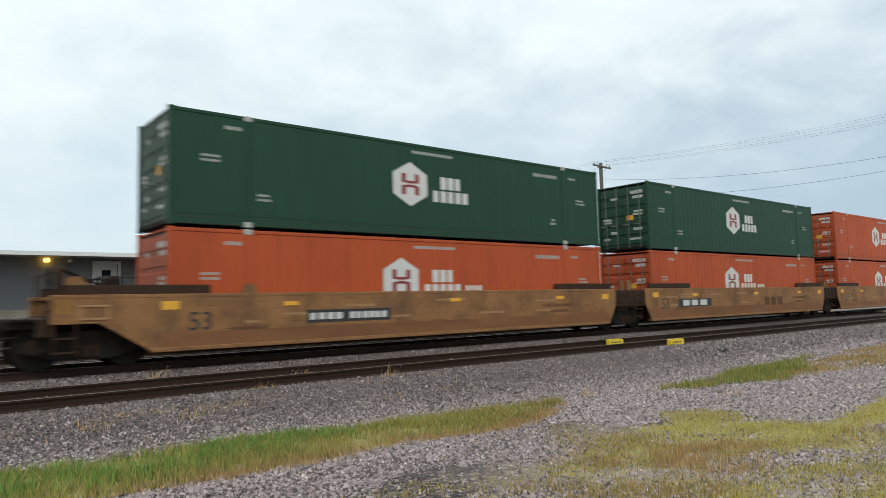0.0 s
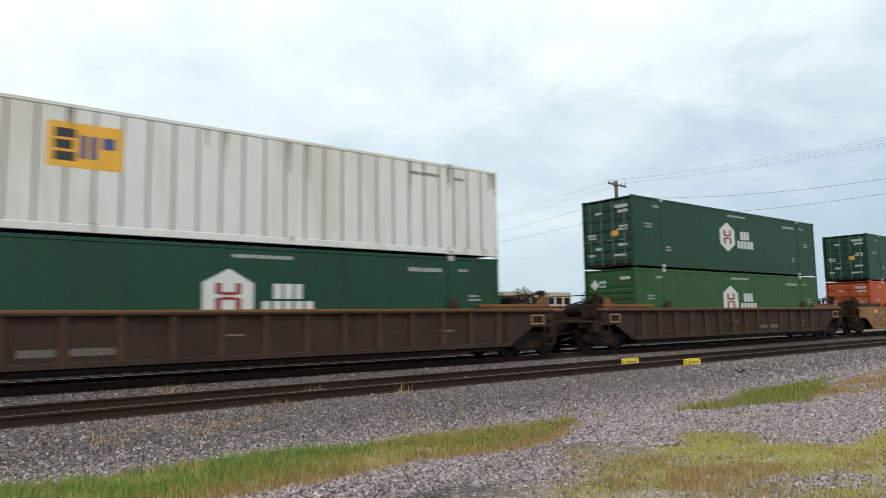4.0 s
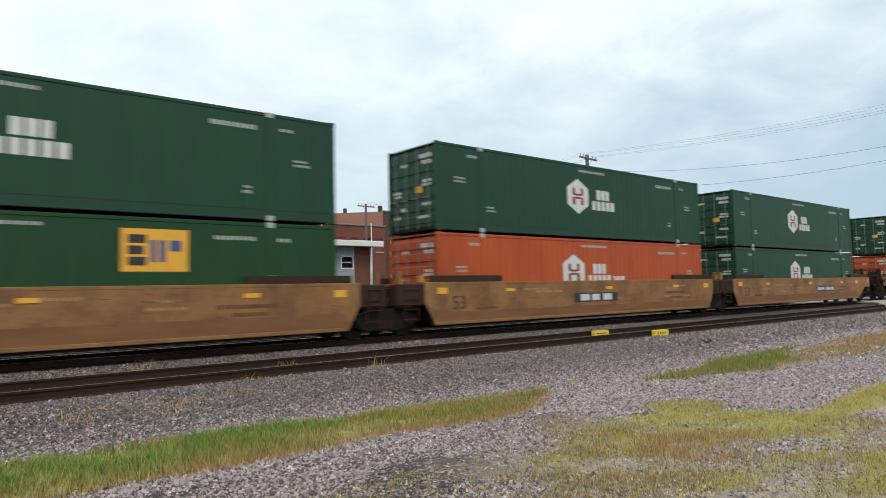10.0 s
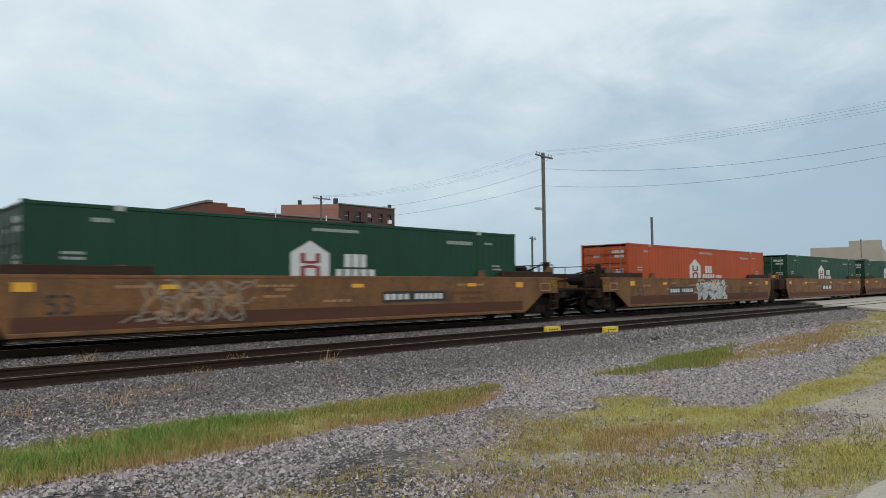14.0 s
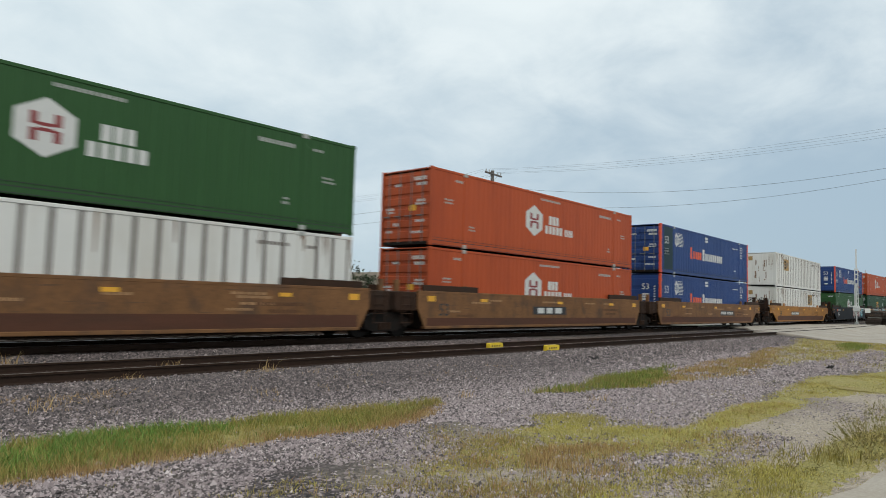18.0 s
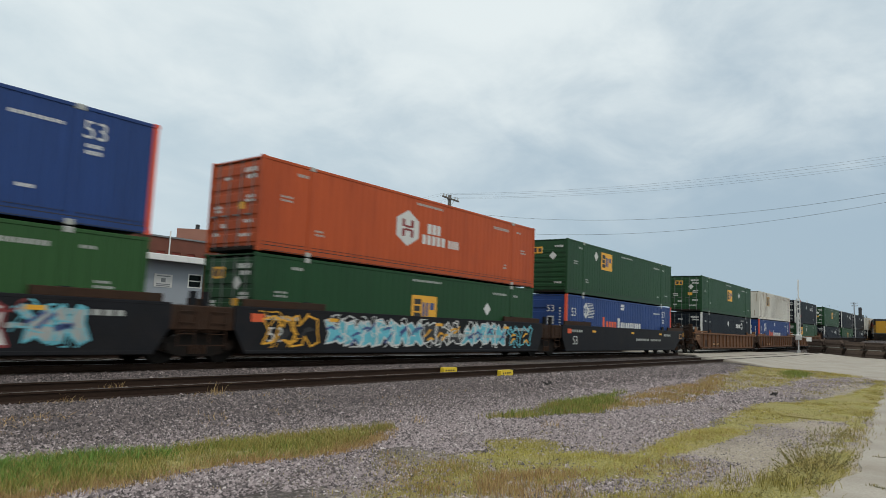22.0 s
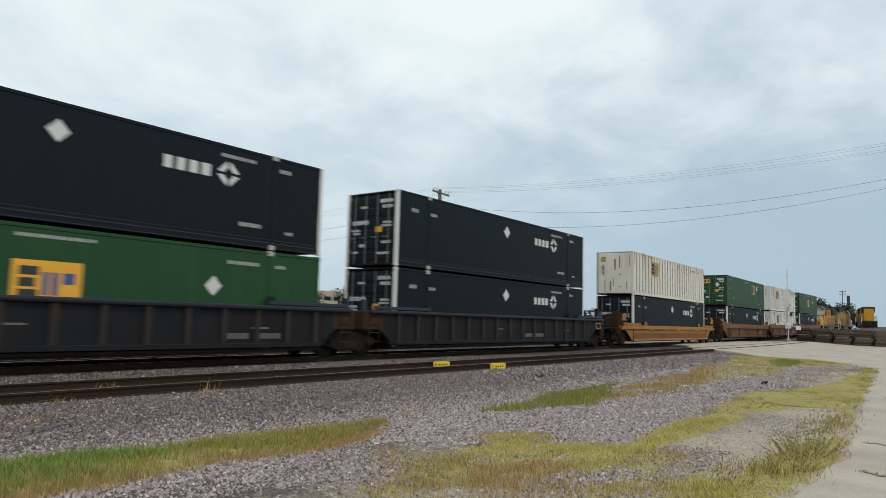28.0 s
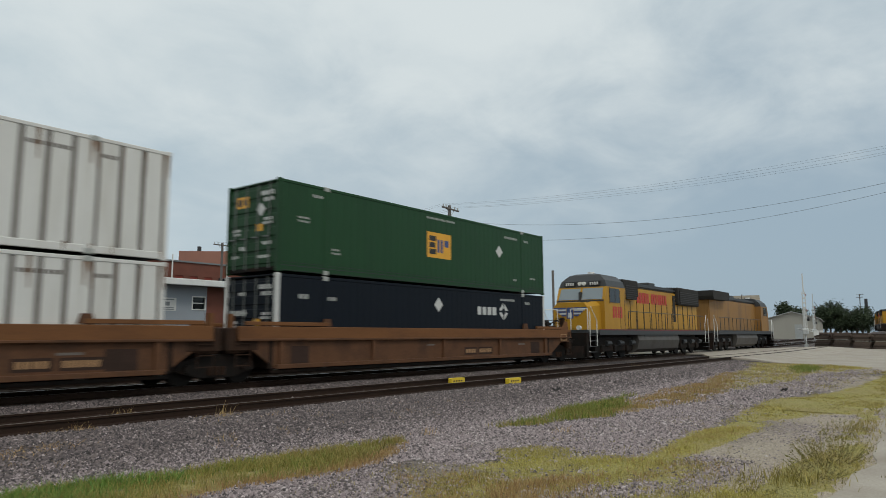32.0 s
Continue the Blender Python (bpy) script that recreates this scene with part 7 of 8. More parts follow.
POLE_A, POLE_B, POLE_C = (42.4, 32.7), (43.9, 66.0), (47.5, -4.5)
utility_pole(pose(*POLE_A, -0.3, 0, 0, 6), 12.0, "tall wooden utility pole with two crossarms and a street lamp", (0.3,), 0.14, True)
utility_pole(pose(*POLE_B, -0.3, 0, 0, 4), 12.1, "weathered wooden utility pole with crossarm", (0.3,))
utility_pole(pose(*POLE_C, -0.3, 0, 0, 4), 13.2, "weathered wooden utility pole with crossarm", (0.3,))
utility_pole(pose(67.5, 37.4, -0.3), 8.9, "plain bare wooden pole without crossarm", ())
utility_pole(pose(70.0, 56.0, -0.3, 0, 0, 20), 8.0, "wooden utility pole with crossarm", (0.3,))
utility_pole(pose(262, 30.8, 2.0, 0, 0, 60), 12.7, "distant wooden utility pole with crossarm", (0.3, 1.2))
utility_pole(pose(236, 61, 1.5, 0, 0, 20), 13.0, "distant wooden utility pole with crossarm", (0.3,))
lp = thing("light_mast", "tall dark steel yard light mast", "lamp post", at=pose(117.87, 5.60, 1.7))
part("mast", tubes(((0, 0, -0.5), (0, 0, 10.9), 0.10), n=8), "wire", lp)
part("lamp_head", tubes(((0, 0, 10.85), (0, 0, 11.0), 0.42), n=12), "wire", lp)


def wires(name, a, b, rows, r=0.008):
    """Rows: shift across, height at a, height at b, sag."""
    w = thing(name, "sagging black overhead power lines", "power line")
    for ox, za, zb, sag in rows:
        bm = bmesh.new()
        prev = None
        for i in range(25):
            s = i / 24
            p = Vector((a[0] + (b[0] - a[0]) * s + ox, a[1] + (b[1] - a[1]) * s, za + (zb - za) * s - sag * 4 * s * (1 - s)))
            ring = [bm.verts.new(p + Vector((math.cos(k * 2.094) * r, 0, math.sin(k * 2.094) * r))) for k in range(3)]
            if prev is not None:
                for k in range(3):
                    bm.faces.new((prev[k], prev[(k + 1) % 3], ring[(k + 1) % 3], ring[k]))
            prev = ring
        part("wire", bm, "wire", w)


wires("power_lines", POLE_A, POLE_C, [(x, 11.65, 12.85, s) for x, s in ((-1.1, 0.9), (-0.65, 0.95), (0.65, 0.85), (1.1, 0.9))], 0.005)
wires("power_lines", POLE_A, POLE_C, [(0, 10.45, 11.6, 1.9), (0.1, 9.1, 11.3, 1.9)], 0.010)
wires("power_lines", POLE_A, POLE_B, [(x, 11.65, 11.8, s) for x, s in ((-1.1, 0.9), (-0.65, 0.95), (0.65, 0.85), (1.1, 0.9))], 0.005)
wires("power_lines", POLE_A, POLE_B, [(0, 10.45, 10.3, 1.0), (0.1, 9.2, 9.2, 0.8)], 0.010)


def crossing_signal(at, label):
    s = thing("crossing_signal", label, "crossing signal", "crossing signals", at=at)
    part("mast", tubes(((0, 0, -0.4), (0, 0, 3.9), 0.07), n=10), "signal_paint", s)
    part("base_box", rounded(-0.2, 0.2, -0.2, 0.2, -0.35, 0.12, 0.04), "galv", s)
    part("gate_mechanism", rounded(-0.28, 0.28, -0.3, 0.3, 1.15, 1.75, 0.05), "signal_paint", s)
    arms = part("counterweight_arm", tubes(*[((x, -0.15, 1.55), (x, -1.05, 1.35), 0.035) for x in (-0.34, 0.34)], *[((x, -0.15, 1.55), (x, 0.75, 1.75), 0.035) for x in (-0.34, 0.34)], ((-0.34, -1.05, 1.35), (0.34, -1.05, 1.35), 0.035), n=6), "trim_white", s)
    part("counterweight", boxes((-0.45, -0.33, -1.2, -0.75, 1.05, 1.5), (0.33, 0.45, -1.2, -0.75, 1.05, 1.5)), "trim_white", arms)
    arm = part("gate_arm", boxes((-0.04, 0.04, -0.22, -0.13, 1.7, 5.6), (-0.04, 0.04, 0.05, 0.14, 1.7, 5.6), (-0.04, 0.04, -0.1, 0.02, 5.6, 7.6), *[(-0.035, 0.035, -0.13, 0.05, 1.9 + i * 0.5, 2.05 + i * 0.5) for i in range(8)]), "mark", s, "raised white gate arm")
    part("arm_lamp", boxes(*[(-0.10, 0.10, -0.30, -0.22, z, z + 0.16) for z in (3.6, 5.2)]), "mark_red", arm)
    for x in (-0.62, 0.62):
        part("flasher_hood", tubes(((x, -0.2, 2.75), (x, -0.42, 2.75), 0.2), n=14), "mark_black", s)
    part("flasher_arm", boxes((-0.7, 0.7, -0.05, 0.05, 2.72, 2.78)), "signal_paint", s)
    bm = bmesh.new()
    for sg in (-1, 1):
        prism_y([(-0.6, 3.55 - sg * 0.4), (-0.5, 3.45 - sg * 0.4), (0.6, 3.55 + sg * 0.4), (0.5, 3.65 + sg * 0.4)], -0.14 - 0.01 * sg, -0.11 - 0.01 * sg, bm)
    part("crossbuck", bm, "mark", s, "white crossbuck boards")
    part("ladder", tubes(((0.2, 0.15, 0.5), (0.2, 0.15, 3.6), 0.02), ((0.5, 0.15, 0.5), (0.5, 0.15, 3.6), 0.02), n=5), "signal_paint", s)


crossing_signal(pose(80.7, 14.65, 0.2, 0, 0, 12), "silver crossing signal mast with raised gate arm and counterweights")
crossing_signal(pose(128.0, 21.9, 0.5, 0, 0, 12), "distant silver signal mast with raised gate arm")
# stacked track ties in bundles
bundle = thing("tie_bundle", "banded stack of old dark railway timbers", "tie stack", "bundles of ties")
tb = None
for lay in range(8):
    for k in range(5):
        o = (part("tie", rounded(-0.11, 0.11, -0.88, 0.88, -0.085, 0.085, 0.01), "tie_old", bundle) if tb is None else again(tb, Matrix(), bundle))
        tb = tb or o
        o.matrix_basis = pose(-0.5 + k * 0.25, random.uniform(-0.10, 0.10), 0.09 + lay * 0.18 + (0.1 if lay > 3 else 0), 0, random.uniform(-2, 2), random.uniform(-1.5, 1.5))
part("spacer", boxes((-0.62, 0.62, -0.65, -0.52, 0.73, 0.82), (-0.62, 0.62, 0.52, 0.65, 0.73, 0.82), (-0.66, -0.6, -0.5, 0.5, 0.75, 0.80)), "metal_shed", bundle, "pale timber spacers")


def stack_at(k):
    x, y = 84.0 - 1.0 * k, 13.3 - 1.92 * k
    return pose(x + random.uniform(-0.15, 0.15), y, ground_z(x, y) + 0.02, 0, 0, -27 + random.uniform(-5, 5))


bundle.matrix_basis = stack_at(0)
for k in range(1, 10):
    copy_thing(bundle, stack_at(k))
rear = thing("tie_bundle", "banded stack of old dark railway timbers", "tie stack", "bundles of ties", at=pose(92.0, 12.2, 0))
for lay in range(7):
    part("tie_layer", boxes(*[(-0.61 + k * 0.25, -0.40 + k * 0.25, -0.9 + random.uniform(-0.05, 0.05), 0.9, 0.01 + lay * 0.18 + (0.1 if lay > 3 else 0), 0.175 + lay * 0.18 + (0.1 if lay > 3 else 0)) for k in range(5)]), "tie_old", rear)
for row, (x, y0, n) in enumerate(((91.0, 12.6, 10), (97, 11.5, 9))):
    for k in range(n):
        m = pose(x - 0.9 * k + random.uniform(-0.2, 0.2), y0 - k * 2.0, ground_z(x, 10) + 0.02, 0, 0, -24 + random.uniform(-6, 6))
        if row + k:
            copy_thing(rear, m)
        else:
            rear.matrix_basis = m

# ---- things beside the siding ----
for x, y in ((17.2, SIDING_Y + 0.56), (18.2, SIDING_Y - 0.90)):
    blk = thing("rail_block", "yellow painted steel block lying against the siding rail", "rail block", "yellow blocks", at=pose(x, y + bend(x), -0.015, 0, 0, random.uniform(-3, 3)))
    part("block", prism_y([(-0.33, -0.16), (0.33, -0.16), (0.33, 0.0), (0.29, 0.02), (-0.29, 0.02), (-0.33, 0.0)], -0.08, 0.06), "mark_yellow_block", blk)
    part("warning_marks", boxes(*[(-0.24 + i * 0.12, -0.17 + i * 0.12, -0.084, -0.08, -0.09, -0.05) for i in range(4)]), "mark_black", blk)

for yc, n in ((MAIN_Y, "crossing_panel"), (MAIN_Y + 5.0, "crossing_panel")):
    for k in range(5):
        x0 = 49.0 + k * 2.9
        structure(n, prism_z([(x0, yc + bend(x0) - 0.66), (x0 + 2.86, yc + bend(x0 + 2.86) - 0.66), (x0 + 2.86, yc + bend(x0 + 2.86) + 0.66), (x0, yc + bend(x0) + 0.66)], -0.16, -0.004), "concrete", "concrete crossing panel between the rails")

# ---- plants and stones ----
rng = np.random.default_rng(7)


def blades(name, label, spots, mat, h0, h1, width, lean=0.35, cat="grass"):
    """Grass: bent tapered blades at the given spots (n x 2)."""
    n = len(spots)
    z = np.array([ground_z(x, y) for x, y in spots]) - 0.01
    a = rng.uniform(0, 2 * np.pi, n)
    h = rng.uniform(h0, h1, n)
    w = width * rng.uniform(0.6, 1.3, n)
    l = lean * h * rng.uniform(0.2, 1.3, n)
    b = rng.uniform(0, 2 * np.pi, n)
    base = np.stack([spots[:, 0], spots[:, 1], z], -1)
    side = np.stack([np.cos(a) * w, np.sin(a) * w, np.zeros(n)], -1)
    off = np.stack([np.cos(b) * l, np.sin(b) * l, np.zeros(n)], -1)
    up = np.stack([np.zeros(n), np.zeros(n), h], -1)
    v = np.stack([base - side, base + side, base + side * 0.7 + off * 0.35 + up * 0.6, base - side * 0.7 + off * 0.35 + up * 0.6, base + off + up], 1)
    i = np.arange(n)[:, None] * 5
    f = np.concatenate([i + np.array([[0, 1, 2]]), i + np.array([[0, 2, 3]]), i + np.array([[3, 2, 4]])])
    return tagged(pydata(name, v, f, mat), label, cat, kind="stuff")


def scatter(n, outline, soft=0.5, patchy=1.0):
    """Points inside an outline (x, y), thinned near its rim and in clumps."""
    o = np.array(outline)
    lo, hi = o.min(0), o.max(0)
    out = []
    while len(out) < n:
        p = rng.uniform(lo, hi, (4000, 2))
        inside = np.zeros(len(p), bool)
        dist = np.full(len(p), 1e9)
        for k in range(len(o)):
            a, b = o[k], o[(k + 1) % len(o)]
            cond = (a[1] > p[:, 1]) != (b[1] > p[:, 1])
            xx = (b[0] - a[0]) * (p[:, 1] - a[1]) / (b[1] - a[1] + 1e-12) + a[0]
            inside ^= cond & (p[:, 0] < xx)
            ab = b - a
            t = np.clip(((p - a) @ ab) / (ab @ ab + 1e-12), 0, 1)
            dist = np.minimum(dist, np.linalg.norm(p - a - t[:, None] * ab, axis=1))
        clump = np.clip(0.5 + 0.75 * np.sin(p[:, 0] * 1.7 + 1.7 * np.sin(p[:, 1] * 1.9)) * np.sin(p[:, 1] * 2.6 + np.sin(p[:, 0] * 0.9)) + 0.3 * np.sin(p[:, 0] * 5.1 + p[:, 1] * 4.3), 0, 1) ** patchy
        keep = inside & (rng.uniform(0, 1, len(p)) < np.clip(dist / soft, 0.05, 1) * (0.25 / patchy ** 2 + (1 - 0.25 / patchy ** 2) * clump))
        out.extend(p[keep])
    return np.array(out[:n])


def lattice(p, size, seed):
    """Smooth value noise in 0..1 at points p (n x 2)."""
    g = np.random.default_rng(seed).uniform(0, 1, (97, 97))
    q = p / size
    i = np.floor(q).astype(int)
    f = q - i
    f = f * f * (3 - 2 * f)
    a, b = i[:, 0] % 97, i[:, 1] % 97
    c, d = (a + 1) % 97, (b + 1) % 97
    return (g[a, b] * (1 - f[:, 0]) + g[c, b] * f[:, 0]) * (1 - f[:, 1]) + (g[a, d] * (1 - f[:, 0]) + g[c, d] * f[:, 0]) * f[:, 1]


def mat_sheet(name, label, outline, cell, x0, x1, cover, seed, rim=0.45):
    """A lumpy low mat that rises out of the ground in drifts inside an outline."""
    o = np.array(outline)
    gx = np.arange(max(o[:, 0].min(), x0), min(o[:, 0].max(), x1) + cell, cell * (2 if cell > 0.1 else 1.3))
    gy = np.arange(o[:, 1].min(), o[:, 1].max() + cell, cell)
    p = np.stack(np.meshgrid(gx, gy, indexing="ij"), -1).reshape(-1, 2)
    inside, dist = np.zeros(len(p), bool), np.full(len(p), 1e9)
    for k in range(len(o)):
        a, b = o[k], o[(k + 1) % len(o)]
        cond = (a[1] > p[:, 1]) != (b[1] > p[:, 1])
        inside ^= cond & (p[:, 0] < (b[0] - a[0]) * (p[:, 1] - a[1]) / (b[1] - a[1] + 1e-12) + a[0])
        ab = b - a
        t = np.clip(((p - a) @ ab) / (ab @ ab + 1e-12), 0, 1)
        dist = np.minimum(dist, np.linalg.norm(p - a - t[:, None] * ab, axis=1))
    n = 0.42 * lattice(p * (0.5, 1), 0.9, seed) + 0.34 * lattice(p * (0.6, 1), 0.33, seed + 1) + 0.24 * lattice(p, 0.11, seed + 2)
    h = np.where(inside, (n - 1 + cover) * 0.09 + 0.03 * np.clip(dist / rim, 0, 1) - 0.03, -0.06)
    h = np.clip(h, -0.05, 0.009 if cell < 0.04 else 0.028) + 0.008 * lattice(p, 0.06, seed + 3)
    z = np.array([ground_z(x, y) for x, y in p]) + h
    ny = len(gy)
    idx = np.arange(len(p)).reshape(len(gx), ny)
    f = np.stack([idx[:-1, :-1], idx[1:, :-1], idx[1:, 1:], idx[:-1, 1:]], -1).reshape(-1, 4)
    f = f[(h[f] > -0.02).any(1)]
    used, inv = np.unique(f, return_inverse=True)
    return tagged(pydata(name, np.stack([p[used, 0], p[used, 1], z[used]], -1), inv.reshape(-1, 4), "moss"), label, "grass", kind="stuff")


P1 = [(-9, 6.3), (-3, 6.2), (2.4, 6.35), (3.6, 6.35), (4.7, 6.45), (5.7, 6.2), (6.5, 6.3), (7.4, 6.75), (8.1, 7.05), (8.2, 7.3), (6.8, 7.45), (5.6, 7.65), (4.3, 7.6), (3.2, 7.9), (0, 8.0), (-4, 8.0), (-9, 7.8)]
P1G = [(-9, 6.5), (-3, 6.4), (2.4, 6.6), (3.6, 6.7), (4.8, 7.0), (4.6, 7.5), (3.2, 7.85), (0, 8.0), (-4, 8.0), (-9, 7.8)]
P1F = [(-2, 6.0), (2.4, 6.15), (3.8, 6.15), (4.7, 6.25), (5.7, 6.0), (6.6, 6.1), (8.0, 6.8), (7.9, 7.0), (6.4, 6.6), (5.4, 6.5), (4.5, 6.8), (2.5, 6.6), (-2, 6.5)]
P2 = [(10.1, 6.8), (11.0, 6.35), (12.0, 6.25), (12.9, 5.85), (13.6, 6.15), (14.9, 6.2), (16.2, 7.0), (18.2, 7.6), (16.6, 7.65), (15.2, 7.3), (13.6, 7.35), (12.0, 7.0), (11.1, 7.1)]
P2D = [(13.2, 5.9), (14.6, 5.6), (15.6, 5.7), (17.2, 5.3), (20.8, 5.8), (24, 6.5), (31, 8.4), (30, 8.7), (23, 7.6), (19.5, 7.5), (17.5, 7.2), (15.4, 6.8), (13.4, 6.4)]
MOUND = [(6.9, 5.3), (7.6, 5.15), (8.2, 5.6), (8.9, 5.3), (9.1, 4.8), (8.6, 4.35), (8.9, 3.9), (7.9, 3.6), (7.2, 3.9), (6.6, 4.1), (6.9, 4.6)]
RIBBON = [(8.0, 4.25), (8.7, 3.9), (9.5, 3.60), (11.2, 3.75), (12.7, 3.92), (15.5, 4.15), (18.5, 4.34), (20, 3.85), (22.2, 3.35), (31, 3.1), (35.5, 3.2), (33, 2.9), (27, 2.45), (21, 2.02), (18.5, 1.75), (16.0, 2.1), (15.6, 2.68),
          (14.3, 3.0), (11.5, 3.08), (8.9, 3.2), (7.6, 3.4)]
REDDISH = [(6.1, 4.25), (6.5, 4.2), (7.0, 3.9), (7.2, 3.5), (6.2, 3.0), (5.6, 3.1), (5.2, 3.45), (5.4, 3.75)]
WORN = [(2.2, 5.3), (3.2, 5.1), (4.3, 4.9), (5.1, 4.85), (6.4, 5.9), (6.9, 5.5), (7.4, 4.8), (8.2, 4.1), (9.0, 3.5), (9.2, 2.6), (8.0, 2.2), (6.6, 2.3), (5.2, 2.5), (3.6, 2.8), (2.2, 3.6)]
FRONT = [(3.6, 3.1), (4.6, 2.6), (5.9, 2.55), (7.4, 2.3), (8.4, 2.5), (7.4, 2.9), (6.0, 3.0), (4.7, 3.0)]
CLUMP = [(7.0, 2.1), (7.55, 2.4), (8.0, 2.1), (8.7, 1.95), (9.4, 2.1), (10.3, 2.0), (11.7, 1.75), (12.2, 1.45), (10.8, 1.26), (9.3, 1.25), (8.4, 1.25), (7.3, 1.36), (6.5, 1.45), (5.5, 1.6), (5.1, 1.8), (6.2, 1.85)]
LINK = [(6.8, 3.2), (7.2, 3.9), (8.0, 4.3), (9.0, 3.65), (10.3, 3.8), (11.6, 3.95), (13.4, 3.6), (12.6, 3.1), (10.7, 3.1), (9.4, 3.12), (8.4, 3.1), (7.7, 3.15)]
SCANT = [(4.6, 2.0), (5.0, 2.6), (6.6, 2.6), (7.6, 2.5), (8.6, 2.3), (7.4, 1.8), (6.3, 1.6), (5.4, 1.65)]
FAR = [(20.5, 5.6), (23, 5.6), (26.1, 5.1), (31.6, 5.3), (33.9, 4.8), (38.2, 4.1), (41, 5.9), (41.6, 8.6), (41, 10.4), (34, 9.0), (29.5, 8.6), (24.5, 7.6)]
FAR_GREEN = [(31.0, 6.1), (32.3, 5.5), (38.0, 6.2), (39.5, 7.6), (36.0, 7.5)]
EDGE = [(11.5, 1.25), (14, 1.42), (18, 1.70), (23, 1.95), (30, 2.4), (35.5, 3.0), (35.5, 3.6), (27, 2.9), (20, 2.4), (16, 2.2), (12.2, 2.1)]
SPARSE = [(-3, 3.0), (4, 2.0), (9, 2.3), (18, 3.0), (18, 4.4), (9, 6.3), (3, 6.2), (-3, 6.0)]
SHOULDER = [(0, 8.4), (9, 8.2), (14, 9.0), (14, 11.2), (0, 11.2)]


def tufts(n, outline, count, spread, soft=0.3, patchy=1.2):
    """Blade spots in small clumps inside an outline."""
    c = scatter(n, outline, soft, patchy)
    k = rng.integers(max(count // 3, 2), count, n)
    w = spread * rng.uniform(0.5, 1.4, n)
    i = np.repeat(np.arange(n), k)
    return c[i] + rng.normal(0, 1, (len(i), 2)) * w[i][:, None] * (1.3, 0.9)


mat_sheet("grass_mat", "olive turf under the tall grass strip", P1, 0.045, 0, 9, 0.72, 9, 0.3)
mat_sheet("grass_mat", "olive turf under the grass clump", P2, 0.06, 10, 18, 0.36, 10, 0.7)
mat_sheet("grass_mat", "thin straw mat under the dry strip", P2D, 0.06, 12, 32, 0.42, 11, 0.8)
mat_sheet("grass_mat", "low yellow-green mound of fine grass", MOUND, 0.03, 6, 10, 0.60, 1, 0.9)
mat_sheet("grass_mat", "ribbon of low yellow-green grass beside the gravel", RIBBON, 0.04, 7, 17, 0.64, 8, 0.35)
mat_sheet("grass_mat", "low yellow-green mat of grass and moss", RIBBON, 0.07, 16, 42, 0.68, 2, 0.45)
mat_sheet("grass_mat", "ragged scraps of low grass in the gravel", WORN, 0.03, 2, 10, 0.35, 5, 0.6)
mat_sheet("grass_mat", "low yellow-green mat near the crossing", FAR, 0.08, 20, 42, 0.64, 3, 0.5)
mat_sheet("grass_mat", "low mat of grass along the drive edge", CLUMP, 0.03, 5, 13, 0.56, 4, 0.3)
mat_sheet("grass_mat", "yellow-green tongue of low grass beside the ballast", LINK, 0.035, 6.5, 13.5, 0.74, 12, 0.3)
mat_sheet("grass_mat", "thin straw-coloured grass on the bare soil", SCANT, 0.03, 4.5, 9, 0.40, 13, 0.4)
mat_sheet("grass_mat", "low mat of grass along the drive edge", EDGE, 0.05, 11, 36, 0.46, 6, 0.3)
blades("grass_strip", "dense green grass strip with seed heads", tufts(3200, P1G, 18, 0.05, 0.3), "grass_lush", 0.05, 0.19, 0.004, 0.7)
blades("grass_strip", "olive seeding grass mixed in the strip", tufts(3600, P1, 18, 0.05, 0.15, 0.9), "grass_olive", 0.04, 0.16, 0.004, 0.7)
blades("dry_grass", "dry reddish grass at the foot of the strip", tufts(900, P1F, 12, 0.04, 0.2), "grass_dry", 0.03, 0.11, 0.003, 0.6)
blades("dry_grass", "dry reddish stalks among the strip", tufts(2400, P1, 14, 0.05, 0.15, 0.9), "grass_green", 0.04, 0.14, 0.004, 0.7)
blades("dry_grass", "dry stalks at the rim of the strip", scatter(3500, P1F, 0.15, 1.2), "grass_dry", 0.03, 0.12, 0.003, 0.6)
blades("grass_strip", "green grass clump beside the ballast", tufts(360, P2, 16, 0.07, 0.4, 1.5), "grass_green", 0.06, 0.20, 0.005)
blades("grass_strip", "olive grass clump beside the ballast", tufts(620, P2, 16, 0.10, 0.5, 1.6), "grass_olive", 0.03, 0.14, 0.005)
blades("dry_grass", "dry stalks in the grass clump", tufts(220, P2, 12, 0.10, 0.4, 1.6), "grass_dry", 0.03, 0.12, 0.005)
blades("dry_grass", "dry reddish grass strip", tufts(900, P2D, 16, 0.09, 0.5, 1.2), "grass_dry", 0.03, 0.13, 0.006)
blades("dry_grass", "olive stems among the dry grass", tufts(800, P2D, 12, 0.09, 0.6, 1.2), "grass_olive", 0.02, 0.10, 0.006)
blades("yellow_grass", "fine yellow-green grass of the mound", tufts(1100, MOUND, 20, 0.07, 0.5, 1.0), "grass_yellow", 0.015, 0.055, 0.003, 0.9)
blades("yellow_grass", "low yellow-green grass of the ribbon", tufts(4200, RIBBON, 14, 0.09, 0.3, 1.1), "grass_yellow", 0.01, 0.045, 0.006, 0.9)
blades("yellow_grass", "olive stems standing in the ribbon", tufts(700, RIBBON, 10, 0.08, 0.6, 1.6), "grass_olive", 0.02, 0.08, 0.006)
blades("dry_grass", "reddish upright grass standing in the gravel", tufts(300, REDDISH, 12, 0.045, 0.25, 1.6), "grass_dry", 0.04, 0.13, 0.003, 0.45)
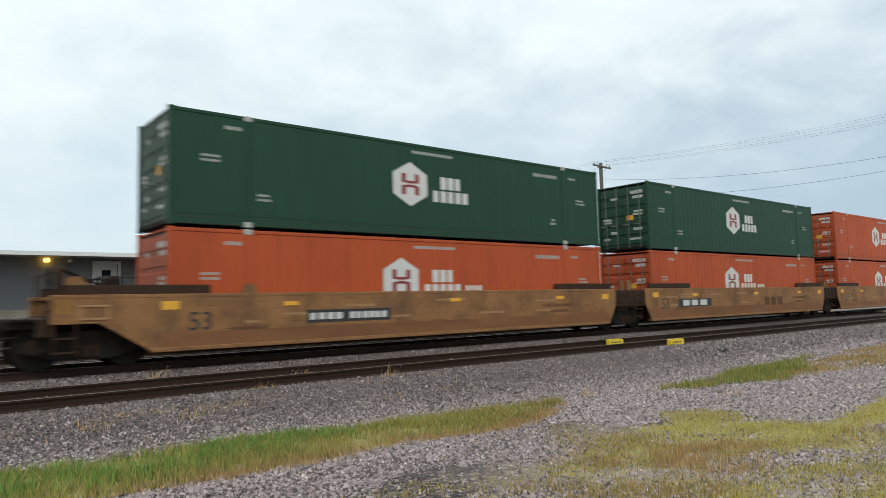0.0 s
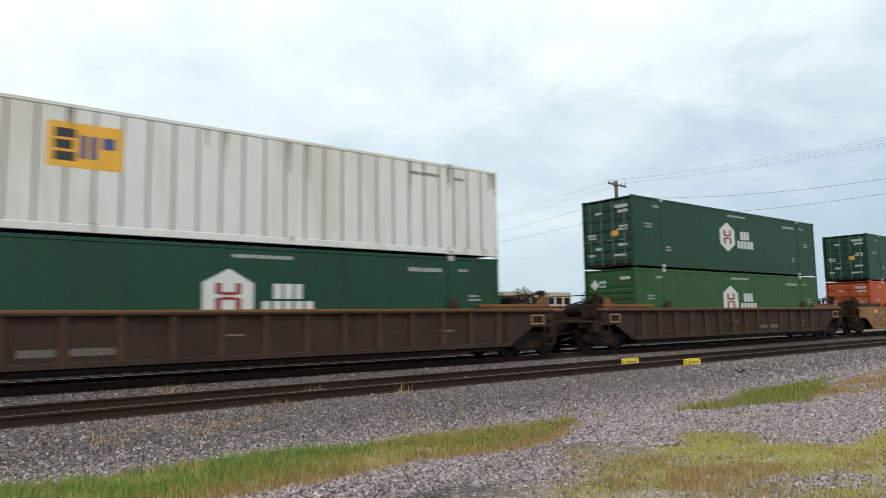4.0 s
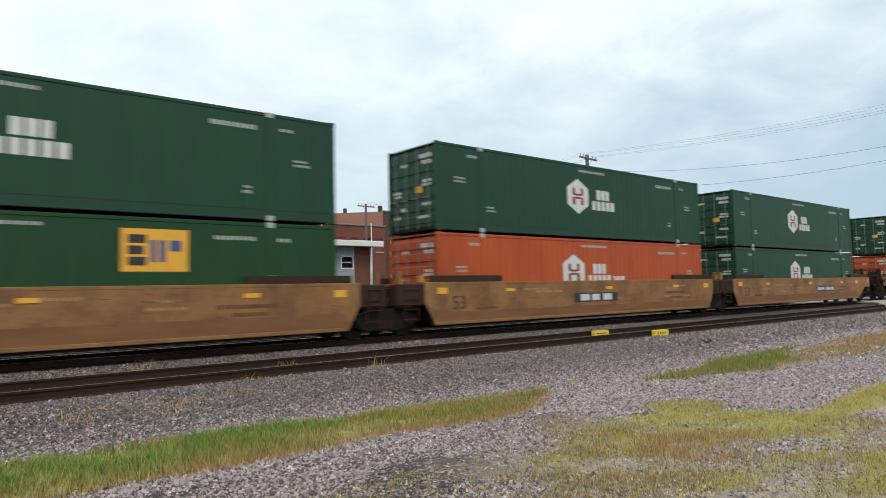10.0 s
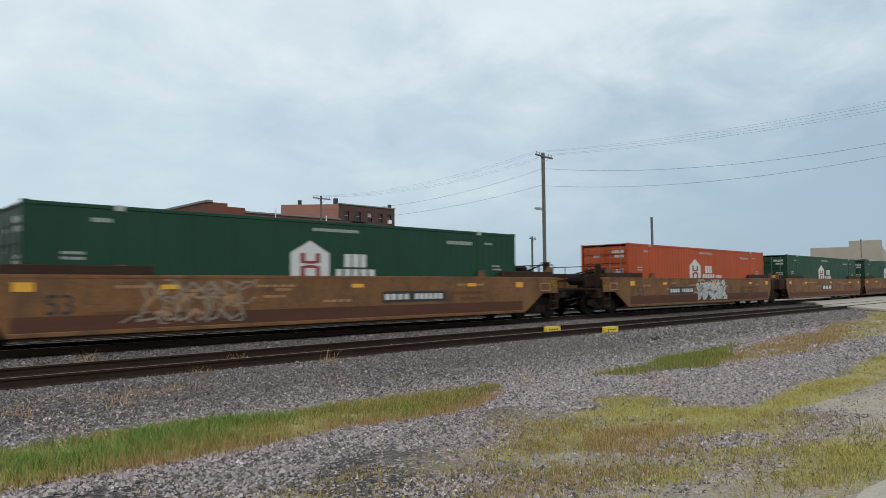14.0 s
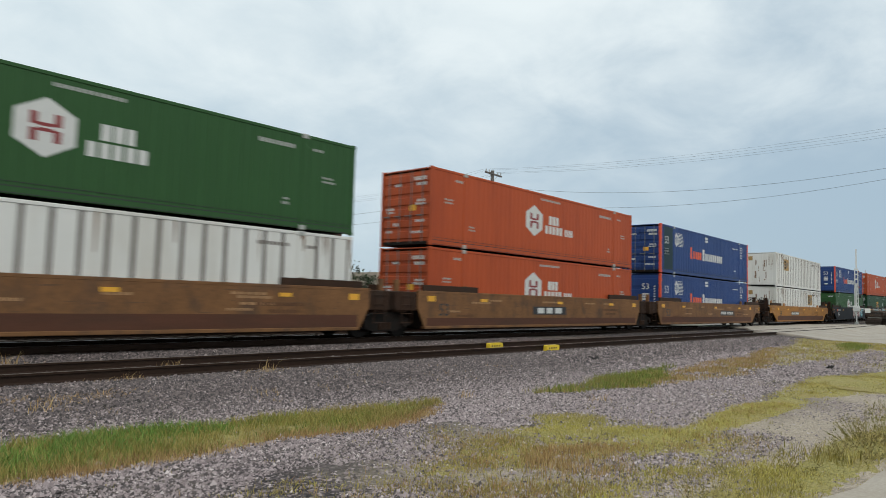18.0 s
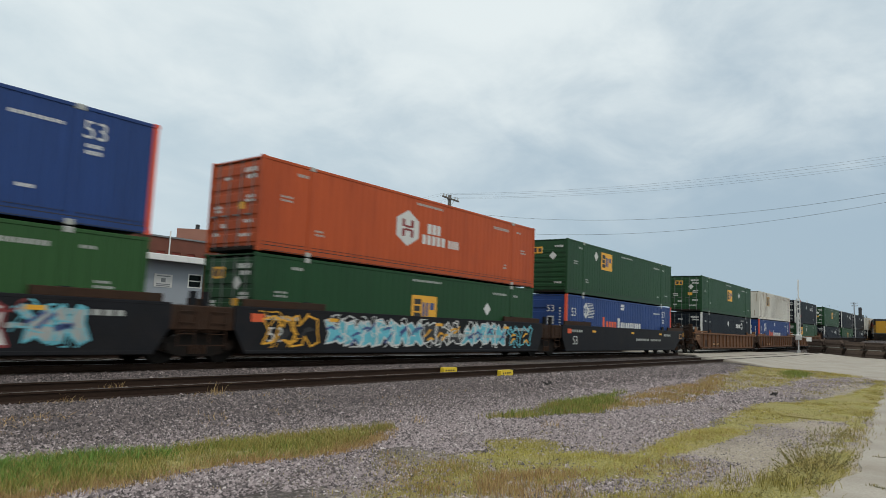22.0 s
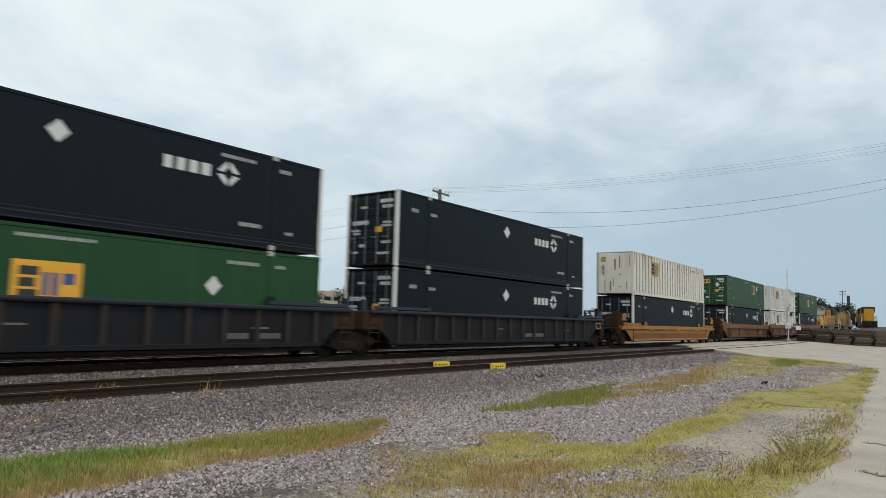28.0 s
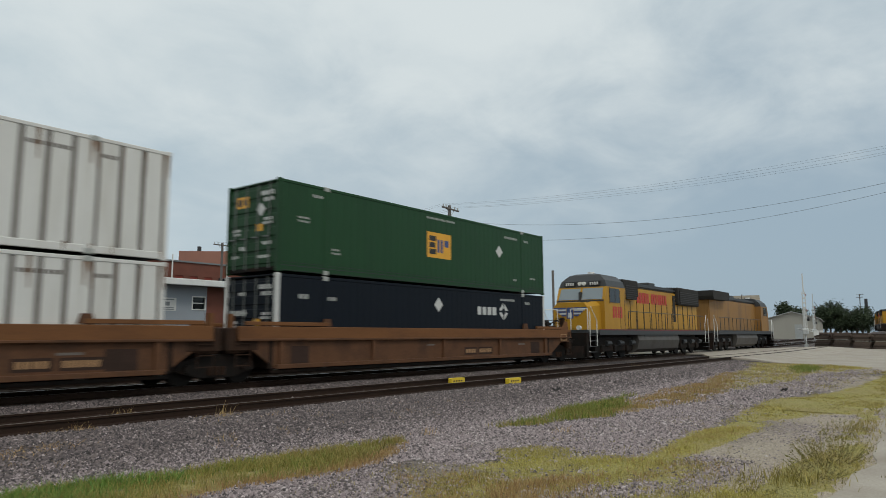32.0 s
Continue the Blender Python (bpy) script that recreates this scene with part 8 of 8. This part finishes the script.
blades("dry_grass", "patchy reddish grass standing in the gravel", tufts(380, WORN, 12, 0.05, 0.6, 1.9), "grass_dry", 0.03, 0.10, 0.003, 0.5)
blades("yellow_grass", "scattered olive grass tufts in the gravel", tufts(1050, WORN, 15, 0.06, 0.5, 1.4), "grass_olive", 0.02, 0.085, 0.0033, 0.6)
blades("yellow_grass", "low yellow-green grass in the gravel", tufts(1800, WORN, 14, 0.07, 0.5, 1.3), "grass_yellow", 0.01, 0.045, 0.0035, 0.9)
blades("yellow_grass", "yellow-green grass beside the worn ground", tufts(260, FRONT, 16, 0.06, 0.3, 1.4), "grass_yellow", 0.015, 0.07, 0.0035, 0.7)
blades("yellow_grass", "low yellow-green grass near the crossing", tufts(1700, FAR, 13, 0.15, 0.6, 1.0), "grass_yellow", 0.02, 0.09, 0.011)
blades("dry_grass", "dry grass near the crossing", tufts(240, FAR, 12, 0.14, 0.8, 1.6), "grass_dry", 0.03, 0.11, 0.010)
blades("yellow_grass", "olive grass near the crossing", tufts(500, FAR, 12, 0.16, 0.6, 1.3), "grass_olive", 0.03, 0.12, 0.011)
blades("sparse_weeds", "thin weeds on the bare ground by the crossing", tufts(260, [(20, 3.6), (31, 3.1), (36, 3.4), (38, 4.6), (32, 5.2), (22, 5.2)], 8, 0.12, 0.4, 1.5), "grass_olive", 0.02, 0.08, 0.009)
blades("grass_strip", "green grass near the crossing", tufts(300, FAR_GREEN, 12, 0.13, 0.5), "grass_green", 0.05, 0.18, 0.011)
blades("yellow_grass", "yellow-green grass of the tongue beside the ballast", tufts(1300, LINK, 15, 0.07, 0.25, 1.0), "grass_yellow", 0.015, 0.06, 0.004, 0.9)
blades("dry_grass", "dry stems in the tongue of low grass", tufts(160, LINK, 10, 0.07, 0.3, 1.5), "grass_dry", 0.02, 0.08, 0.0035, 0.6)
blades("yellow_grass", "thin yellowish grass on the bare soil", tufts(620, SCANT, 14, 0.07, 0.3, 1.2), "grass_yellow", 0.015, 0.06, 0.003, 0.9)
blades("sparse_weeds", "thin olive weeds on the bare soil", tufts(120, SCANT, 10, 0.06, 0.3, 1.6), "grass_olive", 0.03, 0.12, 0.003, 0.6)
blades("verge_grass", "green grass along the drive edge", tufts(150, CLUMP, 14, 0.06, 0.25, 1.6), "grass_olive", 0.02, 0.09, 0.004, 0.7)
blades("verge_grass", "olive grass along the drive edge", tufts(760, CLUMP, 15, 0.08, 0.2, 1.3), "grass_yellow", 0.008, 0.045, 0.004, 0.9)
blades("verge_grass", "ragged grass along the drive edge", tufts(420, EDGE, 12, 0.09, 0.3, 1.5), "grass_olive", 0.02, 0.09, 0.006, 0.8)
blades("sparse_weeds", "sparse low weeds in the gravel", tufts(900, SPARSE, 8, 0.05, 0.8, 1.9), "grass_olive", 0.015, 0.07, 0.0035)
blades("sparse_weeds", "sparse dry stalks on the ballast shoulder", tufts(60, SHOULDER, 10, 0.10, 0.5, 1.9), "grass_dry", 0.02, 0.10, 0.004, 0.9)


def bush(name, label, x, y, n, spread, h, mat="weed"):
    p = rng.normal(0, spread, (n, 2)) + (x, y)
    return blades(name, label, p, mat, h * 0.35, h, 0.006, 0.7, "weed")


def scrub(label, x, y, rx, ry, h, n, seed):
    """Scraggly weed bush: thin crooked stems with small leaves along them."""
    g = np.random.default_rng(seed)
    b = thing("weed_bush", label, "weed", at=pose(x, y, ground_z(x, y)))
    bm = bmesh.new()
    leaf = []
    for _ in range(n):
        a, rr = g.uniform(0, 6.28), g.uniform(0.1, 1) ** 0.6
        px, py = math.cos(a) * rx * rr, math.sin(a) * ry * rr
        top = (px * 1.25 + g.normal(0, 0.06), py * 1.25 + g.normal(0, 0.06), h * (1.05 - 0.6 * rr) * g.uniform(0.6, 1.1))
        root = (px * 0.8, py * 0.8, -0.02)
        tube(bm, root, top, 0.0035, 3, 0.0015)
        for k in range(9):
            s_ = g.uniform(0.25, 1.0)
            c = np.array(root) * (1 - s_) + np.array(top) * s_ + g.normal(0, 0.012, 3)
            u = g.normal(0, 1, 3)
            u = u / np.linalg.norm(u) * g.uniform(0.008, 0.022)
            w = np.cross(u, g.normal(0, 1, 3))
            w = w / (np.linalg.norm(w) + 1e-9) * 0.007
            leaf.append([c - u, c - w, c + u, c + w])
    part("stems", bm, "weed", b)
    lv = pydata("leaves", np.array(leaf), np.arange(len(leaf))[:, None] * 4 + np.array([[0, 1, 2, 3]]), "weed")
    lv.parent = b
    return b


scrub("scraggly knee-high brown-green weed bush", 10.3, 1.72, 1.0, 0.42, 0.36, 120, 1)
scrub("low scraggly weed bush at the drive edge", 8.8, 1.65, 0.6, 0.3, 0.20, 50, 2)
scrub("low scraggly weed bush at the drive edge", 12.9, 1.95, 0.9, 0.3, 0.24, 35, 3)
bush("weed_bush", "green leafy weeds at the drive edge", 8.4, 1.8, 260, 0.25, 0.18, "grass_olive")
scrub("thin branching weed at the drive edge", 5.45, 2.05, 0.35, 0.2, 0.24, 16, 5)
scrub("thin branching weed on the bare soil", 5.9, 2.2, 0.3, 0.25, 0.20, 12, 7)
scrub("thin branching weed at the drive edge", 7.7, 1.95, 0.3, 0.2, 0.20, 14, 6)
for x, y, h, k in ((7.75, 11.45, 0.5, 34), (4.4, 15.0, 0.5, 40), (6.6, 13.0, 0.3, 60), (8.3, 10.6, 0.14, 20), (8.8, 7.3, 0.3, 30), (10.3, 5.6, 0.3, 40), (5.2, 11.6, 0.35, 40), (3.2, 9.6, 0.25, 70), (2.1, 9.7, 0.3, 70), (6.3, 9.2, 0.22, 25), (30, 12.5, 0.4, 40)):
    bush("weed_tuft", "straw-coloured weed tuft in the ballast", x, y, k // 2, 0.12, h * 0.62, "grass_dry")


DEAD = ((2.35, 10.2), (3.0, 10.25), (3.6, 10.0), (4.15, 10.1), (7.65, 11.3), (5.1, 11.5), (9.0, 13.6), (4.3, 14.8))


def inside(p, outline):
    o, hit = np.array(outline), np.zeros(len(p), bool)
    for a, b in zip(o, np.roll(o, -1, 0)):
        hit ^= ((a[1] > p[:, 1]) != (b[1] > p[:, 1])) & (p[:, 0] < (b[0] - a[0]) * (p[:, 1] - a[1]) / (b[1] - a[1] + 1e-12) + a[0])
    return hit


def stones(name, label, n, x0, x1, y0, y1, size, dens=None, mat="gravel"):
    """Crushed stones: irregular low pyramids on a five-cornered base, half sunk."""
    ring = np.array([(math.cos(k * 1.2566), math.sin(k * 1.2566), -0.25) for k in range(5)])
    base = np.concatenate([[(0, 0, 0.9)], ring])
    tri = np.array([(0, k + 1, (k + 1) % 5 + 1) for k in range(5)])
    p = np.stack([rng.uniform(x0, x1, n), rng.uniform(y0, y1, n)], -1)
    if dens is not None:
        p = p[rng.uniform(0, 1, n) < dens(p[:, 0], p[:, 1])]
        n = len(p)
    turf = np.zeros(n, bool)
    for o in (P1, P2, MOUND, RIBBON, CLUMP):
        turf |= inside(p, o)
    p = p[(~turf | (rng.uniform(0, 1, n) < 0.12)) & (p[:, 0] > 0.07 * p[:, 1])]
    n = len(p)
    z = np.array([ground_z(x, y) for x, y in p])
    s = size * rng.lognormal(0, 0.25, n)
    v = (base[None] + rng.uniform(-0.38, 0.38, (n, 6, 3))) * s[:, None, None] * np.array([1.1, 0.9, 0.8])
    a = rng.uniform(0, 2 * np.pi, n)
    c, sn = np.cos(a)[:, None], np.sin(a)[:, None]
    v = np.stack([v[..., 0] * c - v[..., 1] * sn, v[..., 0] * sn + v[..., 1] * c, v[..., 2]], -1)
    v += np.stack([p[:, 0], p[:, 1], z + s * rng.uniform(0.0, 0.55, n)], -1)[:, None]
    f = (np.arange(n)[:, None, None] * 6 + tri[None]).reshape(-1, 3)
    return tagged(pydata(name, v, f, mat), label, "gravel", kind="stuff")


for x, y in DEAD:
    p = rng.normal(0, 1, (110, 2)) * (0.30, 0.14) + (x, y)
    blades("dead_weeds", "flattened dead weeds lying on the ballast", p, "grass_dry", 0.02, 0.09, 0.005, 2.2, "weed")
FADE = lambda x, y: np.clip((y - 7.2) / 2.4, 0.0, 1.0)
PATCHES = lambda x, y: np.clip((lattice(np.stack([x * 0.6, y], -1), 0.8, 31) - 0.36) * 5, 0.12, 1)
stones("ballast", "loose grey-pink crushed ballast stones", 135000, 0, 16, 6.0, 11.6, 0.0172, lambda x, y: 1 - 0.9 * FADE(x, y))
stones("ballast", "oily dark ballast stones along the siding", 120000, 0, 16, 7.2, 11.6, 0.0172, lambda x, y: FADE(x, y), "gravel_dark")
stones("ballast", "oily dark ballast stones between the tracks", 44000, 0, 24, 11.8, 16.6, 0.024, None, "gravel_dark")
stones("ballast", "loose crushed ballast stones", 44000, 16, 40, 6.2, 11.6, 0.026, lambda x, y: 1 - 0.7 * FADE(x, y))
stones("ballast", "oily dark ballast stones along the siding", 22000, 16, 42, 8.5, 11.6, 0.026, lambda x, y: FADE(x, y), "gravel_dark")
stones("gravel_patch", "patch of loose grey gravel", 60000, 7.0, 16.5, 3.7, 6.4, 0.0178, lambda x, y: np.clip(1.6 - np.abs(y - 4.95) / 0.85, 0, 1) * np.clip((16.2 - x) / 1.5, 0, 1))
stones("gravel_patch", "patch of loose grey gravel", 26000, 16, 37, 3.4, 7.6, 0.025, lambda x, y: np.clip(1.3 - np.abs(y - 5.2 - 0.03 * (x - 16)) / 1.5, 0.1, 1))
stones("gravel_patch", "patch of loose grey gravel", 60000, 0, 9.5, 2.4, 6.6, 0.0145, PATCHES)
stones("gravel_patch", "thin scatter of small grey stones on bare soil", 26000, 3, 19, 1.5, 4.4, 0.0105, PATCHES)

for x, y, s in ((17.5, 9.7, 0.34), (21.7, 4.6, 0.24)):
    lump = thing("debris", "small heap of dark debris on the ballast", "debris", at=pose(x, y, ground_z(x, y)))
    heap = bmesh.new()
    for i in range(14):
        a, q = random.uniform(0, 6.28), random.uniform(0.2, 0.8) * s
        tube(heap, (random.gauss(0, s * 0.25), random.gauss(0, s * 0.2), 0.0), (math.cos(a) * q, math.sin(a) * q * 0.6, random.uniform(0.01, 0.09)), 0.03, 5, 0.012)
    part("heap", heap, "debris", lump)


def tree(x, y, z, h, r, seed, label, n=1500, bushy=False):
    g = np.random.default_rng(seed)
    t = thing("tree", label, "tree", at=pose(x, y, z))
    bm = bmesh.new()
    tube(bm, (0, 0, -0.3), (0.1, 0, h * 0.45), h * 0.03, 8, h * 0.018)
    for k in range(7):
        a = k * 2.4
        tube(bm, (0.05, 0, h * (0.2 + 0.04 * k)), (math.cos(a) * r * 0.6, math.sin(a) * r * 0.6, h * (0.5 + 0.05 * k)), h * 0.012, 6, h * 0.004)
    part("trunk", bm, "bark", t)
    cen = g.normal(0, 1, (26, 3))
    cen = cen / np.linalg.norm(cen, axis=1)[:, None] * g.uniform(0.3, 0.95, (26, 1)) * np.array([r, r, h * 0.38]) + np.array([0, 0, h * (0.42 if bushy else 0.58)])
    c = cen[g.integers(0, 26, n)] + g.normal(0, 1, (n, 3)) * np.array([r, r, h * 0.3]) * 0.17
    s = h * 0.022 * g.uniform(0.6, 1.5, n)
    u = g.normal(0, 1, (n, 3))
    u /= np.linalg.norm(u, axis=1)[:, None]
    w = np.cross(u, g.normal(0, 1, (n, 3)))
    w /= np.linalg.norm(w, axis=1)[:, None] + 1e-9
    v = np.stack([c - u * s[:, None], c - w * s[:, None] * 0.6, c + u * s[:, None], c + w * s[:, None] * 0.6], 1)
    f = np.arange(n)[:, None] * 4 + np.array([[0, 1, 2, 3]])
    cr = pydata("crown", v, f, "leaf")
    cr.parent = t
    return t


tree(57.0, 69.3, -0.3, 8.8, 1.7, 11, "leafy dark green tree beside the brick building", 2600)
tree(51.2, 56.6, -0.3, 5.4, 1.3, 12, "low bushy tree by the road", 1200, True)
for k in range(9):
    z_ = math.radians(81.0 + k * 0.33)
    d_ = 205 + 12 * (k % 3)
    tree(math.sin(z_) * d_, math.cos(z_) * d_, 1.6, (10.4, 9.0, 11.0, 8.8, 8.2, 7.0, 8.6, 9.0, 7.2)[k], 3.6, 20 + k, "dark green tree in a distant row", 3600, True)
for k in range(3):
    tree(240 + k * 6, 49.5 - k * 1.2, 2.0, 12.5 - k, 3.6, 60 + k, "dark green tree behind the warehouse", 2500, True)
for k in range(4):
    tree(88 + k * 7, 106 + k * 2, -0.3, 8 + (k % 2) * 2, 4.0, 40 + k, "dark green tree behind the town", 1200, True)


# ---- vehicles by the depot ----
def vehicle(at, label, paint, kind):
    v = thing("parked_truck" if kind == "boom" else "parked_car", label, "truck" if kind == "boom" else "car", at=at)
    if kind == "boom":
        part("cab", prism_y([(-2.9, 0.5), (-1.0, 0.5), (-1.0, 2.3), (-2.2, 2.3), (-2.6, 1.5), (-2.9, 1.4)], -1.0, 1.0), paint, v)
        part("bed", rounded(-0.9, 3.0, -1.05, 1.05, 0.7, 1.25, 0.04), "car_dark", v)
        part("boom", boxes((-0.15, 0.15, -0.15, 0.15, 1.25, 2.4), (-0.5, 1.9, -0.08, 0.08, 2.3, 2.45)), paint, v, "folded white crane boom")
        part("window", boxes((-2.15, -1.3, -1.01, 1.01, 1.55, 2.1)), "glass", v)
        wh = (-2.1, 1.9)
    else:
        part("body", rounded(-2.3, 2.3, -0.9, 0.9, 0.42, 1.05, 0.12, 2), paint, v)
        part("cabin", prism_y([(-1.5, 1.0), (2.1, 1.0), (1.8, 1.72), (-0.7, 1.75)], -0.8, 0.8), paint, v)
        part("window", prism_y([(-1.2, 1.1), (1.9, 1.1), (1.65, 1.62), (-0.65, 1.64)], -0.815, 0.815), "glass", v)
        part("headlight", boxes((-2.33, -2.28, -0.8, -0.5, 0.75, 0.9), (-2.33, -2.28, 0.5, 0.8, 0.75, 0.9)), "lens", v)
        wh = (-1.45, 1.4)
    for x in wh:
        for s in (-1, 1):
            t = part("wheel", tubes(((x, s * 0.72, 0.36), (x, s * 0.95, 0.36), 0.36), n=16), "rubber", v)
            part("hub", tubes(((x, s * 0.95, 0.36), (x, s * 0.965, 0.36), 0.2), n=10), "galv", t)
    return v


vehicle(pose(8.6, 30.5, -0.28, 0, 0, 8), "white utility truck with a folded crane boom parked by the depot", "car_white", "boom")
vehicle(pose(12.2, 31.0, -0.28, 0, 0, 12), "dark sport utility vehicle parked by the depot", "car_dark", "car")
vehicle(pose(46.5, 36.5, -0.28, 0, 0, 20), "white van waiting beyond the crossing", "car_white", "car")
vehicle(pose(50.0, 41.0, -0.28, 0, 0, 20), "white car parked beyond the crossing", "car_white", "car")

# cracks in the drive, with weeds rooted in them
for k, path in enumerate((((24.3, 1.78), (19.5, 1.45), (18.6, 1.1), (16.7, 0.99), (15.7, 1.05)), ((11.6, 1.1), (11.5, 0.77), (11.7, 0.39), (12.6, 0.18), (13.4, -0.3)), ((30.7, 1.6), (28.7, 0.34)), ((51.5, 2.6), (47, 1.4), (44.8, 0.7)),
                          ((9.2, 0.95), (8.9, 0.4), (8.0, -0.2)))):
    r = random.Random(k)
    pts = []
    for (ax, ay), (bx, by) in zip(path, path[1:]):
        pts += [(ax + (bx - ax) * i / 6 + r.uniform(-0.07, 0.07), ay + (by - ay) * i / 6 + r.uniform(-0.035, 0.035)) for i in range(6)]
    bm = bmesh.new()
    for (ax, ay), (bx, by) in zip(pts, pts[1:]):
        d = Vector((bx - ax, by - ay)).normalized()
        hw = r.uniform(0.006, 0.02)
        nx_, ny_ = -d.y * hw, d.x * hw
        z = drive_z(ax, ay)
        prism_z([(ax - nx_, ay - ny_), (bx - nx_, by - ny_), (bx + nx_, by + ny_), (ax + nx_, ay + ny_)], z - 0.002, z + 0.004, bm)
    structure("crack", bm, "crack", "dark crack in the concrete drive")
    w = np.array([pts[i] for i in r.choices(range(len(pts)), k=170)]) + rng.normal(0, 0.03, (170, 2))
    tuft = blades("crack_weeds", "low weeds rooted in a crack of the drive", w, "weed", 0.008, 0.035, 0.006, 0.9, "weed")
    tuft.location.z = 0.03

# ---- the moving train ----
MOVERS += [(lead, 785.8, 0.0), (second, 808.5, 0.0)]
PASSED = (0.0, 22.99, 46.0, 69.02, 92.05, 115.1, 138.19, 161.18, 184.22, 207.33, 230.48, 253.67, 276.9, 300.12, 323.47, 346.88, 370.3, 393.73, 417.17,
          440.85, 464.0, 486.6, 509.3, 532.31, 555.47, 578.79, 602.14, 625.44, 648.74, 672.01, 695.2, 718.47, 741.75)


def on_track(s, z, flip=0):
    return pose(s, MAIN_Y + bend(s), z + rise(s), 0, -math.degrees(math.atan(0.009)) if s > 75 else 0, heading(s) + flip)


def motions():
    for ob, along, z in MOVERS:
        flip = 180 if ob is second else 0
        walk(ob, [(t, on_track(along - p, z, flip)) for t, p in enumerate(PASSED)])


motions()
